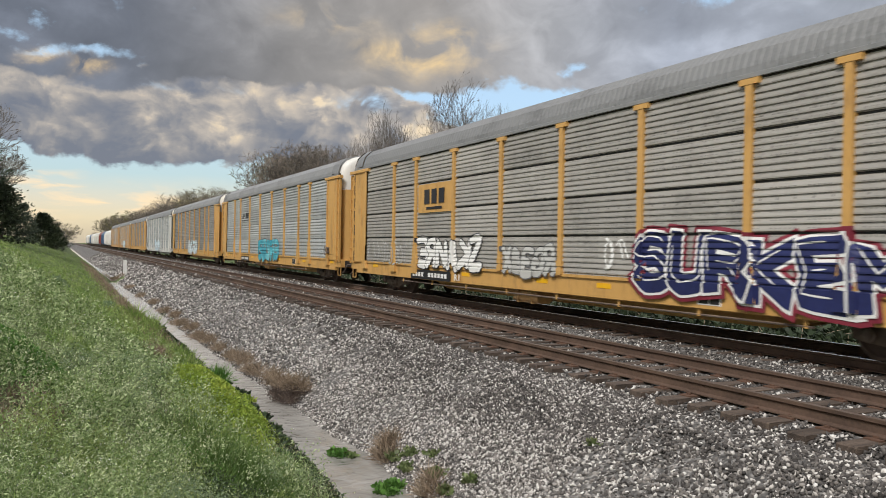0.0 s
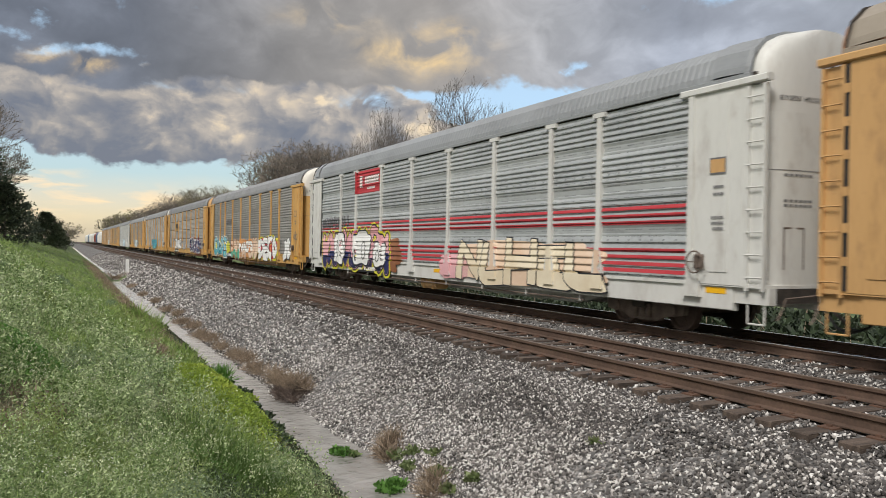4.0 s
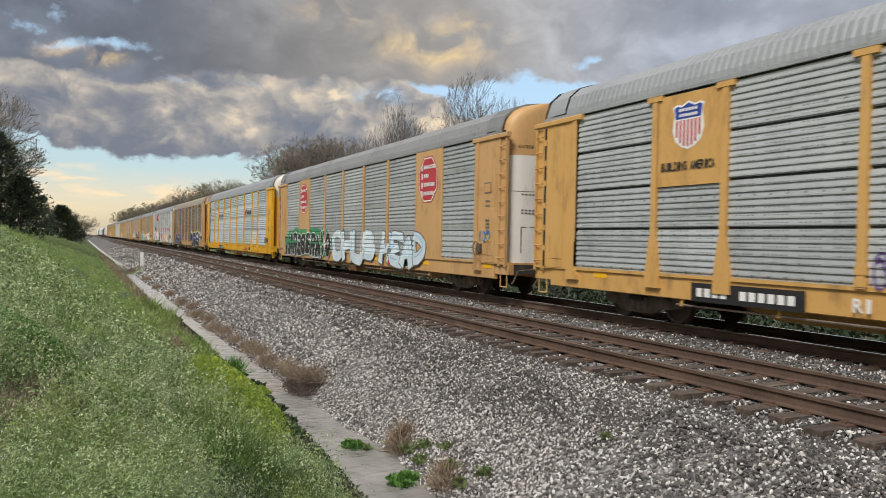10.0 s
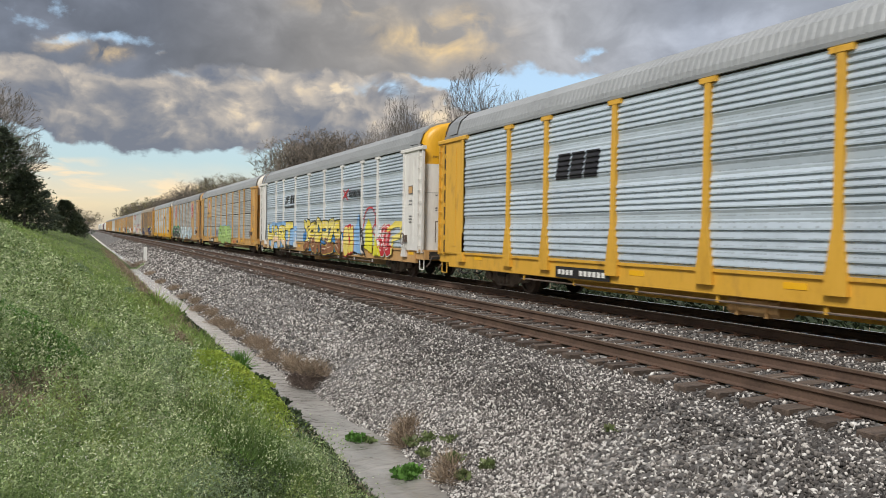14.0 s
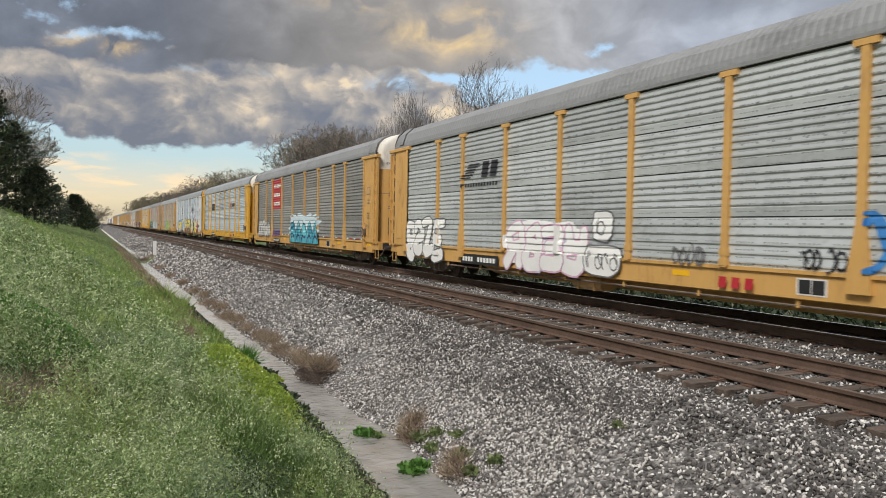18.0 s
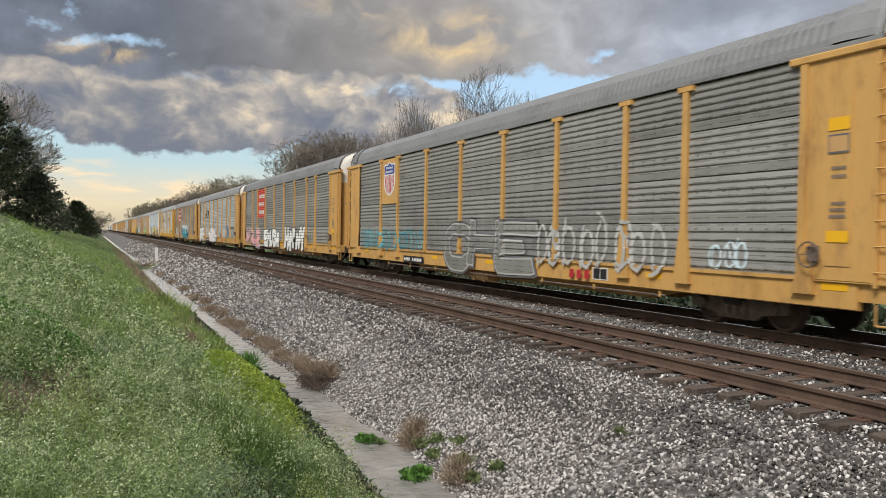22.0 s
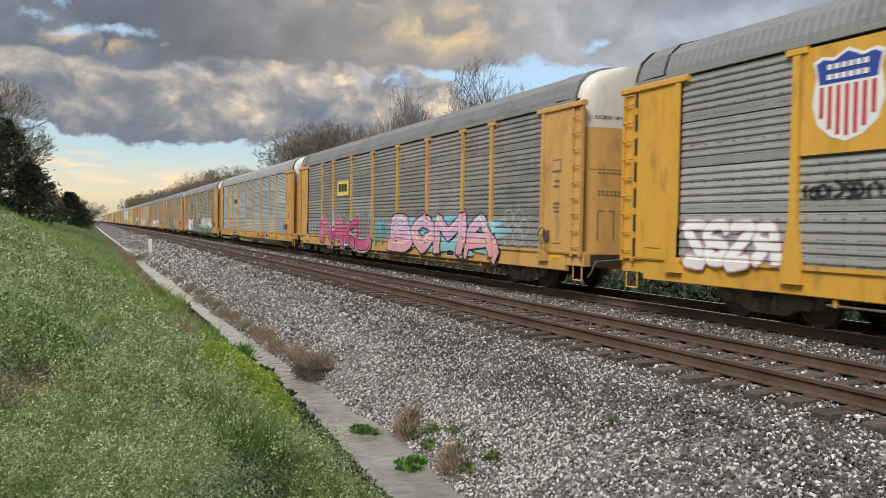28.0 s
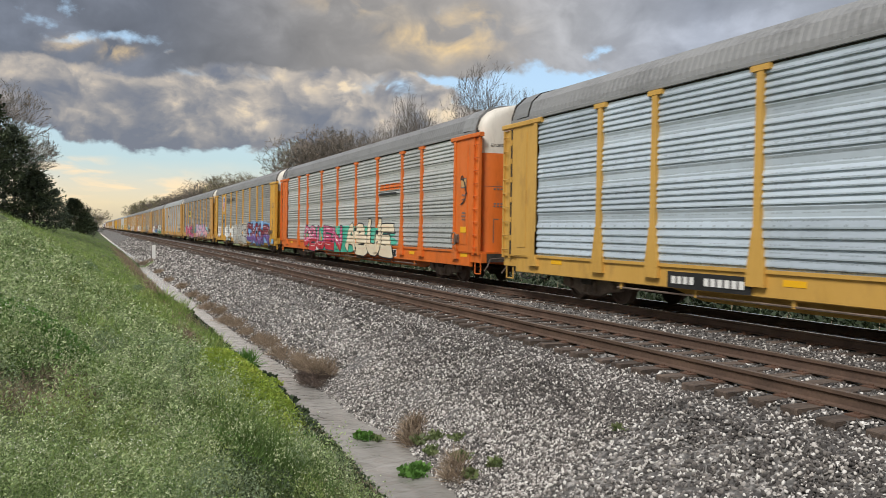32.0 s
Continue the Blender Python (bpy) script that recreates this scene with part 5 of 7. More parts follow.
def ribbon(path, width):
    """A stroke of even width with round ends along a path."""
    pts, faces, n = [], [], len(path)
    for i, (y, z) in enumerate(path):
        a, b = path[max(0, i - 1)], path[min(n - 1, i + 1)]
        d = Vector((b[0] - a[0], b[1] - a[1]))
        d = d.normalized() if d.length > 1e-6 else Vector((1, 0))
        w = width * (0.55 if i in (0, n - 1) else 1.0) / 2
        pts += [(y - d.y * w, z + d.x * w), (y + d.y * w, z - d.x * w)]
        if i:
            o = 2 * i
            faces.append((o - 2, o - 1, o + 1, o))
    return pts, faces


def curl(rng, y, z, high, wide, kind):
    """A letter-like stroke: a stem, a bow, a hook or a loop."""
    k = 10
    if kind == 0:
        return [(y + wide * 0.25 * math.sin(3 * i / k + rng.random() * 0.3), z + high * i / k) for i in range(k + 1)]
    if kind == 1:
        return [(y - wide * 0.8 * math.sin(math.pi * i / k), z + high * (0.5 - 0.5 * math.cos(math.pi * i / k))) for i in range(k + 1)]
    if kind == 2:
        return [(y - wide * i / k, z + high * (0.75 + 0.25 * math.sin(5 * i / k)) * (1 - 0.35 * i / k)) for i in range(k + 1)]
    return [(y - wide * 0.45 + wide * 0.5 * math.cos(6.6 * i / k), z + high * 0.45 + high * 0.42 * math.sin(6.6 * i / k)) for i in range(k + 1)]


def strokes(seed, y0, y1, z0, z1, step, width, per=3):
    rng = random.Random(seed)
    out, y = [], y0 - step * 0.2
    while y > y1 + step * 0.6:
        for _ in range(per):
            out.append(ribbon(curl(rng, y + rng.uniform(-0.2, 0.2) * step, z0 + rng.uniform(0, 0.12) * (z1 - z0), (z1 - z0) * rng.uniform(0.72, 0.95), step * rng.uniform(0.6, 1.0), rng.randrange(4)), width * rng.uniform(0.8, 1.15)))
        y -= step
    return out


def blob(seed, y0, y1, z0, z1, bumps=9, ragged=0.12):
    """A cloud-like patch behind the letters."""
    n, c = 96, ((y0 + y1) / 2, (z0 + z1) / 2)
    pts = [c]
    for i in range(n):
        a = 2 * math.pi * i / n
        r = 1 - ragged + ragged * abs(math.sin(a * bumps / 2 + seed)) + 0.10 * noise.noise((math.cos(a) * 2, math.sin(a) * 2, seed * 3.7))
        ca, sa = math.cos(a), math.sin(a)
        pts.append((c[0] + (y0 - y1) / 2 * r * math.copysign(abs(ca) ** 0.6, ca), c[1] + (z1 - z0) / 2 * r * math.copysign(abs(sa) ** 0.6, sa)))
    return [(pts, [(0, i, i % n + 1) for i in range(1, n + 1)])]


def rect(y0, y1, z0, z1):
    return [(y0, z0), (y1, z0), (y1, z1), (y0, z1)], [(0, 1, 2, 3)]


def mural(car, style, seed, y0, y1, z0, z1, fill, edge, text="", cloud=None, gleam=None, fat=0.028, rim=0.032, bays=None, halo=None, ground=None, block=None):
    """A painted word or letter-like piece: cloud, halo, outline, fill and highlights."""
    made = []

    def laid(nm, sh, m, lv, below=None):
        ob = lay(made[0] if made else car, nm if made else "graffiti", sh, style, m, lv, bays=bays, below=below)
        if ob is None:
            return
        if made:
            ob.location = (0, 0, 0)
        made.append(ob)
    hi, ln = z1 - z0, y0 - y1
    if cloud:
        laid("cloud", blob(seed, y0 + ln * 0.03, y1 - ln * 0.03, z0 - hi * 0.02, z1 + hi * 0.06), cloud, 0)
    w, edge_w = hi * (0.25 + (fat - 0.02) * 2.4), hi * rim * 2.3
    block = bool(text) if block is None else block
    letters = letter_paths(text, y0, y1, z0, z1, seed, w, 1.0, 0.35 if block else 1.0)
    if halo:
        for strokes_of in letters:
            laid("halo", [brushed(p, w, edge_w * 2.4, block) for p in strokes_of], halo, 1)
    for i, strokes_of in enumerate(letters):
        tier = 2 * (i % 3)
        laid("outline", [brushed(p, w, edge_w, block) for p in strokes_of], edge, 2 + tier)
        laid("fill", [brushed(p, w, 0.0, block) for p in strokes_of], fill, 3 + tier)
        if ground:
            laid("shading", [brushed(p, w * 0.9, 0.0, block) for p in strokes_of], ground, 3.5 + tier, z0 + hi * (0.30 + 0.14 * (i % 2)))
        if gleam:
            lines = [[(y + w * 0.22, z + w * 0.16) for y, z in p[1:-1]] for p in strokes_of if len(p) > 4]
            laid("highlight", [ribbon(p, hi * 0.028) for p in lines], gleam, 4 + tier)
    return made[0]


def tag(car, style, seed, y0, y1, z0, z1, m, width=0.035, bays=None):
    return lay(car, "tag", strokes(seed, y0, y1, z0, z1, max(0.22, (z1 - z0) * 0.5), width, 2), style, m, 3, bays=bays)


def bars(owner, y0, y1, z0, z1, n, m, flat=-0.055, slant=0.0, gap=0.28, name="lettering", style="mild"):
    """Plain bars in place of lettering."""
    c = (y0 - y1) / n
    shapes = []
    for i in range(n):
        a, b = y0 - c * (i + gap / 2), y0 - c * (i + 1 - gap / 2)
        s = slant * (z1 - z0)
        shapes.append(([(a, z0), (b, z0), (b - s, z1), (a - s, z1)], [(0, 1, 2, 3)]))
    return lay(owner, name, shapes, style, m, 2, flat=flat)


def number_plate(car, y0, y1, z0, z1):
    p = lay(car, "number_plate", [rect(y0, y1, z0, z1)], "mild", BLACK, 0, "black plate with white lettering", flat=-0.045)
    p.location = (-SIDE, 0, 0)
    h, w = z1 - z0, y0 - y1
    for a, b, n in ((0.05, 0.36, 4), (0.46, 0.94, 6)):
        bars(p, y0 - w * a, y0 - w * b, z0 + h * 0.27, z1 - h * 0.27, n, WHITE, -0.052).location = (0, 0, 0)


def shield(car, y0, y1, z0, z1, flat):
    """Striped shield emblem: white rim, blue head with two lines of lettering, red and white stripes."""
    w, h, c = y0 - y1, z1 - z0, (y0 + y1) / 2
    half = [(0.0, 0.0), (0.22, 0.06), (0.42, 0.20), (0.50, 0.42), (0.47, 0.62), (0.44, 0.74), (0.50, 0.90), (0.38, 0.95), (0.2, 0.92), (0.0, 1.0)]

    def outline(s):
        right = [(c - x * w * s, z0 + h * (0.5 + (t - 0.5) * s)) for x, t in half]
        left = [(c + x * w * s, z0 + h * (0.5 + (t - 0.5) * s)) for x, t in half[-2:0:-1]]
        return right + left
    pts = outline(1.0)
    e = lay(car, "emblem", [(pts, [tuple(range(len(pts)))])], "mild", WHITE, 0, "shield emblem in blue, red and white", flat=flat)
    inner = outline(0.92)
    top = [(c + x * w, z0 + h * t) for x, t in ((0.40, 0.64), (0.42, 0.76), (0.45, 0.87), (0.35, 0.91), (0.2, 0.88), (0, 0.96), (-0.2, 0.88), (-0.35, 0.91), (-0.45, 0.87), (-0.42, 0.76), (-0.40, 0.64))]
    lay(e, "shield_head", [(top, [tuple(range(len(top)))])], "mild", SHIELD_BLUE, 1, flat=flat).location = (0, 0, 0)
    stripes = []
    for i in range(7):
        x = -0.36 + 0.12 * i
        low = 0.06 + 0.34 * abs(x / 0.45) ** 2.2
        stripes.append(rect(c - (x - 0.03) * w, c - (x + 0.03) * w, z0 + h * low, z0 + h * 0.61))
    lay(e, "stripes", stripes, "mild", RED, 1, flat=flat).location = (0, 0, 0)
    for a, b in ((0.79, 0.85), (0.68, 0.74)):
        bars(e, c + 0.30 * w, c - 0.30 * w, z0 + h * a, z0 + h * b, 6, WHITE, flat - 0.004).location = (0, 0, 0)
    return e


def octagon(car, y0, y1, z0, z1):
    w, h = (y0 - y1) / 2, (z1 - z0) / 2
    c = ((y0 + y1) / 2, (z0 + z1) / 2)

    def ring(s):
        return [(c[0] + w * s * a, c[1] + h * s * b) for a, b in ((1, 0.42), (0.42, 1), (-0.42, 1), (-1, 0.42), (-1, -0.42), (-0.42, -1), (0.42, -1), (1, -0.42))]
    e = lay(car, "emblem", [(ring(1.0), [tuple(range(8))])], "mild", PLAQUE_RED, 0, "red octagonal emblem with white lettering", flat=-0.05)
    q = ring(0.95) + ring(0.90)
    lay(e, "border", [(q, [(i, (i + 1) % 8, (i + 1) % 8 + 8, i + 8) for i in range(8)])], "mild", WHITE, 1, flat=-0.05).location = (0, 0, 0)
    for i, n in enumerate((6, 4, 7, 5)):
        z = z1 - h * (0.34 + 0.38 * i)
        bars(e, c[0] + w * 0.70, c[0] + w * 0.48, z - h * 0.26, z, 2, WHITE, -0.055, gap=0.4).location = (0, 0, 0)
        bars(e, c[0] + w * 0.42, c[0] - w * (0.74 if n > 4 else 0.1), z - h * 0.20, z - h * 0.04, 2 * n, WHITE, -0.055, gap=0.34).location = (0, 0, 0)
    return e


def panel_sign(car, y0, y1, z0, z1, m, words, flat=None, style="mild"):
    """A sign: painted on the siding, or on a flat plate where flat is its depth."""
    return lay(car, "sign_panel", [rect(y0, y1, z0, z1)], style, m, 0, words, flat=flat)


def words_on(owner, text, y0, y1, z0, z1, m, flat, name="lettering"):
    return lay(owner, name, word_shapes(text, y0, y1, z0, z1, 0.02, 1, 0.0), "mild", m, 1, flat=flat)


def crossed_mark(car, y):
    """A crossed red mark with a line of slanting dark lettering."""
    z0, z1 = 3.02, 3.50
    e = lay(car, "emblem", [ribbon([(y, z0 + 0.08), (y - 0.4, 3.3), (y - 0.85, z1)], 0.12), ribbon([(y - 0.1, z1), (y - 0.4, 3.24), (y - 0.8, z0)], 0.10)], "mild", RED, 1, "red crossed mark with dark lettering", flat=-0.045)
    bars(e, y - 0.9, y - 2.4, 3.14, 3.40, 9, INKBLACK, -0.05, 0.25).location = (0, 0, 0)


def dark_logo(car, y0, y1, z0, z1, n=4, under=True, m=None, style="mild"):
    """Plain dark shapes in place of a road's mark."""
    h = z1 - z0
    if not under:
        return bars(car, y0, y1, z0, z1, n, m or INKBLACK, None, 0.22, 0.12, "emblem", style)
    w, a = y0 - y1, z0 + h * 0.36
    lines = []
    for i in range(6):
        z = a + h * 0.108 * i
        start, end = y0 - w * (0.02 + 0.035 * i), y0 - w * (0.26 + 0.05 * i)
        lines.append(([(start, z), (end, z), (end - 0.02, z + h * 0.06), (start - 0.02, z + h * 0.06)], [(0, 1, 2, 3)]))
    for s in (0.56, 0.79):
        lines.append(([(y0 - w * s, a), (y0 - w * (s + 0.17), a), (y0 - w * (s + 0.22), z1), (y0 - w * (s + 0.05), z1)], [(0, 1, 2, 3)]))
    e = lay(car, "emblem", lines, style, m or INKBLACK, 2)
    if under:
        bars(e, y0, y1, z0, z0 + h * 0.14, 13, m or INKBLACK, None, 0.1, 0.4, style=style).location = (0, 0, 0)
    return e


def sill_mark(car, y):
    bars(car, y, y - 0.95, 0.66, 0.86, 3, RED, -0.055, 0.1, 0.42, name="sill_lettering")


def door_face(x):
    """How far out the rounded end doors stand at a place across the car."""
    a = math.acos(min(1.0, (abs(x) / 1.46) ** (1 / 0.55)))
    return -(12.72 + 0.58 * math.sin(a) ** 0.5) - 0.005


def on_door(car, name, shapes, m, label=""):
    """Lays flat outlines (x, z) on the rounded end doors."""
    verts, faces = [], []
    for pts, fs in shapes:
        o = len(verts)
        verts += [(x, door_face(x), z) for x, z in pts]
        faces += [tuple(i + o for i in f) for f in fs]
    ob = part(name, mesh_of(name, verts, faces, m), car, (0, 0, 0), label)
    if name == "stencil":
        ob["kind"] = "stuff"
    return ob


def door_marks(car, seed):
    """Height warning, a seam, a hatch and small stencils on the doors of the trailing end."""
    shapes = [([(-y, z) for y, z in pts], faces) for pts, faces in word_shapes("EXCESS HEIGHT CAR", 1.15, -0.1, 4.22, 4.30, 0.0, 1, 0.0)]
    on_door(car, "lettering", shapes, INKBLACK)
    xs = [-1.40 + 0.1 * i for i in range(29)]
    seam = [(x, z) for x in xs for z in (3.02, 3.032)]
    on_door(car, "seam", [(seam, [(2 * i, 2 * i + 2, 2 * i + 3, 2 * i + 1) for i in range(len(xs) - 1)])], SMOKE)
    for x0, x1, z0, z1 in ((-1.05, -1.02, 1.32, 2.05), (-0.62, -0.59, 1.32, 2.05), (-1.02, -0.62, 2.02, 2.05)):
        on_door(car, "hatch_edge", [([(x0, z0), (x1, z0), (x1, z1), (x0, z1)], [(0, 1, 2, 3)])], FRAME)
    for z in (2.92, 2.48, 2.40):
        bar_row = []
        for i in range(6):
            x = -1.05 + i * 0.11
            bar_row.append(([(x, z), (x + 0.07, z), (x + 0.07, z + 0.045), (x, z + 0.045)], [(0, 1, 2, 3)]))
        on_door(car, "stencil", bar_row, SMOKE)


def end_notices(car, seed, yellow=True):
    """Small stencils on the flat end panel."""
    r = random.Random(seed)
    p = bars(car, -12.08, -12.46, 3.0, 3.3, 1, SMOKE, -0.068, gap=0.0, name="stencil")
    bars(p, -12.10, -12.44, 3.03, 3.27, 1, FADED, -0.071, gap=0.0).location = (0, 0, 0)
    for z in (2.75, 2.62, 2.2, 2.1, 2.0):
        bars(car, -12.12 - r.uniform(0, 0.05), -12.42, z, z + 0.05, 4, SMOKE, -0.068, name="stencil")
    door_marks(car, seed)
    if yellow:
        bars(car, -12.08, -12.48, 1.62, 1.80, 1, AMBER, -0.068, gap=0.0, name="warning_label")


# ---------------------------------------------------------------- the cars of the train, from its far end on
KCS_BAYS = [(11.40, 8.69), (6.69, 4.11), (3.89, 1.38), (1.12, -1.36), (-1.66, -4.14), (-4.37, -6.98), (-9.13, -11.45)]

for k, siding, style, body in ((-6, GREYSIDE, "mild", FADED), (-5, GREYSIDE, "mild", FADED), (-4, DIRTY, "mild", GOLD), (-3, GREYSIDE, "mild", PALE), (-2, DIRTY, "mild", GOLD)):
    c = autorack(k, "gold-framed autorack with weathered grey corrugated sides on the far track", body, siding, style, near=False)
    if k in (-3, -2, -5):
        mural(c, style, 40 + k, 2.0, -3.0, 0.75, 1.9, ICE, FAINT)

c = autorack(-1, "gold-framed autorack with silver sides and a small teal tag", GOLD, GREYSIDE, "mild", cap=WHITISH)
mural(c, "mild", 3, 1.5, -3.0, 0.75, 1.9, TEAL, SMOKE)
dark_logo(c, 6.5, 4.6, 3.1, 3.6)
number_plate(c, 6.4, 4.2, 0.60, 0.88)

c = autorack(0, "gold autorack with seamed grey louvred sides and navy bubble-letter graffiti", GOLD, sheet("tan_grey_siding", (0.39, 0.372, 0.34), 0.25, 0.5, 0.42, 0.6), "old", cap=FADED)
s = panel_sign(c, 6.72, 4.25, 2.74, 3.66, GOLD, "gold sign panel with dark lettering", -0.04)
bars(s, 6.3, 4.7, 3.02, 3.48, 3, INKBLACK, -0.05).location = (0, 0, 0)
bars(s, 6.3, 4.7, 2.84, 2.92, 1, INKBLACK, -0.05).location = (0, 0, 0)
number_plate(c, 7.22, 4.3, 0.60, 0.90)
w = words_on(c, "R1", 4.0, 3.6, 0.66, 0.84, WHITE, -0.056)
mural(c, "old", 7, 6.7, 2.4, 0.98, 1.9, WHITE, INKBLACK)
tag(c, "old", 8, 11.3, 6.9, 1.0, 1.85, FAINT, 0.05)
mural(c, "old", 9, 1.26, -1.19, 1.02, 1.7, FAINT, SMOKE)
tag(c, "old", 10, -3.0, -3.95, 1.2, 2.0, WHITE, 0.06)
mural(c, "old", 11, -4.1, -9.9, 0.80, 1.95, NAVY, WHITE, "SURKEM", halo=MAROON, gleam=WHITE, fat=0.038, rim=0.039)
tag(c, "old", 12, -9.85, -11.3, 1.1, 1.8, FAINT)
end_notices(c, 0)

c = autorack(1, "gold autorack with grey perforated sides and cyan, orange and red graffiti", GOLD, DIRTY, "mild")
dark_logo(c, 6.55, 4.25, 2.92, 3.30, 8, False, SMOKE)
number_plate(c, 6.5, 4.1, 0.60, 0.98)
lay(c, "cloud", blob(2, 11.6, 5.0, 0.8, 1.8, 11), "mild", LEMON, 0)
mural(c, "mild", 21, 11.1, 6.2, 0.74, 1.98, CYAN, INKBLACK, "CODE", halo=WHITE, fat=0.034, ground=TEAL)
tag(c, "mild", 22, 6.1, 5.0, 1.1, 1.7, LEMON, 0.09)
lay(c, "cloud", blob(3, 4.7, -4.0, 0.66, 1.9, 15, 0.22), "mild", TANGERINE, 0)
for y, z in ((2.6, 0.98), (-3.0, 0.95), (-2.6, 1.2)):
    lay(c, "cloud", blob(y, y + 0.45, y - 0.45, z - 0.3, z + 0.3, 2, 0.02), "mild", LIME, 1)
mural(c, "mild", 23, 4.5, 1.6, 0.70, 1.85, PEACH, RUSTY, ground=JADE)
mural(c, "mild", 24, 1.5, -2.2, 0.74, 1.72, WHITE, RUSTY, "MAPS", ground=PEACH)
mural(c, "mild", 25, -2.3, -3.9, 0.70, 1.9, PEACH, RUSTY)
lay(c, "cloud", blob(26, -3.7, -8.9, 0.62, 2.12, 8, 0.16), "mild", LEMON, -0.4)
mural(c, "mild", 26, -4.2, -8.35, 0.76, 1.95, WHITE, INKBLACK, "DEKO", cloud=RED, fat=0.040)
mural(c, "mild", 27, -10.0, -11.2, 0.85, 1.85, WHITE, INKBLACK, fat=0.06, block=True)
tag(c, "mild", 28, -8.85, -9.7, 1.2, 1.95, SMOKE)
tag(c, "mild", 29, -11.75, -12.6, 1.8, 2.15, SMOKE, 0.025)
end_notices(c, 1, False)

c = autorack(2, "pale grey autorack with red stripes and pink and cream graffiti", PALE, GREYSIDE, "new", cap=PALE, roof=ROOFLIGHT)
s = panel_sign(c, 6.93, 4.25, 3.66, 4.55, PLAQUE_RED, "red sign panel with white lettering", None, "new")
bars(s, 6.0, 4.5, 4.0, 4.3, 8, WHITE, None, 0.12, style="new").location = (0, 0, 0)
bars(s, 6.6, 6.2, 3.9, 4.35, 1, WHITE, None, style="new").location = (0, 0, 0)
bars(s, 5.8, 4.9, 3.80, 3.88, 8, WHITE, None, style="new").location = (0, 0, 0)
for a, b in zip(SPANS, SPANS[1:]):
    for z in (1.16, 1.30, 1.44, 1.58, 2.14, 2.28, 2.44):
        lay(c, "stripe", [rect(a - 0.09, b + 0.09, z, z + 0.075)], "new", PLAQUE_RED, -0.6)
number_plate(c, 6.97, 4.5, 0.58, 0.88)
lay(c, "cloud", blob(6, 5.4, 2.2, 0.62, 2.0, 7, 0.2), "new", RUSTY, 0)
mural(c, "new", 31, 11.3, 3.4, 0.72, 2.15, PINK, INKBLACK, cloud=MAGENTA, halo=LEMON, ground=NAVY)
for y0, y1, z1 in ((9.6, 8.2, 2.15), (7.1, 5.2, 2.2), (4.9, 3.6, 1.75)):
    ring = lay(c, "paint", blob(y0, y0 + 0.06, y1 - 0.06, 0.76, z1 + 0.05, 5, 0.16), "new", INKBLACK, 9)
    lay(ring, "white_patch", blob(y0, y0, y1, 0.82, z1, 5, 0.16), "new", WHITE, 10).location = (0, 0, 0)
    lay(ring, "inner_line", strokes(int(y0 * 7), y0 - 0.2, y1 + 0.2, 0.95, z1 - 0.2, 0.55, 0.05, 1), "new", INKBLACK, 11).location = (0, 0, 0)
tag(c, "new", 32, 11.4, 7.7, 2.35, 2.8, SMOKE, 0.12)
mural(c, "new", 33, -2.2, -9.0, 0.66, 1.75, CREAM, INKBLACK, "NLHEL", cloud=PEACH, fat=0.044, rim=0.026)
lay(c, "cloud", blob(4, -0.8, -2.8, 0.65, 1.4), "new", PINK, 0)
end_notices(c, 2, False)

c = autorack(3, "tan autorack with grimy brown sides and navy graffiti edged in white", FADED, BROWN, "mild", cap=paint("rusty_cap_paint", (0.42, 0.22, 0.12), 0.5), roof=sheet("brownish_roof_steel", (0.30, 0.26, 0.21), 0.2, 0.6))
dark_logo(c, 6.6, 4.5, 2.92, 3.48)
mural(c, "mild", 41, 11.2, 4.6, 0.72, 1.75, NAVY, FAINT, cloud=PURPLE, gleam=LEMON)
tag(c, "mild", 42, 3.7, 1.7, 0.9, 1.45, FAINT)
tag(c, "mild", 43, -3.2, -4.0, 1.0, 1.85, FAINT)
for y in (-4.4, -6.4, -7.6, -9.1):
    lay(c, "cloud", blob(y, y + 0.5, y - 0.4, 1.3, 2.1), "mild", LEMON, 0)
mural(c, "mild", 44, -4.2, -9.5, 0.66, 1.92, NAVY, WHITE, "MUSES", fat=0.034, rim=0.026, ground=INKBLACK)
tag(c, "mild", 45, -9.8, -11.5, 1.55, 2.05, WHITE, 0.05)
tag(c, "mild", 46, -9.8, -11.5, 1.0, 1.5, WHITE, 0.05)
number_plate(c, 5.4, 4.4, 0.60, 0.85)
end_notices(c, 3)

c = autorack(4, "bright yellow autorack with clean silver corrugated sides", BRIGHT, GALV, "new", roof=ROOFLIGHT)
crossed_mark(c, -4.35)
shield(c, 6.80, 6.15, 3.04, 3.46, -0.045)
number_plate(c, 6.32, 4.2, 0.61, 0.88)
sill_mark(c, -4.6)
bars(c, 5.9, 4.5, 3.2, 3.36, 8, SMOKE, -0.045)
end_notices(c, 4, False)
tag(c, "new", 47, 12.6, 12.0, 1.1, 1.7, BLUE, 0.04)

c = autorack(5, "tan steel autorack with red octagon emblems and pale blue bubble graffiti", FADED, GREYSIDE, "mild", cap=FADED, door=WHITISH, bays=KCS_BAYS)
octagon(c, 8.50, 7.00, 2.88, 4.40)
octagon(c, -7.25, -8.80, 2.88, 4.42)
lay(c, "cloud", blob(5, 11.9, 2.6, 0.7, 2.1, 14), "mild", GREEN, 0, bays=KCS_BAYS)
mural(c, "mild", 51, 11.4, 7.3, 0.75, 1.85, INKBLACK, WHITE, "MaRGS", bays=KCS_BAYS, fat=0.034)
mural(c, "mild", 52, 7.1, 3.0, 0.75, 1.85, INKBLACK, WHITE, "BRAVO", bays=KCS_BAYS, fat=0.034)
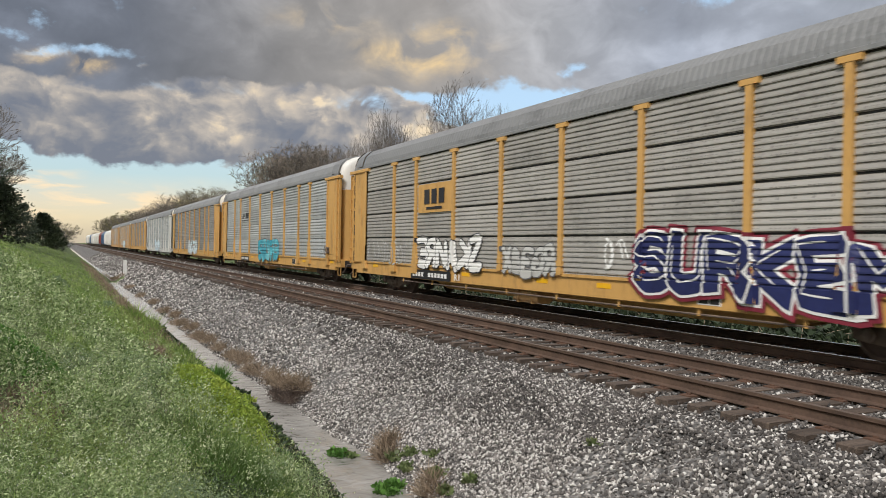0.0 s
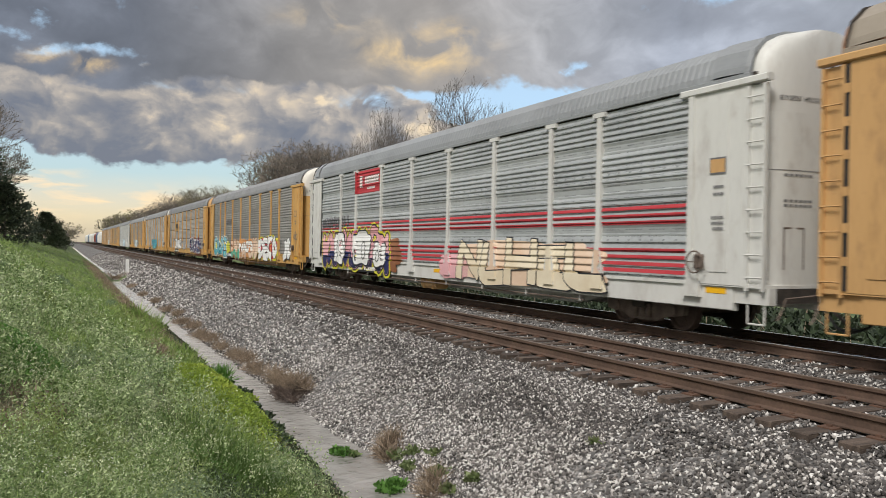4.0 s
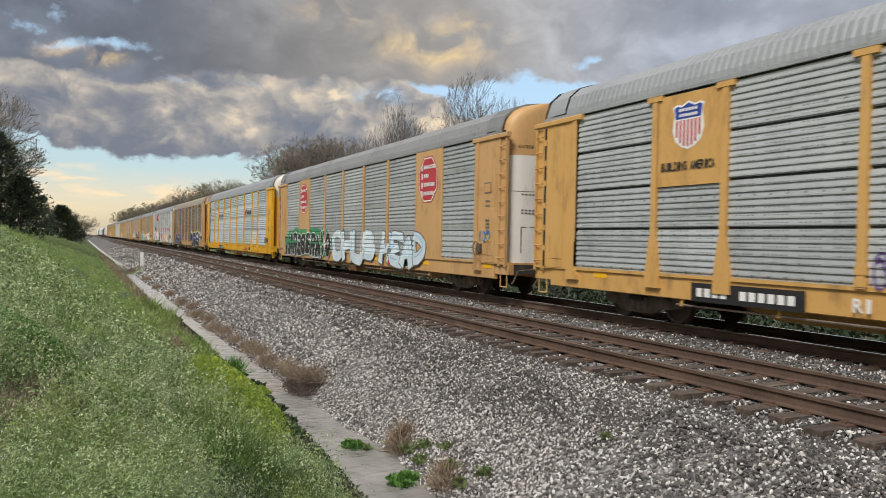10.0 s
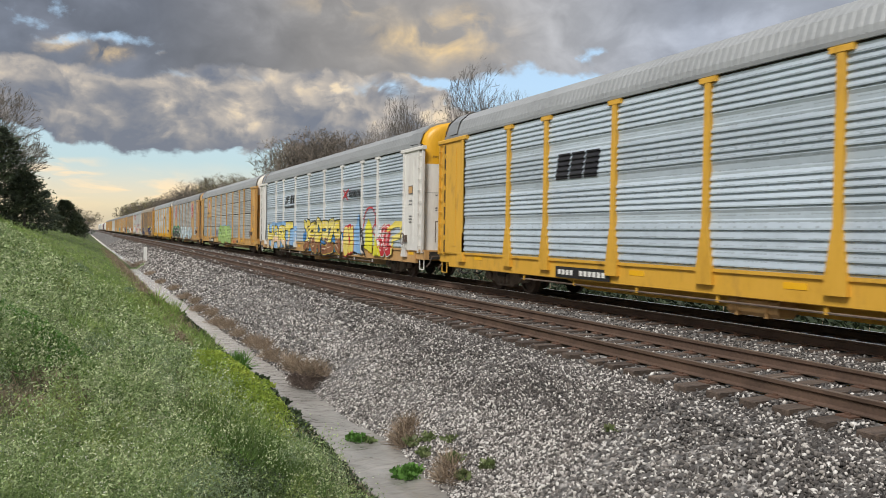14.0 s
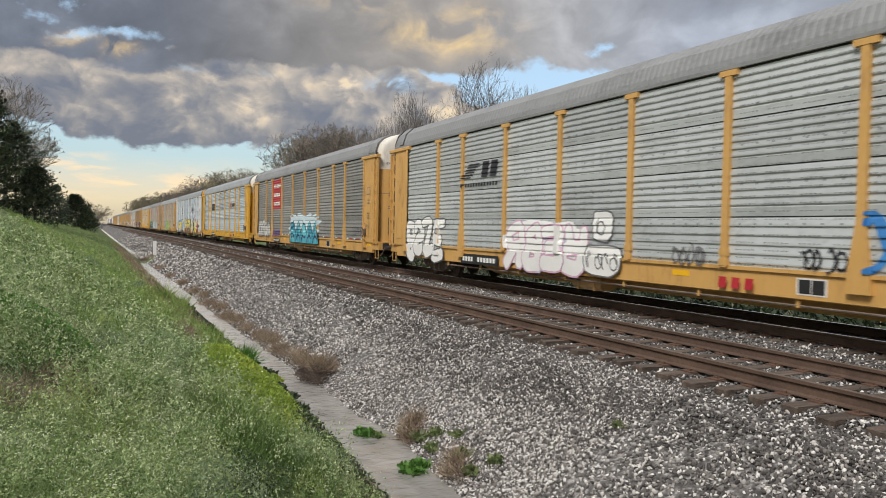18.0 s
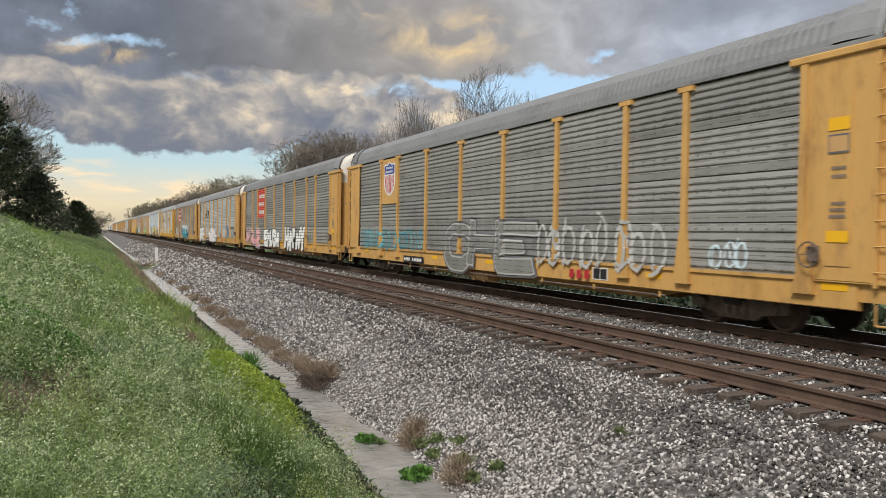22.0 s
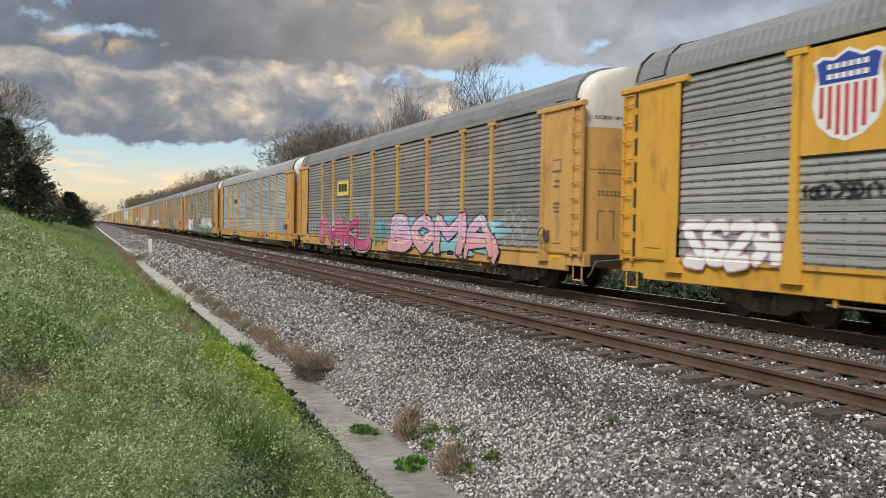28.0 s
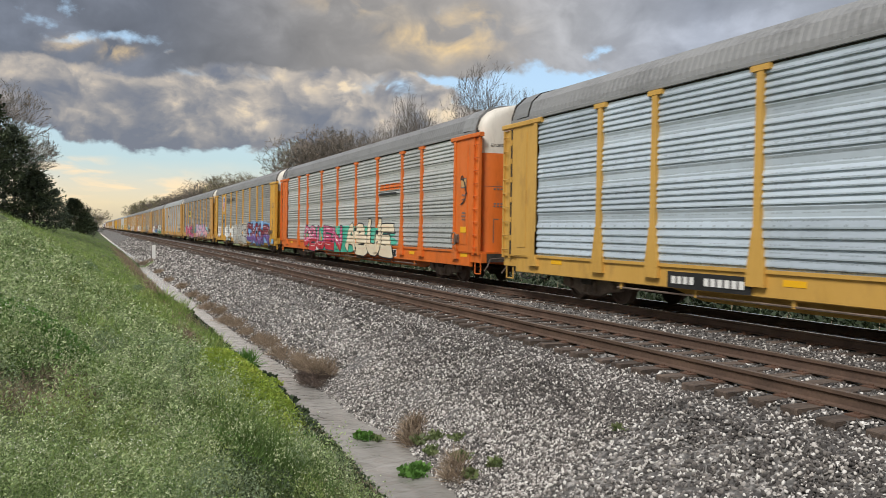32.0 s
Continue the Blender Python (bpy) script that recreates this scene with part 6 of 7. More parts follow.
mural(c, "mild", 53, 2.6, -3.0, 0.70, 1.95, ICE, SMOKE, "CHUB", bays=KCS_BAYS, gleam=WHITE, fat=0.046, rim=0.02)
mural(c, "mild", 54, -3.6, -7.9, 0.68, 1.9, ICE, SMOKE, "HEAD", bays=KCS_BAYS, gleam=SKYBLUE, fat=0.046)
number_plate(c, 6.2, 4.3, 0.60, 0.80)
sill_mark(c, -4.4)
tag(c, "mild", 55, -11.8, -12.6, 1.6, 2.0, BLUE, bays=KCS_BAYS)
end_notices(c, 5)

c = autorack(6, "gold autorack with seamed grey louvred sides and lime graffiti", GOLD, GREYSIDE, "old", roof=ROOFLIGHT)
panel_sign(c, 8.72, 7.02, 2.78, 4.56, GOLD, "gold sign panel with a shield emblem", -0.045)
shield(c, 8.30, 7.45, 3.47, 4.40, -0.052)
words_on(c, "BUILDING AMERICA", 8.60, 7.15, 3.08, 3.24, INKBLACK, -0.055)
number_plate(c, 7.7, 5.15, 0.58, 0.93)
words_on(c, "R1", 4.30, 3.95, 0.68, 0.88, WHITE, -0.056)
lay(c, "cloud", blob(61, 3.0, -3.8, 0.64, 2.12, 13, 0.2), "old", SKYBLUE, -0.5)
mural(c, "old", 61, 2.7, -3.4, 0.68, 1.95, LIME, INKBLACK, cloud=LIME, rim=0.014, fat=0.04, block=True)
tag(c, "old", 62, 4.0, 2.9, 1.0, 1.7, PURPLE)
sill_mark(c, -4.6)
end_notices(c, 6)

c = autorack(7, "white autorack with silver sides and yellow, blue, red graffiti", WHITISH, GALV, "new", roof=ROOFLIGHT, cap=BRIGHT, sill=FADED)
dark_logo(c, 6.74, 4.3, 2.93, 3.62, style="new")
crossed_mark(c, -4.32)
lay(c, "cloud", blob(7, 11.4, 3.8, 0.62, 2.2, 12), "new", SKYBLUE, 0)
mural(c, "new", 71, 11.0, 4.9, 0.72, 2.05, YELLOW, INKBLACK, "HART", gleam=WHITE, ground=PEACH, fat=0.042)
bars(c, 6.54, 4.35, 0.64, 0.88, 10, INKBLACK, -0.056, name="lettering")
lay(c, "cloud", blob(8, 2.6, -4.3, 0.62, 2.1, 12), "new", BLUE, 0)
mural(c, "new", 72, 2.3, -4.2, 0.68, 2.2, YELLOW, INKBLACK, gleam=CREAM, ground=RUSTY)
mural(c, "new", 73, -4.5, -5.8, 0.66, 1.9, YELLOW, RED, cloud=RED)
lay(c, "paint", [([(-5.3, 0.9), (-7.0, 0.7), (-6.75, 2.3), (-6.5, 2.4)], [(0, 1, 2, 3)])], "new", SKYBLUE, 3)
lay(c, "paint", [ribbon([(-6.8, 2.4), (-7.0, 1.6), (-7.2, 0.9), (-7.5, 0.66)], 0.14)], "new", INKBLACK, 5)
lay(c, "paint", [([(-7.3, 1.0), (-8.3, 0.8), (-8.2, 1.8), (-7.7, 2.2), (-7.4, 1.9)], [(0, 1, 2, 3, 4)])], "new", LEMON, 3)
lay(c, "paint", [([(-8.4, 0.7), (-9.3, 0.7), (-8.9, 1.3), (-8.5, 1.6)], [(0, 1, 2, 3)])], "new", LEMON, 4)
lay(c, "paint", [ribbon([(-7.1 - 0.85 * (1 - math.cos(a * 0.3)), 1.7 + 0.95 * math.sin(a * 0.3)) for a in range(11)], 0.07)], "new", RED, 6)
lay(c, "paint", [ribbon([(-8.5 - 0.2 * math.cos(a * 0.7), 1.75 + 0.22 * math.sin(a * 0.7)) for a in range(10)], 0.06)], "new", RED, 6)
mural(c, "new", 74, -9.0, -10.3, 0.72, 1.9, RED, FAINT, gleam=WHITE)
lay(c, "paint", [ribbon([(-9.9, 1.7), (-10.7, 1.95), (-11.3, 1.95), (-11.35, 1.55), (-10.5, 1.4), (-10.4, 0.8)], 0.24)], "new", YELLOW, 6)
tag(c, "new", 75, -8.9, -10.4, 1.0, 2.0, WHITE, 0.06)
end_notices(c, 7, False)

c = autorack(8, "yellow autorack with clean silver corrugated sides", paint("warm_yellow_car_paint", (0.66, 0.37, 0.045), 0.25), GALV, "new", roof=ROOFLIGHT)
dark_logo(c, 6.55, 4.8, 2.98, 3.60, 3, False, style="new")
crossed_mark(c, -4.41)
number_plate(c, 6.40, 4.25, 0.62, 0.88)
sill_mark(c, -4.46)
end_notices(c, 8)

c = autorack(9, "gold autorack with dusty grey sides, a red sign and teal graffiti", GOLD, DIRTY, "mild")
s = panel_sign(c, 6.85, 4.26, 2.67, 4.52, PLAQUE_RED, "red sign panel with three lines of white lettering")
for z, n in ((4.0, 8), (3.45, 7), (2.9, 7)):
    bars(s, 6.6, 4.6 + (8 - n) * 0.2, z, z + 0.22, n, WHITE, None).location = (0, 0, 0)
mural(c, "mild", 91, 11.2, 7.4, 0.95, 1.9, FAINT, SMOKE)
tag(c, "mild", 92, 6.7, 4.2, 0.95, 1.4, PURPLE, 0.06)
lay(c, "spray_haze", blob(9, 2.4, -4.7, 1.0, 2.35, 16, 0.3), "mild", ICE, 0)
for i in range(5):  # five pointed arches
    y, w = 1.2 - 1.22 * i, 0.72
    arch = [(y + w, 0.68), (y + w * 0.9, 1.3), (y + w * 0.45, 1.7), (y - 0.05, 1.98), (y - w * 0.5, 1.68), (y - w * 0.95, 1.2), (y - w * 1.1, 0.68)]
    inner = [(y + (a - y) * 0.86, 0.72 + (b - 0.68) * 0.92) for a, b in arch]
    e = lay(c, "graffiti", [(arch, [tuple(range(7))])], "mild", INKBLACK, 2 + i % 2, "teal spray-painted pointed arch")
    lay(e, "fill", [(inner, [tuple(range(7))])], "mild", TEAL, 4 + i % 2).location = (0, 0, 0)
    lay(e, "shading", [ribbon([(y + w * 0.5, 0.75), (y + 0.1, 1.15), (y - w * 0.7, 1.0)], 0.2), ribbon([(y + 0.3, 1.35), (y - 0.1, 1.7)], 0.1)], "mild", NAVY, 6).location = (0, 0, 0)
    lay(e, "highlight", [ribbon([(y + w * 0.62, 1.2), (y + w * 0.3, 1.58), (y, 1.8)], 0.06), ribbon([(y - 0.25, 0.8), (y - 0.4, 1.3)], 0.12)], "mild", CYAN, 7).location = (0, 0, 0)
tag(c, "mild", 94, -9.9, -10.95, 1.2, 1.7, SMOKE)
tag(c, "mild", 95, -11.75, -12.5, 1.55, 1.8, SMOKE, 0.02)
for y in (4.0, 3.2, 2.4, -5.2, -5.7, -7.4, -7.9, -9.2, -9.7, -10.2, -10.7, -11.2):
    lay(c, "reflective_strip", [rect(y, y - 0.24, 1.085, 1.145)], "mild", RED if round(y * 10) % 2 else WHITE, 0, flat=-0.03)
number_plate(c, 6.3, 4.6, 0.62, 0.84)
end_notices(c, 9, False)

c = autorack(10, "gold autorack with silver-grey sides and white throw-up graffiti", GOLD, sheet("silver_grey_siding", (0.49, 0.515, 0.51), 0.3, 0.45, 0.35, 0.8), "mild", post=GOLD)
dark_logo(c, 7.0, 4.65, 2.93, 3.65)
number_plate(c, 6.90, 4.45, 0.58, 0.88)
mural(c, "mild", 101, 11.6, 8.3, 0.66, 1.9, WHITE, SMOKE, cloud=FAINT)
mural(c, "mild", 102, 4.0, 0.3, 0.66, 1.85, WHITE, LILAC, cloud=WHITE)
for y0, y1, z0, z1 in ((0.25, -1.15, 0.64, 1.32), (-0.05, -0.8, 1.42, 2.1)):
    e = lay(c, "graffiti", blob(10, y0 + 0.04, y1 - 0.04, z0 - 0.03, z1 + 0.04, 3, 0.05), "mild", SMOKE, 4)
    lay(e, "fill", blob(10, y0, y1, z0, z1, 3, 0.05), "mild", WHITE, 5).location = (0, 0, 0)
    lay(e, "tag", strokes(int(z0 * 9), y0 - 0.15, y1 + 0.1, z0 + 0.12, z1 - 0.12, 0.3, 0.035, 2), "mild", SMOKE, 6).location = (0, 0, 0)
tag(c, "mild", 103, -7.0, -8.5, 1.05, 2.05, BLUE, 0.11)
tag(c, "mild", 104, -8.9, -10.9, 1.75, 2.0, INKBLACK, 0.04)
tag(c, "mild", 105, -9.5, -10.4, 1.0, 1.55, SMOKE)
tag(c, "mild", 106, -2.75, -3.8, 1.0, 1.45, SMOKE)
tag(c, "mild", 107, -5.85, -6.7, 1.05, 1.45, INKBLACK)
sill_mark(c, -4.0)
end_notices(c, 10, False)

c = autorack(11, "gold autorack with dusty grey sides, a red sign and pink graffiti", GOLD, DIRTY, "mild")
s = panel_sign(c, 6.85, 4.26, 2.60, 4.55, SIGNAL_RED, "red sign panel with three lines of white lettering")
for z, n in ((3.95, 8), (3.4, 7), (2.85, 7)):
    bars(s, 6.6, 4.55 + (8 - n) * 0.2, z, z + 0.24, n, WHITE, None).location = (0, 0, 0)
mural(c, "mild", 111, 11.3, 5.9, 0.72, 1.8, PINK, INKBLACK, "WiLE", fat=0.072, rim=0.03, halo=FAINT)
mural(c, "mild", 112, 4.3, -0.3, 0.66, 1.75, WHITE, INKBLACK, "EMUSA", fat=0.046)
mural(c, "mild", 113, -1.8, -6.6, 0.66, 1.85, WHITE, INKBLACK, "HAINY", fat=0.05)
number_plate(c, 6.0, 4.4, 0.60, 0.82)
tag(c, "mild", 114, -7.0, -8.0, 1.1, 1.5, SMOKE, 0.03)
end_notices(c, 11)

c = autorack(12, "gold autorack with dusty grey sides and ghostly white outline graffiti", GOLD, DIRTY, "mild")
panel_sign(c, 8.72, 7.0, 2.81, 4.56, GOLD, "gold sign panel with a shield emblem", -0.045)
shield(c, 8.45, 7.2, 3.1, 4.45, -0.052)
tag(c, "mild", 121, 11.3, 4.6, 1.0, 1.9, TEAL, 0.05)
mural(c, "mild", 122, 2.4, -3.0, 0.66, 1.98, DIRTY, FAINT, "CHE", fat=0.020, halo=SMOKE)
tag(c, "mild", 123, -3.2, -8.6, 0.85, 2.15, FAINT, 0.10)
tag(c, "mild", 124, -9.5, -10.6, 1.05, 1.7, ICE, 0.05)
sill_mark(c, -4.8)
number_plate(c, 6.2, 4.3, 0.60, 0.84)
end_notices(c, 12)
bars(c, -12.08, -12.46, 3.36, 3.56, 1, AMBER, -0.068, gap=0.0, name="warning_label")

c = autorack(13, "gold autorack with grey sides and large white and brown graffiti", GOLD, DIRTY, "mild")
dark_logo(c, 6.62, 4.4, 2.94, 3.51)
mural(c, "mild", 131, 11.2, 8.8, 0.75, 1.85, PINK, INKBLACK, "VEF", cloud=CYAN)
mural(c, "mild", 132, 8.6, 4.5, 0.75, 1.9, WHITE, INKBLACK, "GUES", fat=0.038)
lay(c, "cloud", blob(13, 4.2, -1.6, 0.62, 1.9, 12), "mild", RUSTY, 0)
mural(c, "mild", 133, 4.1, -1.5, 0.72, 2.1, RUSTY, ICE, gleam=SKYBLUE, ground=BLUE)
lay(c, "cloud", blob(14, -1.8, -10.0, 0.66, 2.05, 18, 0.25), "mild", FAINT, 0)
mural(c, "mild", 134, -2.4, -9.4, 0.70, 2.0, WHITE, SMOKE, gleam=INKBLACK, ground=GREEN)
number_plate(c, 5.9, 4.4, 0.60, 0.84)
end_notices(c, 13)

c = autorack(14, "gold autorack with clean finely ribbed silver sides", GOLD, sheet("pale_ribbed_siding", (0.43, 0.475, 0.51), 0.3, 0.42, 0.22, 0.3), "band", roof=ROOFLIGHT)
e = dark_logo(c, 6.1, 5.1, 3.12, 3.42, 3, False, style="band")
for y, d in ((6.45, 1), (4.8, -1)):
    lay(e, "bracket", [ribbon([(y - 0.2 * d, 3.0), (y, 3.0), (y, 3.55), (y - 0.2 * d, 3.55)], 0.05)], "mild", INKBLACK, 1, flat=-0.045).location = (0, 0, 0)
number_plate(c, 6.39, 4.1, 0.62, 0.88)
tag(c, "band", 141, -3.2, -4.3, 0.66, 0.95, INKBLACK, 0.03)
sill_mark(c, -4.5)
end_notices(c, 14)

c = autorack(15, "gold autorack with grey sides and lilac and pink bubble graffiti", GOLD, DIRTY, "mild")
s = panel_sign(c, 6.30, 4.61, 2.92, 3.58, YELLOW, "yellow sign panel with dark lettering", -0.03)
bars(s, 6.1, 4.8, 3.1, 3.45, 3, INKBLACK, -0.045).location = (0, 0, 0)
mural(c, "mild", 151, 8.8, 1.7, 0.70, 1.9, MAGENTA, INKBLACK, "NAKU", fat=0.038, halo=FAINT)
tag(c, "mild", 152, 0.9, -0.1, 0.8, 1.9, TEAL, 0.16)
lay(c, "spray_haze", blob(15, -0.2, -9.9, 0.70, 1.95, 14, 0.25), "mild", CYAN, 0)
mural(c, "mild", 153, -0.8, -9.1, 0.70, 2.1, LILAC, INKBLACK, "BOMA", fat=0.050, rim=0.033, gleam=WHITE, ground=PINK)
for i in range(6):
    a = i * 1.05
    cy, cz = -10.1 + 0.55 * math.cos(a), 1.6 + 0.3 * math.sin(a)
    lay(c, "tag", [ribbon([(cy + 0.26 * math.cos(q * 0.7), cz + 0.24 * math.sin(q * 0.7)) for q in range(10)], 0.035)], "mild", FAINT, 3)
tag(c, "mild", 154, 11.15, 9.7, 1.0, 1.8, FAINT, 0.06)
number_plate(c, 6.1, 4.4, 0.60, 0.82)
end_notices(c, 15, False)

c = autorack(16, "gold autorack with grey sides and large blue and maroon graffiti", paint("deep_gold_car_paint", (0.64, 0.35, 0.05)), sheet("grey_brown_siding", (0.325, 0.325, 0.31), 0.25, 0.5, 0.4, 0.9), "mild")
panel_sign(c, 8.72, 7.02, 2.85, 4.56, MATS["deep_gold_car_paint"], "gold sign panel with a shield emblem", -0.045)
shield(c, 8.50, 7.25, 3.02, 4.45, -0.052)
words_on(c, "BUILDING", 6.36, 4.30, 3.86, 4.10, INKBLACK, -0.045)
words_on(c, "AMERICA", 3.90, 2.05, 3.86, 4.10, INKBLACK, -0.045)
tag(c, "mild", 160, 8.6, 7.0, 2.15, 2.4, INKBLACK, 0.06)
mural(c, "mild", 161, 11.4, 9.1, 0.98, 1.75, WHITE, LILAC)
mural(c, "mild", 162, 6.8, 2.9, 0.95, 1.85, WHITE, FAINT, "SLIME", fat=0.038)
mural(c, "mild", 163, 2.6, -2.9, 0.66, 2.0, FAINT, INKBLACK, "SMOKE", halo=CREAM, fat=0.034)
lay(c, "cloud", blob(16, -2.9, -11.5, 0.62, 2.2, 16), "mild", SKYBLUE, 0)
mural(c, "mild", 164, -3.3, -11.0, 0.72, 1.98, MAROON, INKBLACK, "CKOR", halo=BLUE, gleam=ICE, fat=0.055, rim=0.026, ground=PURPLE)
bars(c, -11.6, -12.5, 0.7, 1.0, 1, SKYBLUE, -0.056, gap=0.0, name="paint")
tag(c, "mild", 165, -12.1, -12.6, 1.3, 2.0, INKBLACK)
number_plate(c, 6.42, 4.0, 0.58, 0.86)
end_notices(c, 16, False)

c = autorack(17, "orange autorack with pale grey corrugated sides and pink and cream graffiti", ORANGE, sheet("pale_grey_siding", (0.47, 0.49, 0.475), 0.25, 0.45, 0.25, 0.8), "new")
e = dark_logo(c, -4.45, -6.7, 3.22, 3.46, 4, False, ORANGE, "new")
bars(e, -4.4, -6.4, 3.05, 3.12, 1, INKBLACK, -0.045, gap=0).location = (0, 0, 0)
lay(c, "cloud", blob(17, 7.8, -6.6, 0.62, 1.85, 20), "new", JADE, 0)
mural(c, "new", 171, 7.6, 0.7, 0.68, 1.8, MAGENTA, INKBLACK, "OBUEN", fat=0.042, gleam=WHITE, ground=RED)
mural(c, "new", 172, -0.1, -6.0, 0.66, 1.95, CREAM, INKBLACK, "ABUE", fat=0.042, gleam=PEACH)
tag(c, "new", 173, -11.9, -12.6, 2.4, 3.5, INKBLACK, 0.045)
bars(c, 6.4, 4.6, 0.62, 0.78, 10, WHITE, -0.056, name="lettering")
end_notices(c, 17)

c = autorack(18, "mustard autorack with clean silver corrugated sides", paint("mustard_car_paint", (0.56, 0.33, 0.075), 0.2), GALV, "new")
number_plate(c, 6.45, 4.27, 0.60, 0.92)
end_notices(c, 18)


# ---------------------------------------------------------------- the hopper cars ahead of them
def hopper_shape(length):
    """A covered hopper: rounded sides, sloping end sheets."""
    half = [(-1.45, 1.1), (-1.58, 1.7), (-1.58, 3.4), (-1.40, 4.1), (-0.9, 4.55), (0.9, 4.55), (1.40, 4.1), (1.58, 3.4), (1.58, 1.7), (1.45, 1.1)]
    s, k = Shape(), len(half)
    verts = []
    for y, g in ((-length / 2, 0.0), (-length / 2 + 1.6, 1.0), (length / 2 - 1.6, 1.0), (length / 2, 0.0)):
        for x, z in half:
            verts.append((x * (0.9 + 0.1 * g), y, z if g else max(z, 2.6)))
    s.add(verts, [(j * k + i, j * k + (i + 1) % k, (j + 1) * k + (i + 1) % k, (j + 1) * k + i) for j in range(3) for i in range(k)] + [tuple(range(k - 1, -1, -1)), tuple(range(3 * k, 4 * k))])
    for i in range(9):
        y = -length / 2 + 1.8 + i * (length - 3.6) / 8
        s.box(-1.63, -1.57, y - 0.05, y + 0.05, 1.2, 3.6)
    s.box(-1.4, 1.4, -length / 2, length / 2, 0.95, 1.1)
    for i in range(3):
        y = -length / 4 + i * length / 4
        s.prism([(-0.4, 0.45), (0.4, 0.45), (1.2, 1.0), (-1.2, 1.0)], y - 1.0, y + 1.0)
    return s


def hatch_shape():
    return Shape().box(-0.3, 0.3, -5.6, 5.6, 4.55, 4.72, 0.05)


lead = 29.3 + 28.0 * 6 + 1.4
for i, (m, length, words) in enumerate(((WHITISH, 15.5, "white"), (WHITISH, 15.5, "white"), (paint("blue_hopper_paint", (0.06, 0.13, 0.24)), 15.5, "dark blue"), (paint("red_brown_hopper_paint", (0.25, 0.06, 0.04)), 15.5, "red-brown"), (PALE, 15.5, "pale grey"), (PALE, 17, "pale grey"),
                                           (WHITISH, 17, "white"), (PALE, 15.5, "pale grey"), (MATS["blue_hopper_paint"], 15.5, "dark blue"), (PALE, 17, "pale grey"), (WHITISH, 17, "white"), (PALE, 17, "pale grey"))):
    car = tagged(new("hopper_car"), words + " covered hopper car further up the train", "rail car", group="cars of the freight train")
    MOVING.append((car, lead + length / 2))
    part("body", shared("hopper_body_%g" % length, m, lambda: hopper_shape(length)), car)
    part("roof_hatch", shared("roof_hatch", m, hatch_shape), car)
    for end in (-1, 1):
        truck = part("truck", shared("bolster", DARK, bolster_shape), car, (0, end * (length / 2 - 2.2), 0))
        for side in (-1, 1):
            part("side_frame", shared("side_frame", FRAME, side_frame_shape), truck, (side * 1.0, 0, 0))
        for y in (-0.875, 0.875):
            part("wheelset", shared("wheelset", WHEEL, wheelset_shape), truck, (0, y, 0.42))
    lead += length + 1.2



# ---------------------------------------------------------------- ballast stones
ICO = np.array([(0, 1, 1.618), (0, 1, -1.618), (0, -1, 1.618), (0, -1, -1.618), (1, 1.618, 0), (1, -1.618, 0), (-1, 1.618, 0), (-1, -1.618, 0), (1.618, 0, 1), (-1.618, 0, 1), (1.618, 0, -1), (-1.618, 0, -1)]) / 1.9
ICO_F = np.array([(0, 2, 8), (0, 8, 4), (0, 4, 6), (0, 6, 9), (0, 9, 2), (3, 10, 5), (3, 5, 7), (3, 7, 11), (3, 11, 1), (3, 1, 10), (2, 5, 8), (8, 5, 10), (8, 10, 4), (4, 10, 1), (4, 1, 6), (6, 1, 11), (6, 11, 9), (9, 11, 7), (9, 7, 2), (2, 7, 5)])
OCT = np.array([(1, 0, 0), (-1, 0, 0), (0, 1, 0), (0, -1, 0), (0, 0, 1), (0, 0, -1)], float)
OCT_F = np.array([(0, 2, 4), (2, 1, 4), (1, 3, 4), (3, 0, 4), (2, 0, 5), (1, 2, 5), (3, 1, 5), (0, 3, 5)])
gen = np.random.default_rng(8)


def turns(n):
    q = gen.normal(size=(n, 4))
    q /= np.linalg.norm(q, axis=1)[:, None]
    w, x, y, z = q.T
    return np.stack([np.stack([1 - 2 * (y * y + z * z), 2 * (x * y - z * w), 2 * (x * z + y * w)], 1), np.stack([2 * (x * y + z * w), 1 - 2 * (x * x + z * z), 2 * (y * z - x * w)], 1), np.stack([2 * (x * z - y * w), 2 * (y * z + x * w), 1 - 2 * (x * x + y * y)], 1)], 1)


def stones(name, xy, size, form, faces, material, words):
    n = len(xy)
    z = np.array([ballast_z(x, y) for x, y in xy])
    dims = size[:, None] * gen.uniform([0.8, 0.6, 0.32], [1.3, 1.05, 0.7], (n, 3))
    pts = form[None] * gen.uniform(0.6, 1.25, (n, len(form), 1)) * dims[:, None]
    pts = np.einsum("nij,nkj->nki", turns(n), pts)
    pts += np.stack([xy[:, 0], xy[:, 1], z + size * gen.uniform(-0.1, 0.45, n)], 1)[:, None]
    f = (faces[None] + (np.arange(n) * len(form))[:, None, None]).reshape(-1, 3)
    return tagged(new(name, bulk_mesh(name, pts.reshape(-1, 3), f, material)), words, "gravel", kind="stuff")


def sample(n, x0, x1, y0, y1, power):
    """Places on a strip, thinning out with the distance."""
    a, b = y0 ** (1 - power), y1 ** (1 - power)
    y = (a + (b - a) * gen.random(n)) ** (1 / (1 - power))
    return np.stack([gen.uniform(x0, x1, n), y], 1)


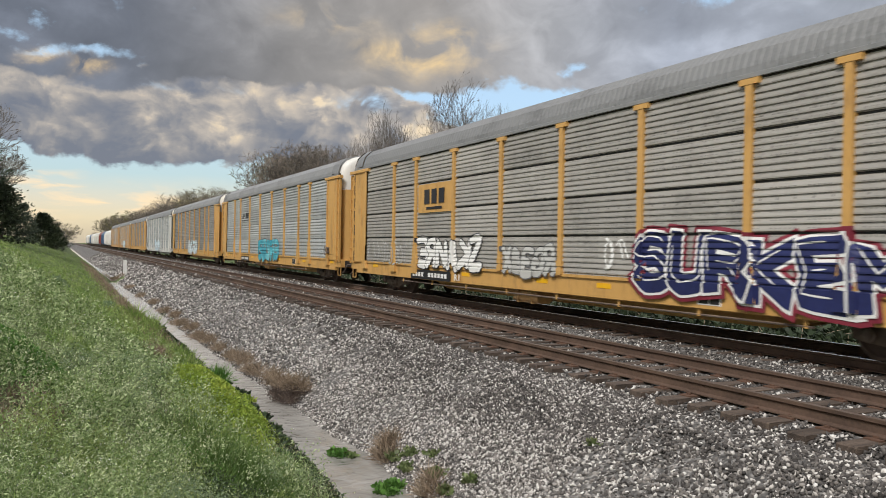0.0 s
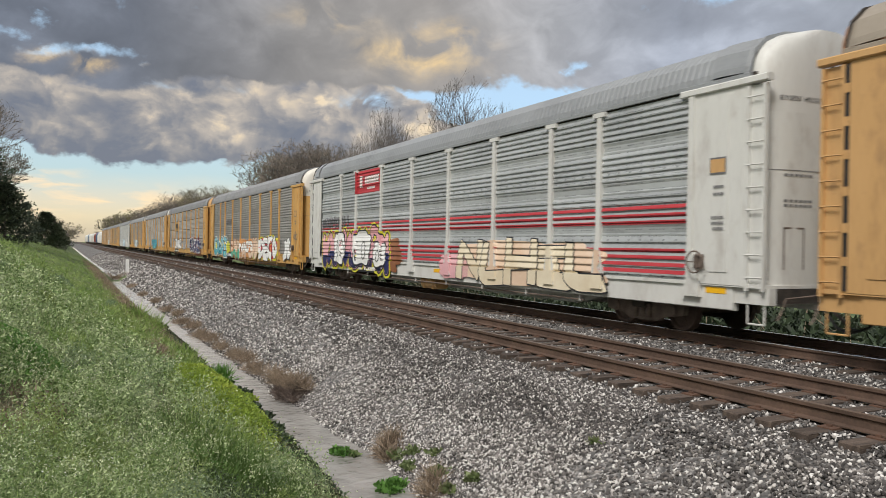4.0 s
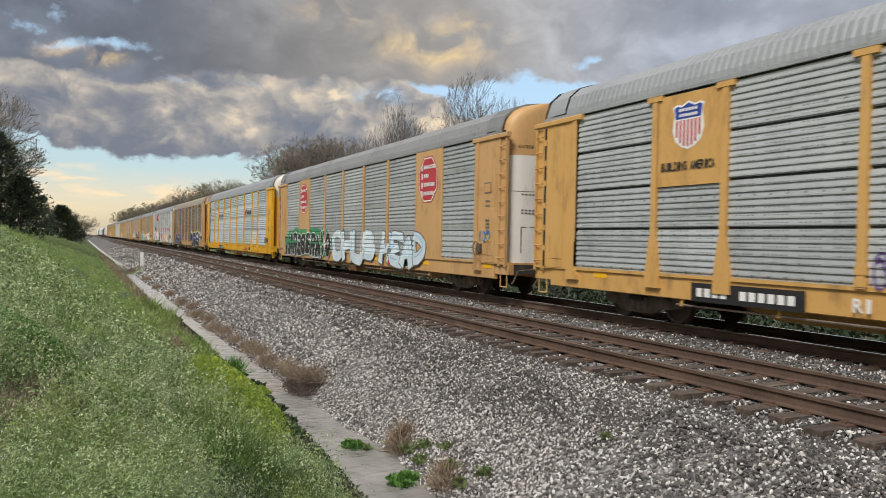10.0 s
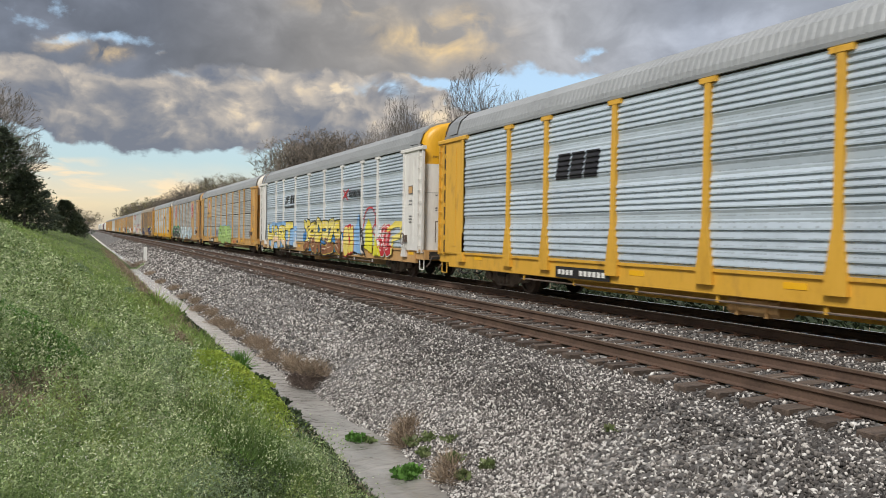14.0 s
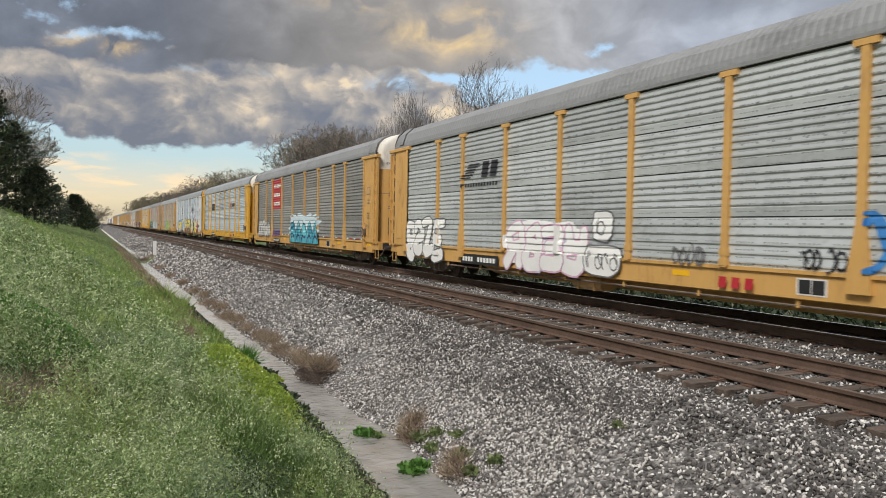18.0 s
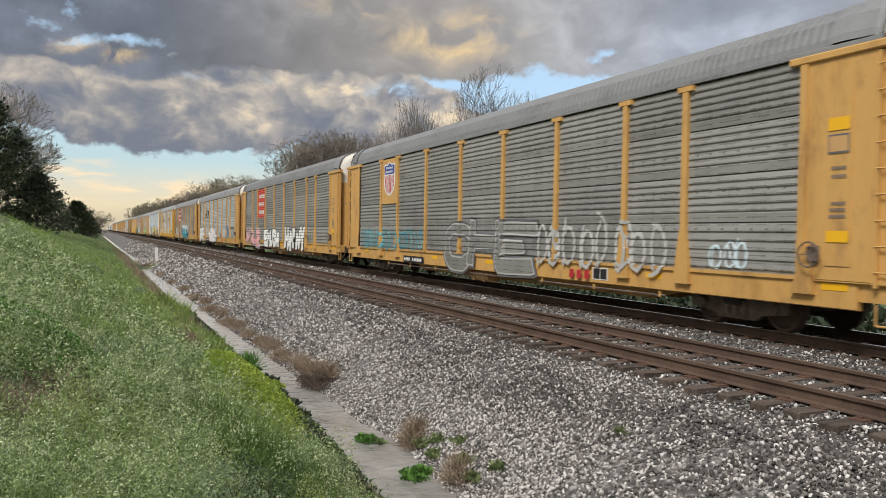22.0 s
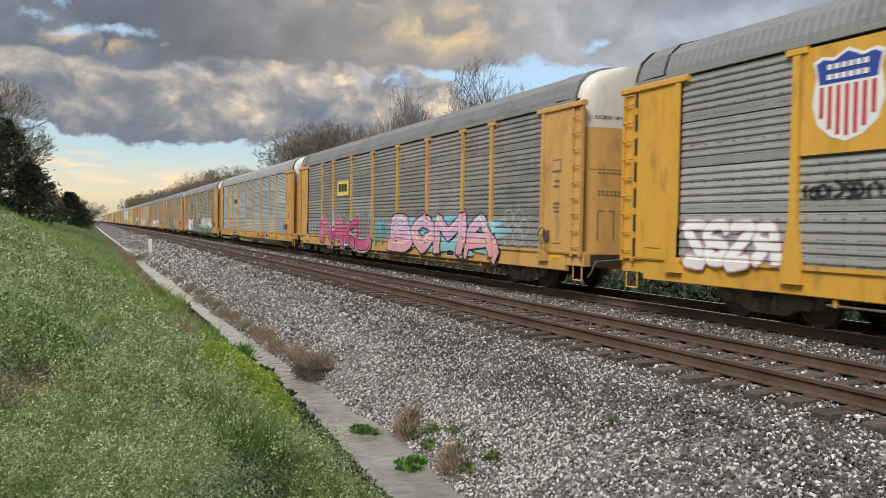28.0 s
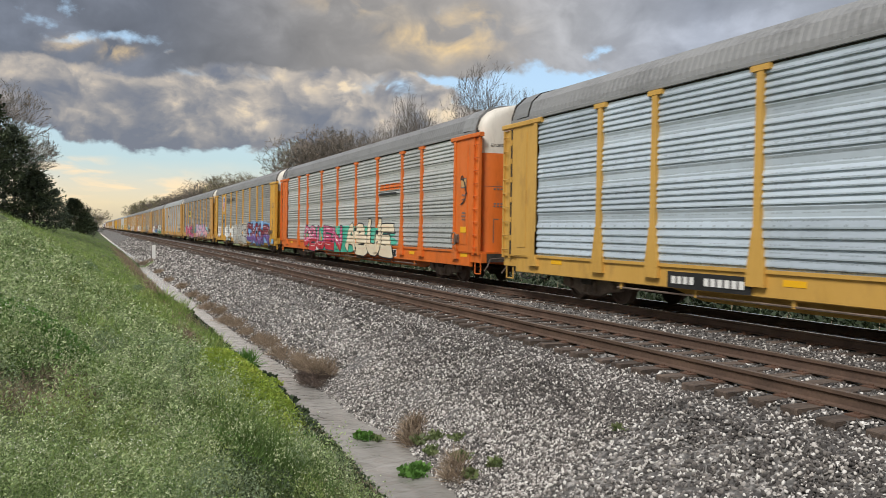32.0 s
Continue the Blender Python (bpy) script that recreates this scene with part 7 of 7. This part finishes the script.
def clear_of_ties(p):
    """Stones lie between the ties, not on them, and off the rails."""
    near_tie = np.abs(((p[:, 1] - 3.0 + 0.247) % 0.494) - 0.247) < 0.14
    on_tie = near_tie & ((np.abs(p[:, 0] - NEAR) < 1.33) | (np.abs(p[:, 0] - FAR) < 1.33))
    rail = np.zeros(len(p), bool)
    for c in (NEAR, FAR):
        for s in (-1, 1):
            rail |= np.abs(p[:, 0] - c - s * GAUGE / 2) < 0.10
    return p[~(on_tie | rail)]


def split(p):
    """Paler stone lies low on the shoulder, in patches."""
    want = np.clip((5.75 - p[:, 0] + np.clip((p[:, 1] - 12) / 20, 0, 0.8)) / 0.9, 0.0, 1.0) * np.clip((32 - p[:, 1]) / 14, 0.62, 1.0) + 0.10 + 0.15 * (p[:, 1] > 16)
    patch = np.array([noise.noise((x * 1.3, y * 0.5, 4.0)) for x, y in p])
    pale = gen.random(len(p)) < np.clip(want + 0.45 * patch, 0.04, 0.97)
    return p[pale], p[~pale]


near_slope = sample(15000, 3.4, 6.78, 3.2, 7.2, 1.3)
for p, m, words in zip(split(near_slope), (PALE_STONE, STONE), ("whitish crushed stones low on the ballast shoulder", "dark grey crushed stones of the ballast shoulder")):
    stones("ballast_stones", p, gen.uniform(0.017, 0.034, len(p)), ICO, ICO_F, m, words)
near_slope = sample(46000, 3.5, 6.78, 7.2, 17, 1.5)
for p, m, words in zip(split(near_slope), (PALE_STONE, STONE), ("whitish crushed stones along the ditch", "dark grey crushed stones on the slope of the shoulder")):
    stones("ballast_stones", p, gen.uniform(0.018, 0.037, len(p)), OCT, OCT_F, m, words)
far_slope = sample(19000, 3.95, 6.75, 16, 150, 1.7)
for p, m, words in zip(split(far_slope), (PALE_STONE, STONE), ("whitish crushed stones on the shoulder further off", "dark grey crushed stones on the shoulder further off")):
    stones("ballast_stones", p, gen.uniform(0.028, 0.05, len(p)) * np.clip(p[:, 1] / 26, 1, 2.6), OCT, OCT_F, m, words)
bed = clear_of_ties(sample(27000, 6.7, 11.2, 3.6, 90, 1.6))
for p, m, words in zip(split(bed), (PALE_STONE, STONE), ("pale crushed stones between the ties", "grey crushed stones between the ties and tracks")):
    stones("ballast_stones", p, gen.uniform(0.022, 0.042, len(p)) * np.clip(p[:, 1] / 20, 1, 2.2), OCT, OCT_F, m, words)

# ---------------------------------------------------------------- grass and weeds on the bank
LEAF = mat("weed_leaves", [(0.085, 0.145, 0.045), (0.22, 0.31, 0.12), (0.42, 0.50, 0.26), (0.60, 0.64, 0.42)], 0.6, scale=5.0, fine=15, bump=0, island=0.32, fine_mix=0.4, stops=(0.38, 0.62), thin=0.25, spec=0.12)
BLADE = mat("grass_blades", [(0.085, 0.155, 0.03), (0.18, 0.29, 0.06), (0.30, 0.40, 0.115), (0.42, 0.45, 0.20)], 0.6, scale=1.6, fine=7, bump=0, island=0.3, fine_mix=0.4, stops=(0.36, 0.64), thin=0.3)
MUSTARD = mat("yellow_green_weeds", [(0.17, 0.28, 0.045), (0.30, 0.40, 0.06), (0.46, 0.51, 0.085)], 0.6, scale=2, fine=9, bump=0, island=0.25, thin=0.4)
LUSH = mat("lush_green_leaves", [(0.07, 0.18, 0.03), (0.15, 0.30, 0.065)], 0.5, scale=3, fine=9, bump=0, island=0.35, thin=0.4)
DRY = mat("dead_grass", [(0.13, 0.095, 0.065), (0.24, 0.18, 0.125), (0.36, 0.29, 0.21)], 0.8, scale=3, fine=9, bump=0, island=0.4)
DEEP = mat("dark_weed_leaves", [(0.02, 0.04, 0.015), (0.045, 0.07, 0.024)], 0.6, scale=3, fine=9, bump=0, island=0.4, thin=0.1)
SAGE = mat("blue_green_weeds", [(0.14, 0.22, 0.105), (0.27, 0.35, 0.205), (0.38, 0.45, 0.30)], 0.6, scale=2, fine=9, bump=0, island=0.3, thin=0.3, spec=0.15)
MOSSY = mat("yellowish_weeds", [(0.16, 0.235, 0.058), (0.28, 0.355, 0.115), (0.39, 0.44, 0.185)], 0.6, scale=2, fine=9, bump=0, island=0.3, thin=0.3, spec=0.15)
# dark weeds, with the shade seen beneath the train added to their colour
SCRUB = mat("shaded_trackside_weeds", [(0.014, 0.026, 0.011), (0.034, 0.052, 0.02)], 0.7, scale=3, fine=9, bump=0, island=0.4)
PETAL = mat("small_white_flowers", [(0.62, 0.64, 0.58), (0.76, 0.76, 0.72)], 0.7, bump=0)


def unit(v):
    return v / np.linalg.norm(v, axis=1)[:, None]


def leaves(name, base, length, width, up, material, words, kind="stuff", facing=None):
    """Pointed leaves: four corners each, from a base along a leaning direction."""
    n = len(base)
    d = unit(np.concatenate([gen.normal(size=(n, 2)), np.abs(gen.normal(size=(n, 1))) * up + 0.1], 1))
    side = unit(np.cross(d, gen.normal(size=(n, 3))))
    if facing is not None:  # foliage that lies over the rounded form of its clump
        d = unit(gen.normal(size=(n, 3)) * 0.8 + facing * 0.25)
        side = unit(np.cross(d, facing + gen.normal(size=(n, 3)) * 0.22))
    l, w = length[:, None], width[:, None]
    pts = np.stack([base, base + d * l * 0.5 + side * w, base + d * l, base + d * l * 0.5 - side * w], 1).reshape(-1, 3)
    me = bulk_mesh(name, pts, np.arange(4 * n).reshape(-1, 4), material)
    return me if kind is None else tagged(new(name, me), words, "plants", kind=kind)


def bank_points(n, y0, y1, power, x1=3.15):
    p = sample(n, 0.0, 1.0, y0, y1, power)
    lo = np.maximum(-0.12 * p[:, 1] - 0.7, -9.0)
    p[:, 0] = lo + (x1 - lo) * p[:, 0]
    return p


def dome(x, y, size, seed):
    """Rounded cushions of growth with gaps between them, 0 to 1."""
    wander = 0.35 * noise.noise((x * 2.1 / size, y * 2.1 / size, seed + 3.0))
    near = noise.voronoi((x / size + wander, y / (size * 1.25) + wander, seed))[0]
    return max(0.0, 1 - (near[0] / 0.62) ** 2) * min(1.0, (near[1] - near[0]) * 2.4 + 0.12)


def dead_patch(x, y):
    """Where last year's stems lie bare."""
    return ((x + 0.45) / 0.36) ** 2 + ((y - 6.75) / 0.5) ** 2 < 1 or ((x - 0.13) / 0.14) ** 2 + ((y - 5.47) / 0.18) ** 2 < 1


def tall(x, y):
    """How high the growth stands, in clumps."""
    low = 1.0 if x < 1.9 else max(0.35, 1 - (x - 1.9) * 0.6)
    return low * (0.05 + 0.08 * (0.5 + noise.noise((x * 0.8, y * 0.6, 1.0))) + 0.42 * dome(x, y, 0.75, 2.0) + 0.25 * dome(x, y, 0.28, 9.0))


def on_bank(p, spread=1.0):
    p = p[:]
    z = np.array([ground_z(x, y) for x, y in p])
    h = np.array([tall(x, y) for x, y in p])
    return np.stack([p[:, 0], p[:, 1], z + np.clip(h, 0.04, 1) * spread * gen.random(len(p)) ** 0.7], 1)


def weedy(p):
    """Where the grey-green weeds stand; plain grass takes the rest of the bank."""
    return np.array([x < 2.05 - max(0.0, y - 12.5) * 0.17 + 0.35 * noise.noise((x * 0.9, y * 0.5, 21.0)) + (0.7 if y < 9 else 0.0) for x, y in p])


# leafy stems, each with its own lean
p = bank_points(50000, 3.5, 42, 1.9, 3.0)
p = p[weedy(p)]
p = p[np.array([(0.7 * dome(x, y, 0.75, 2.0) + 1.1 * dome(x, y, 0.28, 9.0)) * (0.12 if dead_patch(x, y) else 1.0) for x, y in p]) > gen.uniform(0.05, 0.9, len(p))]
each = 14
p = p[(p[:, 0] < 0.9) | (p[:, 1] > 10.5) | (gen.random(len(p)) < 0.42)]
root = np.array([(x, y, ground_z(x, y)) for x, y in p])
high = np.clip(np.array([tall(x, y) for x, y in p]) * gen.uniform(0.85, 1.35, len(p)), 0.05, 0.6)
stem = np.concatenate([gen.normal(0, 0.24, (len(p), 2)), np.ones((len(p), 1))], 1) * high[:, None]
t = gen.uniform(0.1, 1.0, (len(p), each, 1)) ** 0.75
k = np.repeat(np.clip(p[:, 1] / 7.5, 0.58, 3.2), each)
base = (root[:, None] + stem[:, None] * t + gen.normal(0, 0.022, (len(p), each, 3)) * np.clip(p[:, 1] / 7.5, 0.8, 2.5)[:, None, None]).reshape(-1, 3)
def heap(x, y):
    return ground_z(x, y) + tall(x, y)


lift = np.array([(heap(x - 0.06, y) - heap(x + 0.06, y), heap(x, y - 0.06) - heap(x, y + 0.06), 0.12) for x, y in p])
facing = np.repeat(unit(lift), each, 0)
leaves("bank_weeds", base, gen.uniform(0.020, 0.042, len(base)) * k, gen.uniform(0.0045, 0.0085, len(base)) * k, 0.7, LEAF, "low leafy grey-green weeds covering the bank", facing=facing)
some = (gen.random(len(p)) < 0.3) & (p[:, 1] < 15)
tips = np.repeat((root + stem)[some], 2, 0) + gen.normal(0, 0.018, (2 * int(some.sum()), 3))
kk = np.clip(tips[:, 1] / 8, 0.8, 1.8)
leaves("bank_flowers", tips, gen.uniform(0.005, 0.010, len(tips)) * kk, gen.uniform(0.003, 0.005, len(tips)) * kk, 0.8, PETAL, "tiny white weed flowers scattered over the bank")
# a lower carpet under them
p = bank_points(22000, 3.6, 45, 1.5)
k = np.clip(p[:, 1] / 7.5, 0.75, 3)
leaves("bank_carpet", on_bank(p, 0.6), gen.uniform(0.015, 0.03, len(p)) * k, gen.uniform(0.004, 0.008, len(p)) * k, 0.7, LEAF, "creeping green leaves under the weeds of the bank")
p = bank_points(150000, 3.6, 130, 1.6, 2.95)
keep = ~weedy(p) | (gen.random(len(p)) < 0.03)
p = p[keep]
k = np.clip(p[:, 1] / 11, 0.8, 4)
leaves("bank_grass", on_bank(p, 0.6), gen.uniform(0.05, 0.14, len(p)) * np.clip(k, 0.8, 1.5), gen.uniform(0.002, 0.0035, len(p)) * k, 1.5, BLADE, "green grass blades on the bank")


def patch(name, n, x, y, rx, ry, high, size, material, words, up=0.8, slim=0.3):
    a, r = gen.uniform(0, 6.283, n), np.minimum(0.52 * np.sqrt(-2 * np.log(gen.uniform(0.02, 1.0, n))), 1.35)
    r = r * (1 + 0.25 * np.sin(3 * a + x) * np.cos(2 * a + y))
    q = np.stack([x + rx * r * np.cos(a), y + ry * r * np.sin(a)], 1)
    z = np.array([max(ground_z(u, v), -1.5) for u, v in q])
    b = np.stack([q[:, 0], q[:, 1], z + high * gen.random(n) * np.clip(1 - 0.5 * r * r, 0.15, 1)], 1)
    length = gen.uniform(0.6, 1.3, n) * size
    return leaves(name, b, length, length * slim, up, material, words)


patch("mustard_weeds", 36000, 2.15, 12.4, 0.62, 2.6, 0.50, 0.042, MUSTARD, "bright yellow-green flowering weeds along the ditch edge")
patch("lush_weeds", 11000, -0.65, 9.5, 0.75, 1.0, 0.50, 0.042, LUSH, "clump of lush green leafy weeds on the bank")
DARKBLADE = mat("dark_grass_blades", [(0.05, 0.10, 0.025), (0.10, 0.17, 0.045), (0.18, 0.24, 0.085)], 0.6, scale=2, fine=8, bump=0, island=0.3, thin=0.3, spec=0.2)
patch("tall_grass", 8000, 1.55, 7.5, 0.70, 1.9, 0.20, 0.20, DARKBLADE, "tall dark green grass on the lower bank", 1.5, 0.018)
patch("tall_grass", 3000, 1.65, 8.4, 0.40, 0.9, 0.08, 0.26, BLADE, "dark green tufts of long grass near the ditch", 1.6, 0.012)
patch("dead_grass", 3000, -0.45, 6.75, 0.36, 0.5, 0.16, 0.09, DRY, "patch of dead brown stems on the bank", 1.0, 0.016)
patch("foot_weeds", 5200, 1.25, 6.1, 0.6, 0.8, 0.34, 0.02, DEEP, "dark leafy weeds low on the bank", 0.8, 0.26)
patch("foot_weeds", 3600, 0.75, 5.5, 0.5, 0.5, 0.30, 0.016, SAGE, "grey-green weeds low on the bank", 0.8, 0.24)
patch("foot_stems", 1500, 2.0, 7.2, 0.4, 0.9, 0.14, 0.10, DRY, "brown stems and bare earth low on the bank", 0.9, 0.03)
patch("dead_grass", 900, -0.1, 7.7, 0.30, 0.4, 0.14, 0.13, DRY, "patch of dead brown stems on the bank", 1.2, 0.03)
patch("dead_grass", 350, 0.13, 5.47, 0.14, 0.18, 0.03, 0.08, DRY, "patch of dead brown stems on the bank", 0.8, 0.03)
patch("dead_grass", 1600, 1.75, 16.5, 0.25, 1.5, 0.10, 0.22, DRY, "dry brown grass along the ditch bank", 1.4, 0.015)
patch("dead_grass", 2600, 2.8, 28.0, 0.30, 9.0, 0.06, 0.2, DRY, "dry brown grass along the ditch bank", 1.4, 0.02)



def clumps(name, count, leaf, material, words, y0=4.0, y1=30.0, x1=2.6, each=900, up=1.0, slim=0.24, high=0.36):
    """Hummocks of one kind of weed, scattered over the bank, in one mesh."""
    c = bank_points(count, y0, y1, 1.5, x1)
    out, sizes = [], []
    for x, y in c:
        n, r = int(each * gen.uniform(0.4, 1.5)), gen.uniform(0.16, 0.42)
        a, q = gen.uniform(0, 6.283, n), np.sqrt(gen.random(n))
        px, py = x + r * q * np.cos(a), y + r * 1.3 * q * np.sin(a)
        top = high * gen.uniform(0.6, 1.2) * (1 - q ** 2.5)
        z = np.array([ground_z(u, v) for u, v in zip(px[::20], py[::20])]).mean()
        z = z - (px - x) * 0.45
        out.append(np.stack([px, py, z + 0.05 + top * gen.random(n) ** 0.5], 1))
        sizes.append(np.full(n, max(0.85, y / 9)))
    b, k = np.concatenate(out), np.concatenate(sizes)
    length = gen.uniform(0.6, 1.3, len(b)) * leaf * k
    return leaves(name, b, length, length * slim, up, material, words)


clumps("weed_hummocks", 46, 0.021, SAGE, "hummocks of blue-green weeds on the bank")
clumps("weed_hummocks", 34, 0.021, MOSSY, "hummocks of yellowish green weeds on the bank")
clumps("weed_hummocks", 9, 0.03, LUSH, "fresh green hummocks of weeds on the bank", y1=14, each=500, high=0.24)
clumps("grass_tussocks", 40, 0.20, BLADE, "tussocks of long green grass on the bank", each=260, up=2.0, slim=0.014, high=0.06)
patch("dead_grass", 5200, 2.35, 60.0, 0.42, 34.0, 0.12, 0.32, DRY, "brown dead grass at the foot of the bank further off", 1.4, 0.03)
patch("dead_grass", 3000, 2.2, 34.0, 0.5, 12.0, 0.10, 0.24, DRY, "brown dead grass at the foot of the bank", 1.3, 0.02)
patch("dead_grass", 500, 3.7, 66.0, 0.7, 0.5, 0.16, 0.3, DRY, "dead grass on the little dam across the ditch", 1.2, 0.04)
patch("trackside_scrub", 26000, 19.6, 25.0, 2.2, 16.0, 0.35, 0.16, SCRUB, "low dark weeds at the foot of the far shoulder, toned for shade", 1.0, 0.2)
patch("trackside_scrub", 20000, 24.0, 26.0, 4.5, 18.0, 0.7, 0.34, SCRUB, "low dark scrub on the far side of the tracks, toned for shade", 1.0, 0.2)
patch("trackside_scrub", 2200, 24.5, 40.0, 4.5, 34.0, 0.8, 0.55, DRY, "low dead scrub on the far side of the tracks", 1.4, 0.03)
patch("trackside_scrub", 9000, 25.5, 72.0, 4.5, 34.0, 0.8, 0.5, SCRUB, "low dark scrub on the far side of the tracks, toned for shade", 1.0, 0.2)
patch("ditch_edge_stems", 6500, 2.72, 9.2, 0.30, 3.6, 0.10, 0.10, DRY, "brown stems and bare earth at the foot of the bank", 0.9, 0.03)
patch("ditch_edge_leaves", 4600, 2.74, 10.0, 0.34, 4.6, 0.20, 0.05, DEEP, "small dark green leaves at the foot of the bank", 0.7, 0.34)
patch("ditch_edge_leaves", 3600, 3.0, 24.0, 0.2, 10.0, 0.14, 0.09, DEEP, "dark green leaves along the ditch further off", 0.8, 0.3)
patch("bank_stems", 5000, 1.0, 9.0, 1.9, 4.2, 0.20, 0.10, DRY, "thin dry stems scattered through the weeds", 1.6, 0.012)
patch("fresh_grass", 9000, 0.4, 20.0, 1.9, 6.5, 0.10, 0.17, BLADE, "brighter green grass higher on the bank", 1.3, 0.025)
rnd = random.Random(12)


def rooted(name, x, y, z, n, radius, size, up, slim, material, words, group, stretch=1.0):
    """One plant or tuft of its own: leaves that spring from a root."""
    a, r = gen.uniform(0, 6.283, n), np.sqrt(gen.random(n)) * radius
    b = np.stack([r * np.cos(a) * 0.7, r * np.sin(a) * stretch, gen.random(n) * radius * 0.5 * (1 - r / radius * 0.7)], 1)
    b[:, :2] *= (1 + 0.45 * np.sin(a * 3 + x * 9) * np.cos(a * 2 + y * 7))[:, None]
    length = gen.uniform(0.45, 1.35, n) * size
    me = leaves(name, b, length, length * slim, up, material, "", None)
    ob = tagged(new(name, me), words, "plant", group=group)
    ob.location = (x, y, z)
    return ob


for x, y, r in ((4.36, 15.5, 0.42), (4.22, 16.2, 0.36), (4.34, 17.2, 0.34), (4.20, 18.6, 0.40), (4.26, 19.9, 0.42), (4.24, 21.2, 0.34), (4.16, 22.8, 0.30), (4.16, 24.6, 0.40), (4.12, 26.2, 0.40), (4.2, 28.2, 0.42), (4.1, 30.5, 0.42), (4.24, 33.0, 0.42), (4.2, 36.0, 0.4), (4.24, 41, 0.4),
                (4.16, 47, 0.4), (4.2, 55, 0.45), (4.42, 10.72, 0.20), (4.30, 10.5, 0.18), (4.55, 10.9, 0.14), (4.16, 8.7, 0.17), (4.30, 8.9, 0.12)):
    rooted("dry_grass_tuft", x, y, ballast_z(x, y) - 0.04, int(3600 * r), r, 0.25, 0.8, 0.013, DRY, "tangled tuft of dead brown grass at the edge of the ballast", "dry tufts along the ditch", 1.5)
BRUSH = mat("dark_dead_brush", [(0.05, 0.035, 0.028), (0.11, 0.08, 0.065), (0.19, 0.145, 0.115)], 0.85, scale=3, fine=9, bump=0, island=0.4)
for x, y, r in ((4.12, 15.15, 0.36), (4.30, 15.3, 0.30), (4.02, 15.6, 0.22)):
    rooted("dead_brush", x, y, max(-1.53, ballast_z(x, y) - 0.04), int(5200 * r), r, 0.2, 0.7, 0.012, BRUSH, "dark matted dead brush at the water's edge", "dry tufts along the ditch", 1.2)
rooted("reed_clump", 2.92, 16.2, ground_z(2.92, 16.2) - 0.02, 420, 0.2, 0.34, 3.0, 0.02, LUSH, "clump of upright green reeds at the water's edge", "green plants along the ditch")
rooted("leafy_bush", 3.2, 15.1, ground_z(3.2, 15.1), 900, 0.30, 0.075, 0.9, 0.36, MUSTARD, "low yellow-green leafy bush at the water's edge", "green plants along the ditch")
WEEDY = mat("dull_green_leaves", [(0.09, 0.13, 0.045), (0.16, 0.21, 0.08), (0.26, 0.28, 0.14)], 0.6, scale=3, fine=9, bump=0, island=0.35, thin=0.3)
for x, y, r, m in ((3.80, 11.1, 0.19, LUSH), (3.92, 11.0, 0.10, WEEDY), (3.78, 9.22, 0.20, LUSH), (3.96, 9.4, 0.15, LUSH), (4.40, 10.3, 0.20, WEEDY), (4.55, 10.1, 0.17, WEEDY), (4.34, 9.75, 0.18, WEEDY), (4.66, 9.6, 0.13, WEEDY), (4.42, 9.0, 0.20, WEEDY), (4.56, 8.35, 0.17, WEEDY), (4.32, 8.5, 0.15, WEEDY), (5.6, 7.3, 0.07, WEEDY)):
    rooted("leafy_water_plant", x, y, max(-1.53, ballast_z(x, y) - 0.03), int(1500 * r), r, 0.075, 0.9, 0.36, m, "small green leafy plant by the water" if m is LUSH else "low dull green weed among the stones by the water", "green plants along the ditch")
for x, y, r in ((3.0, 11.3, 0.2), (3.16, 13.6, 0.22), (3.18, 15.6, 0.26), (2.86, 10.1, 0.2), (3.15, 18.5, 0.2), (3.2, 24, 0.24), (3.15, 29, 0.25), (3.2, 36, 0.3), (2.72, 9.0, 0.18), (3.08, 12.4, 0.2), (2.62, 8.2, 0.16), (3.16, 14.6, 0.22), (3.14, 16.8, 0.2), (3.14, 20.5, 0.22), (3.14, 22.2, 0.2)):
    rooted("ditch_weed", x, y, ground_z(x, y) - 0.02, int(1500 * r), r, 0.075, 0.9, 0.36, DEEP, "dark green leafy weed at the water's edge", "weeds along the ditch bank")


# ---------------------------------------------------------------- what moves
def motions():
    """The train rolls away along the far track at a steady pace; wheels turn while they pass near by."""
    gain = ((0, 0.5), (4, 1.05), (8, 1.5), (12, 1.8), (16, 1.95), (20, 1.78), (24, 1.75), (28, 1.27), (32, 1.0))
    for car, middle in MOVING:
        walk(car, [(t, pose(FAR, middle + SPEED * t + g, 0)) for t, g in gain])
    turn = SPEED / 0.415
    for wheel, start, y in WHEELSETS:
        t0, t1 = (-6 - start) / SPEED, (34 - start) / SPEED
        first, last = max(0, math.ceil(t0 * FPS)), min(32 * FPS, math.floor(t1 * FPS))
        if last <= first:
            continue
        rows = [(0, 0.0)] if first > 0 else []
        rows += [(i / FPS, -turn * (i - first) / FPS) for i in range(first, last + 1)]
        if last < 32 * FPS:
            rows.append((32, rows[-1][1]))
        walk(wheel, [(t, Matrix.Translation((0, y, 0.42)) @ Matrix.Rotation(a, 4, "X")) for t, a in rows])


motions()
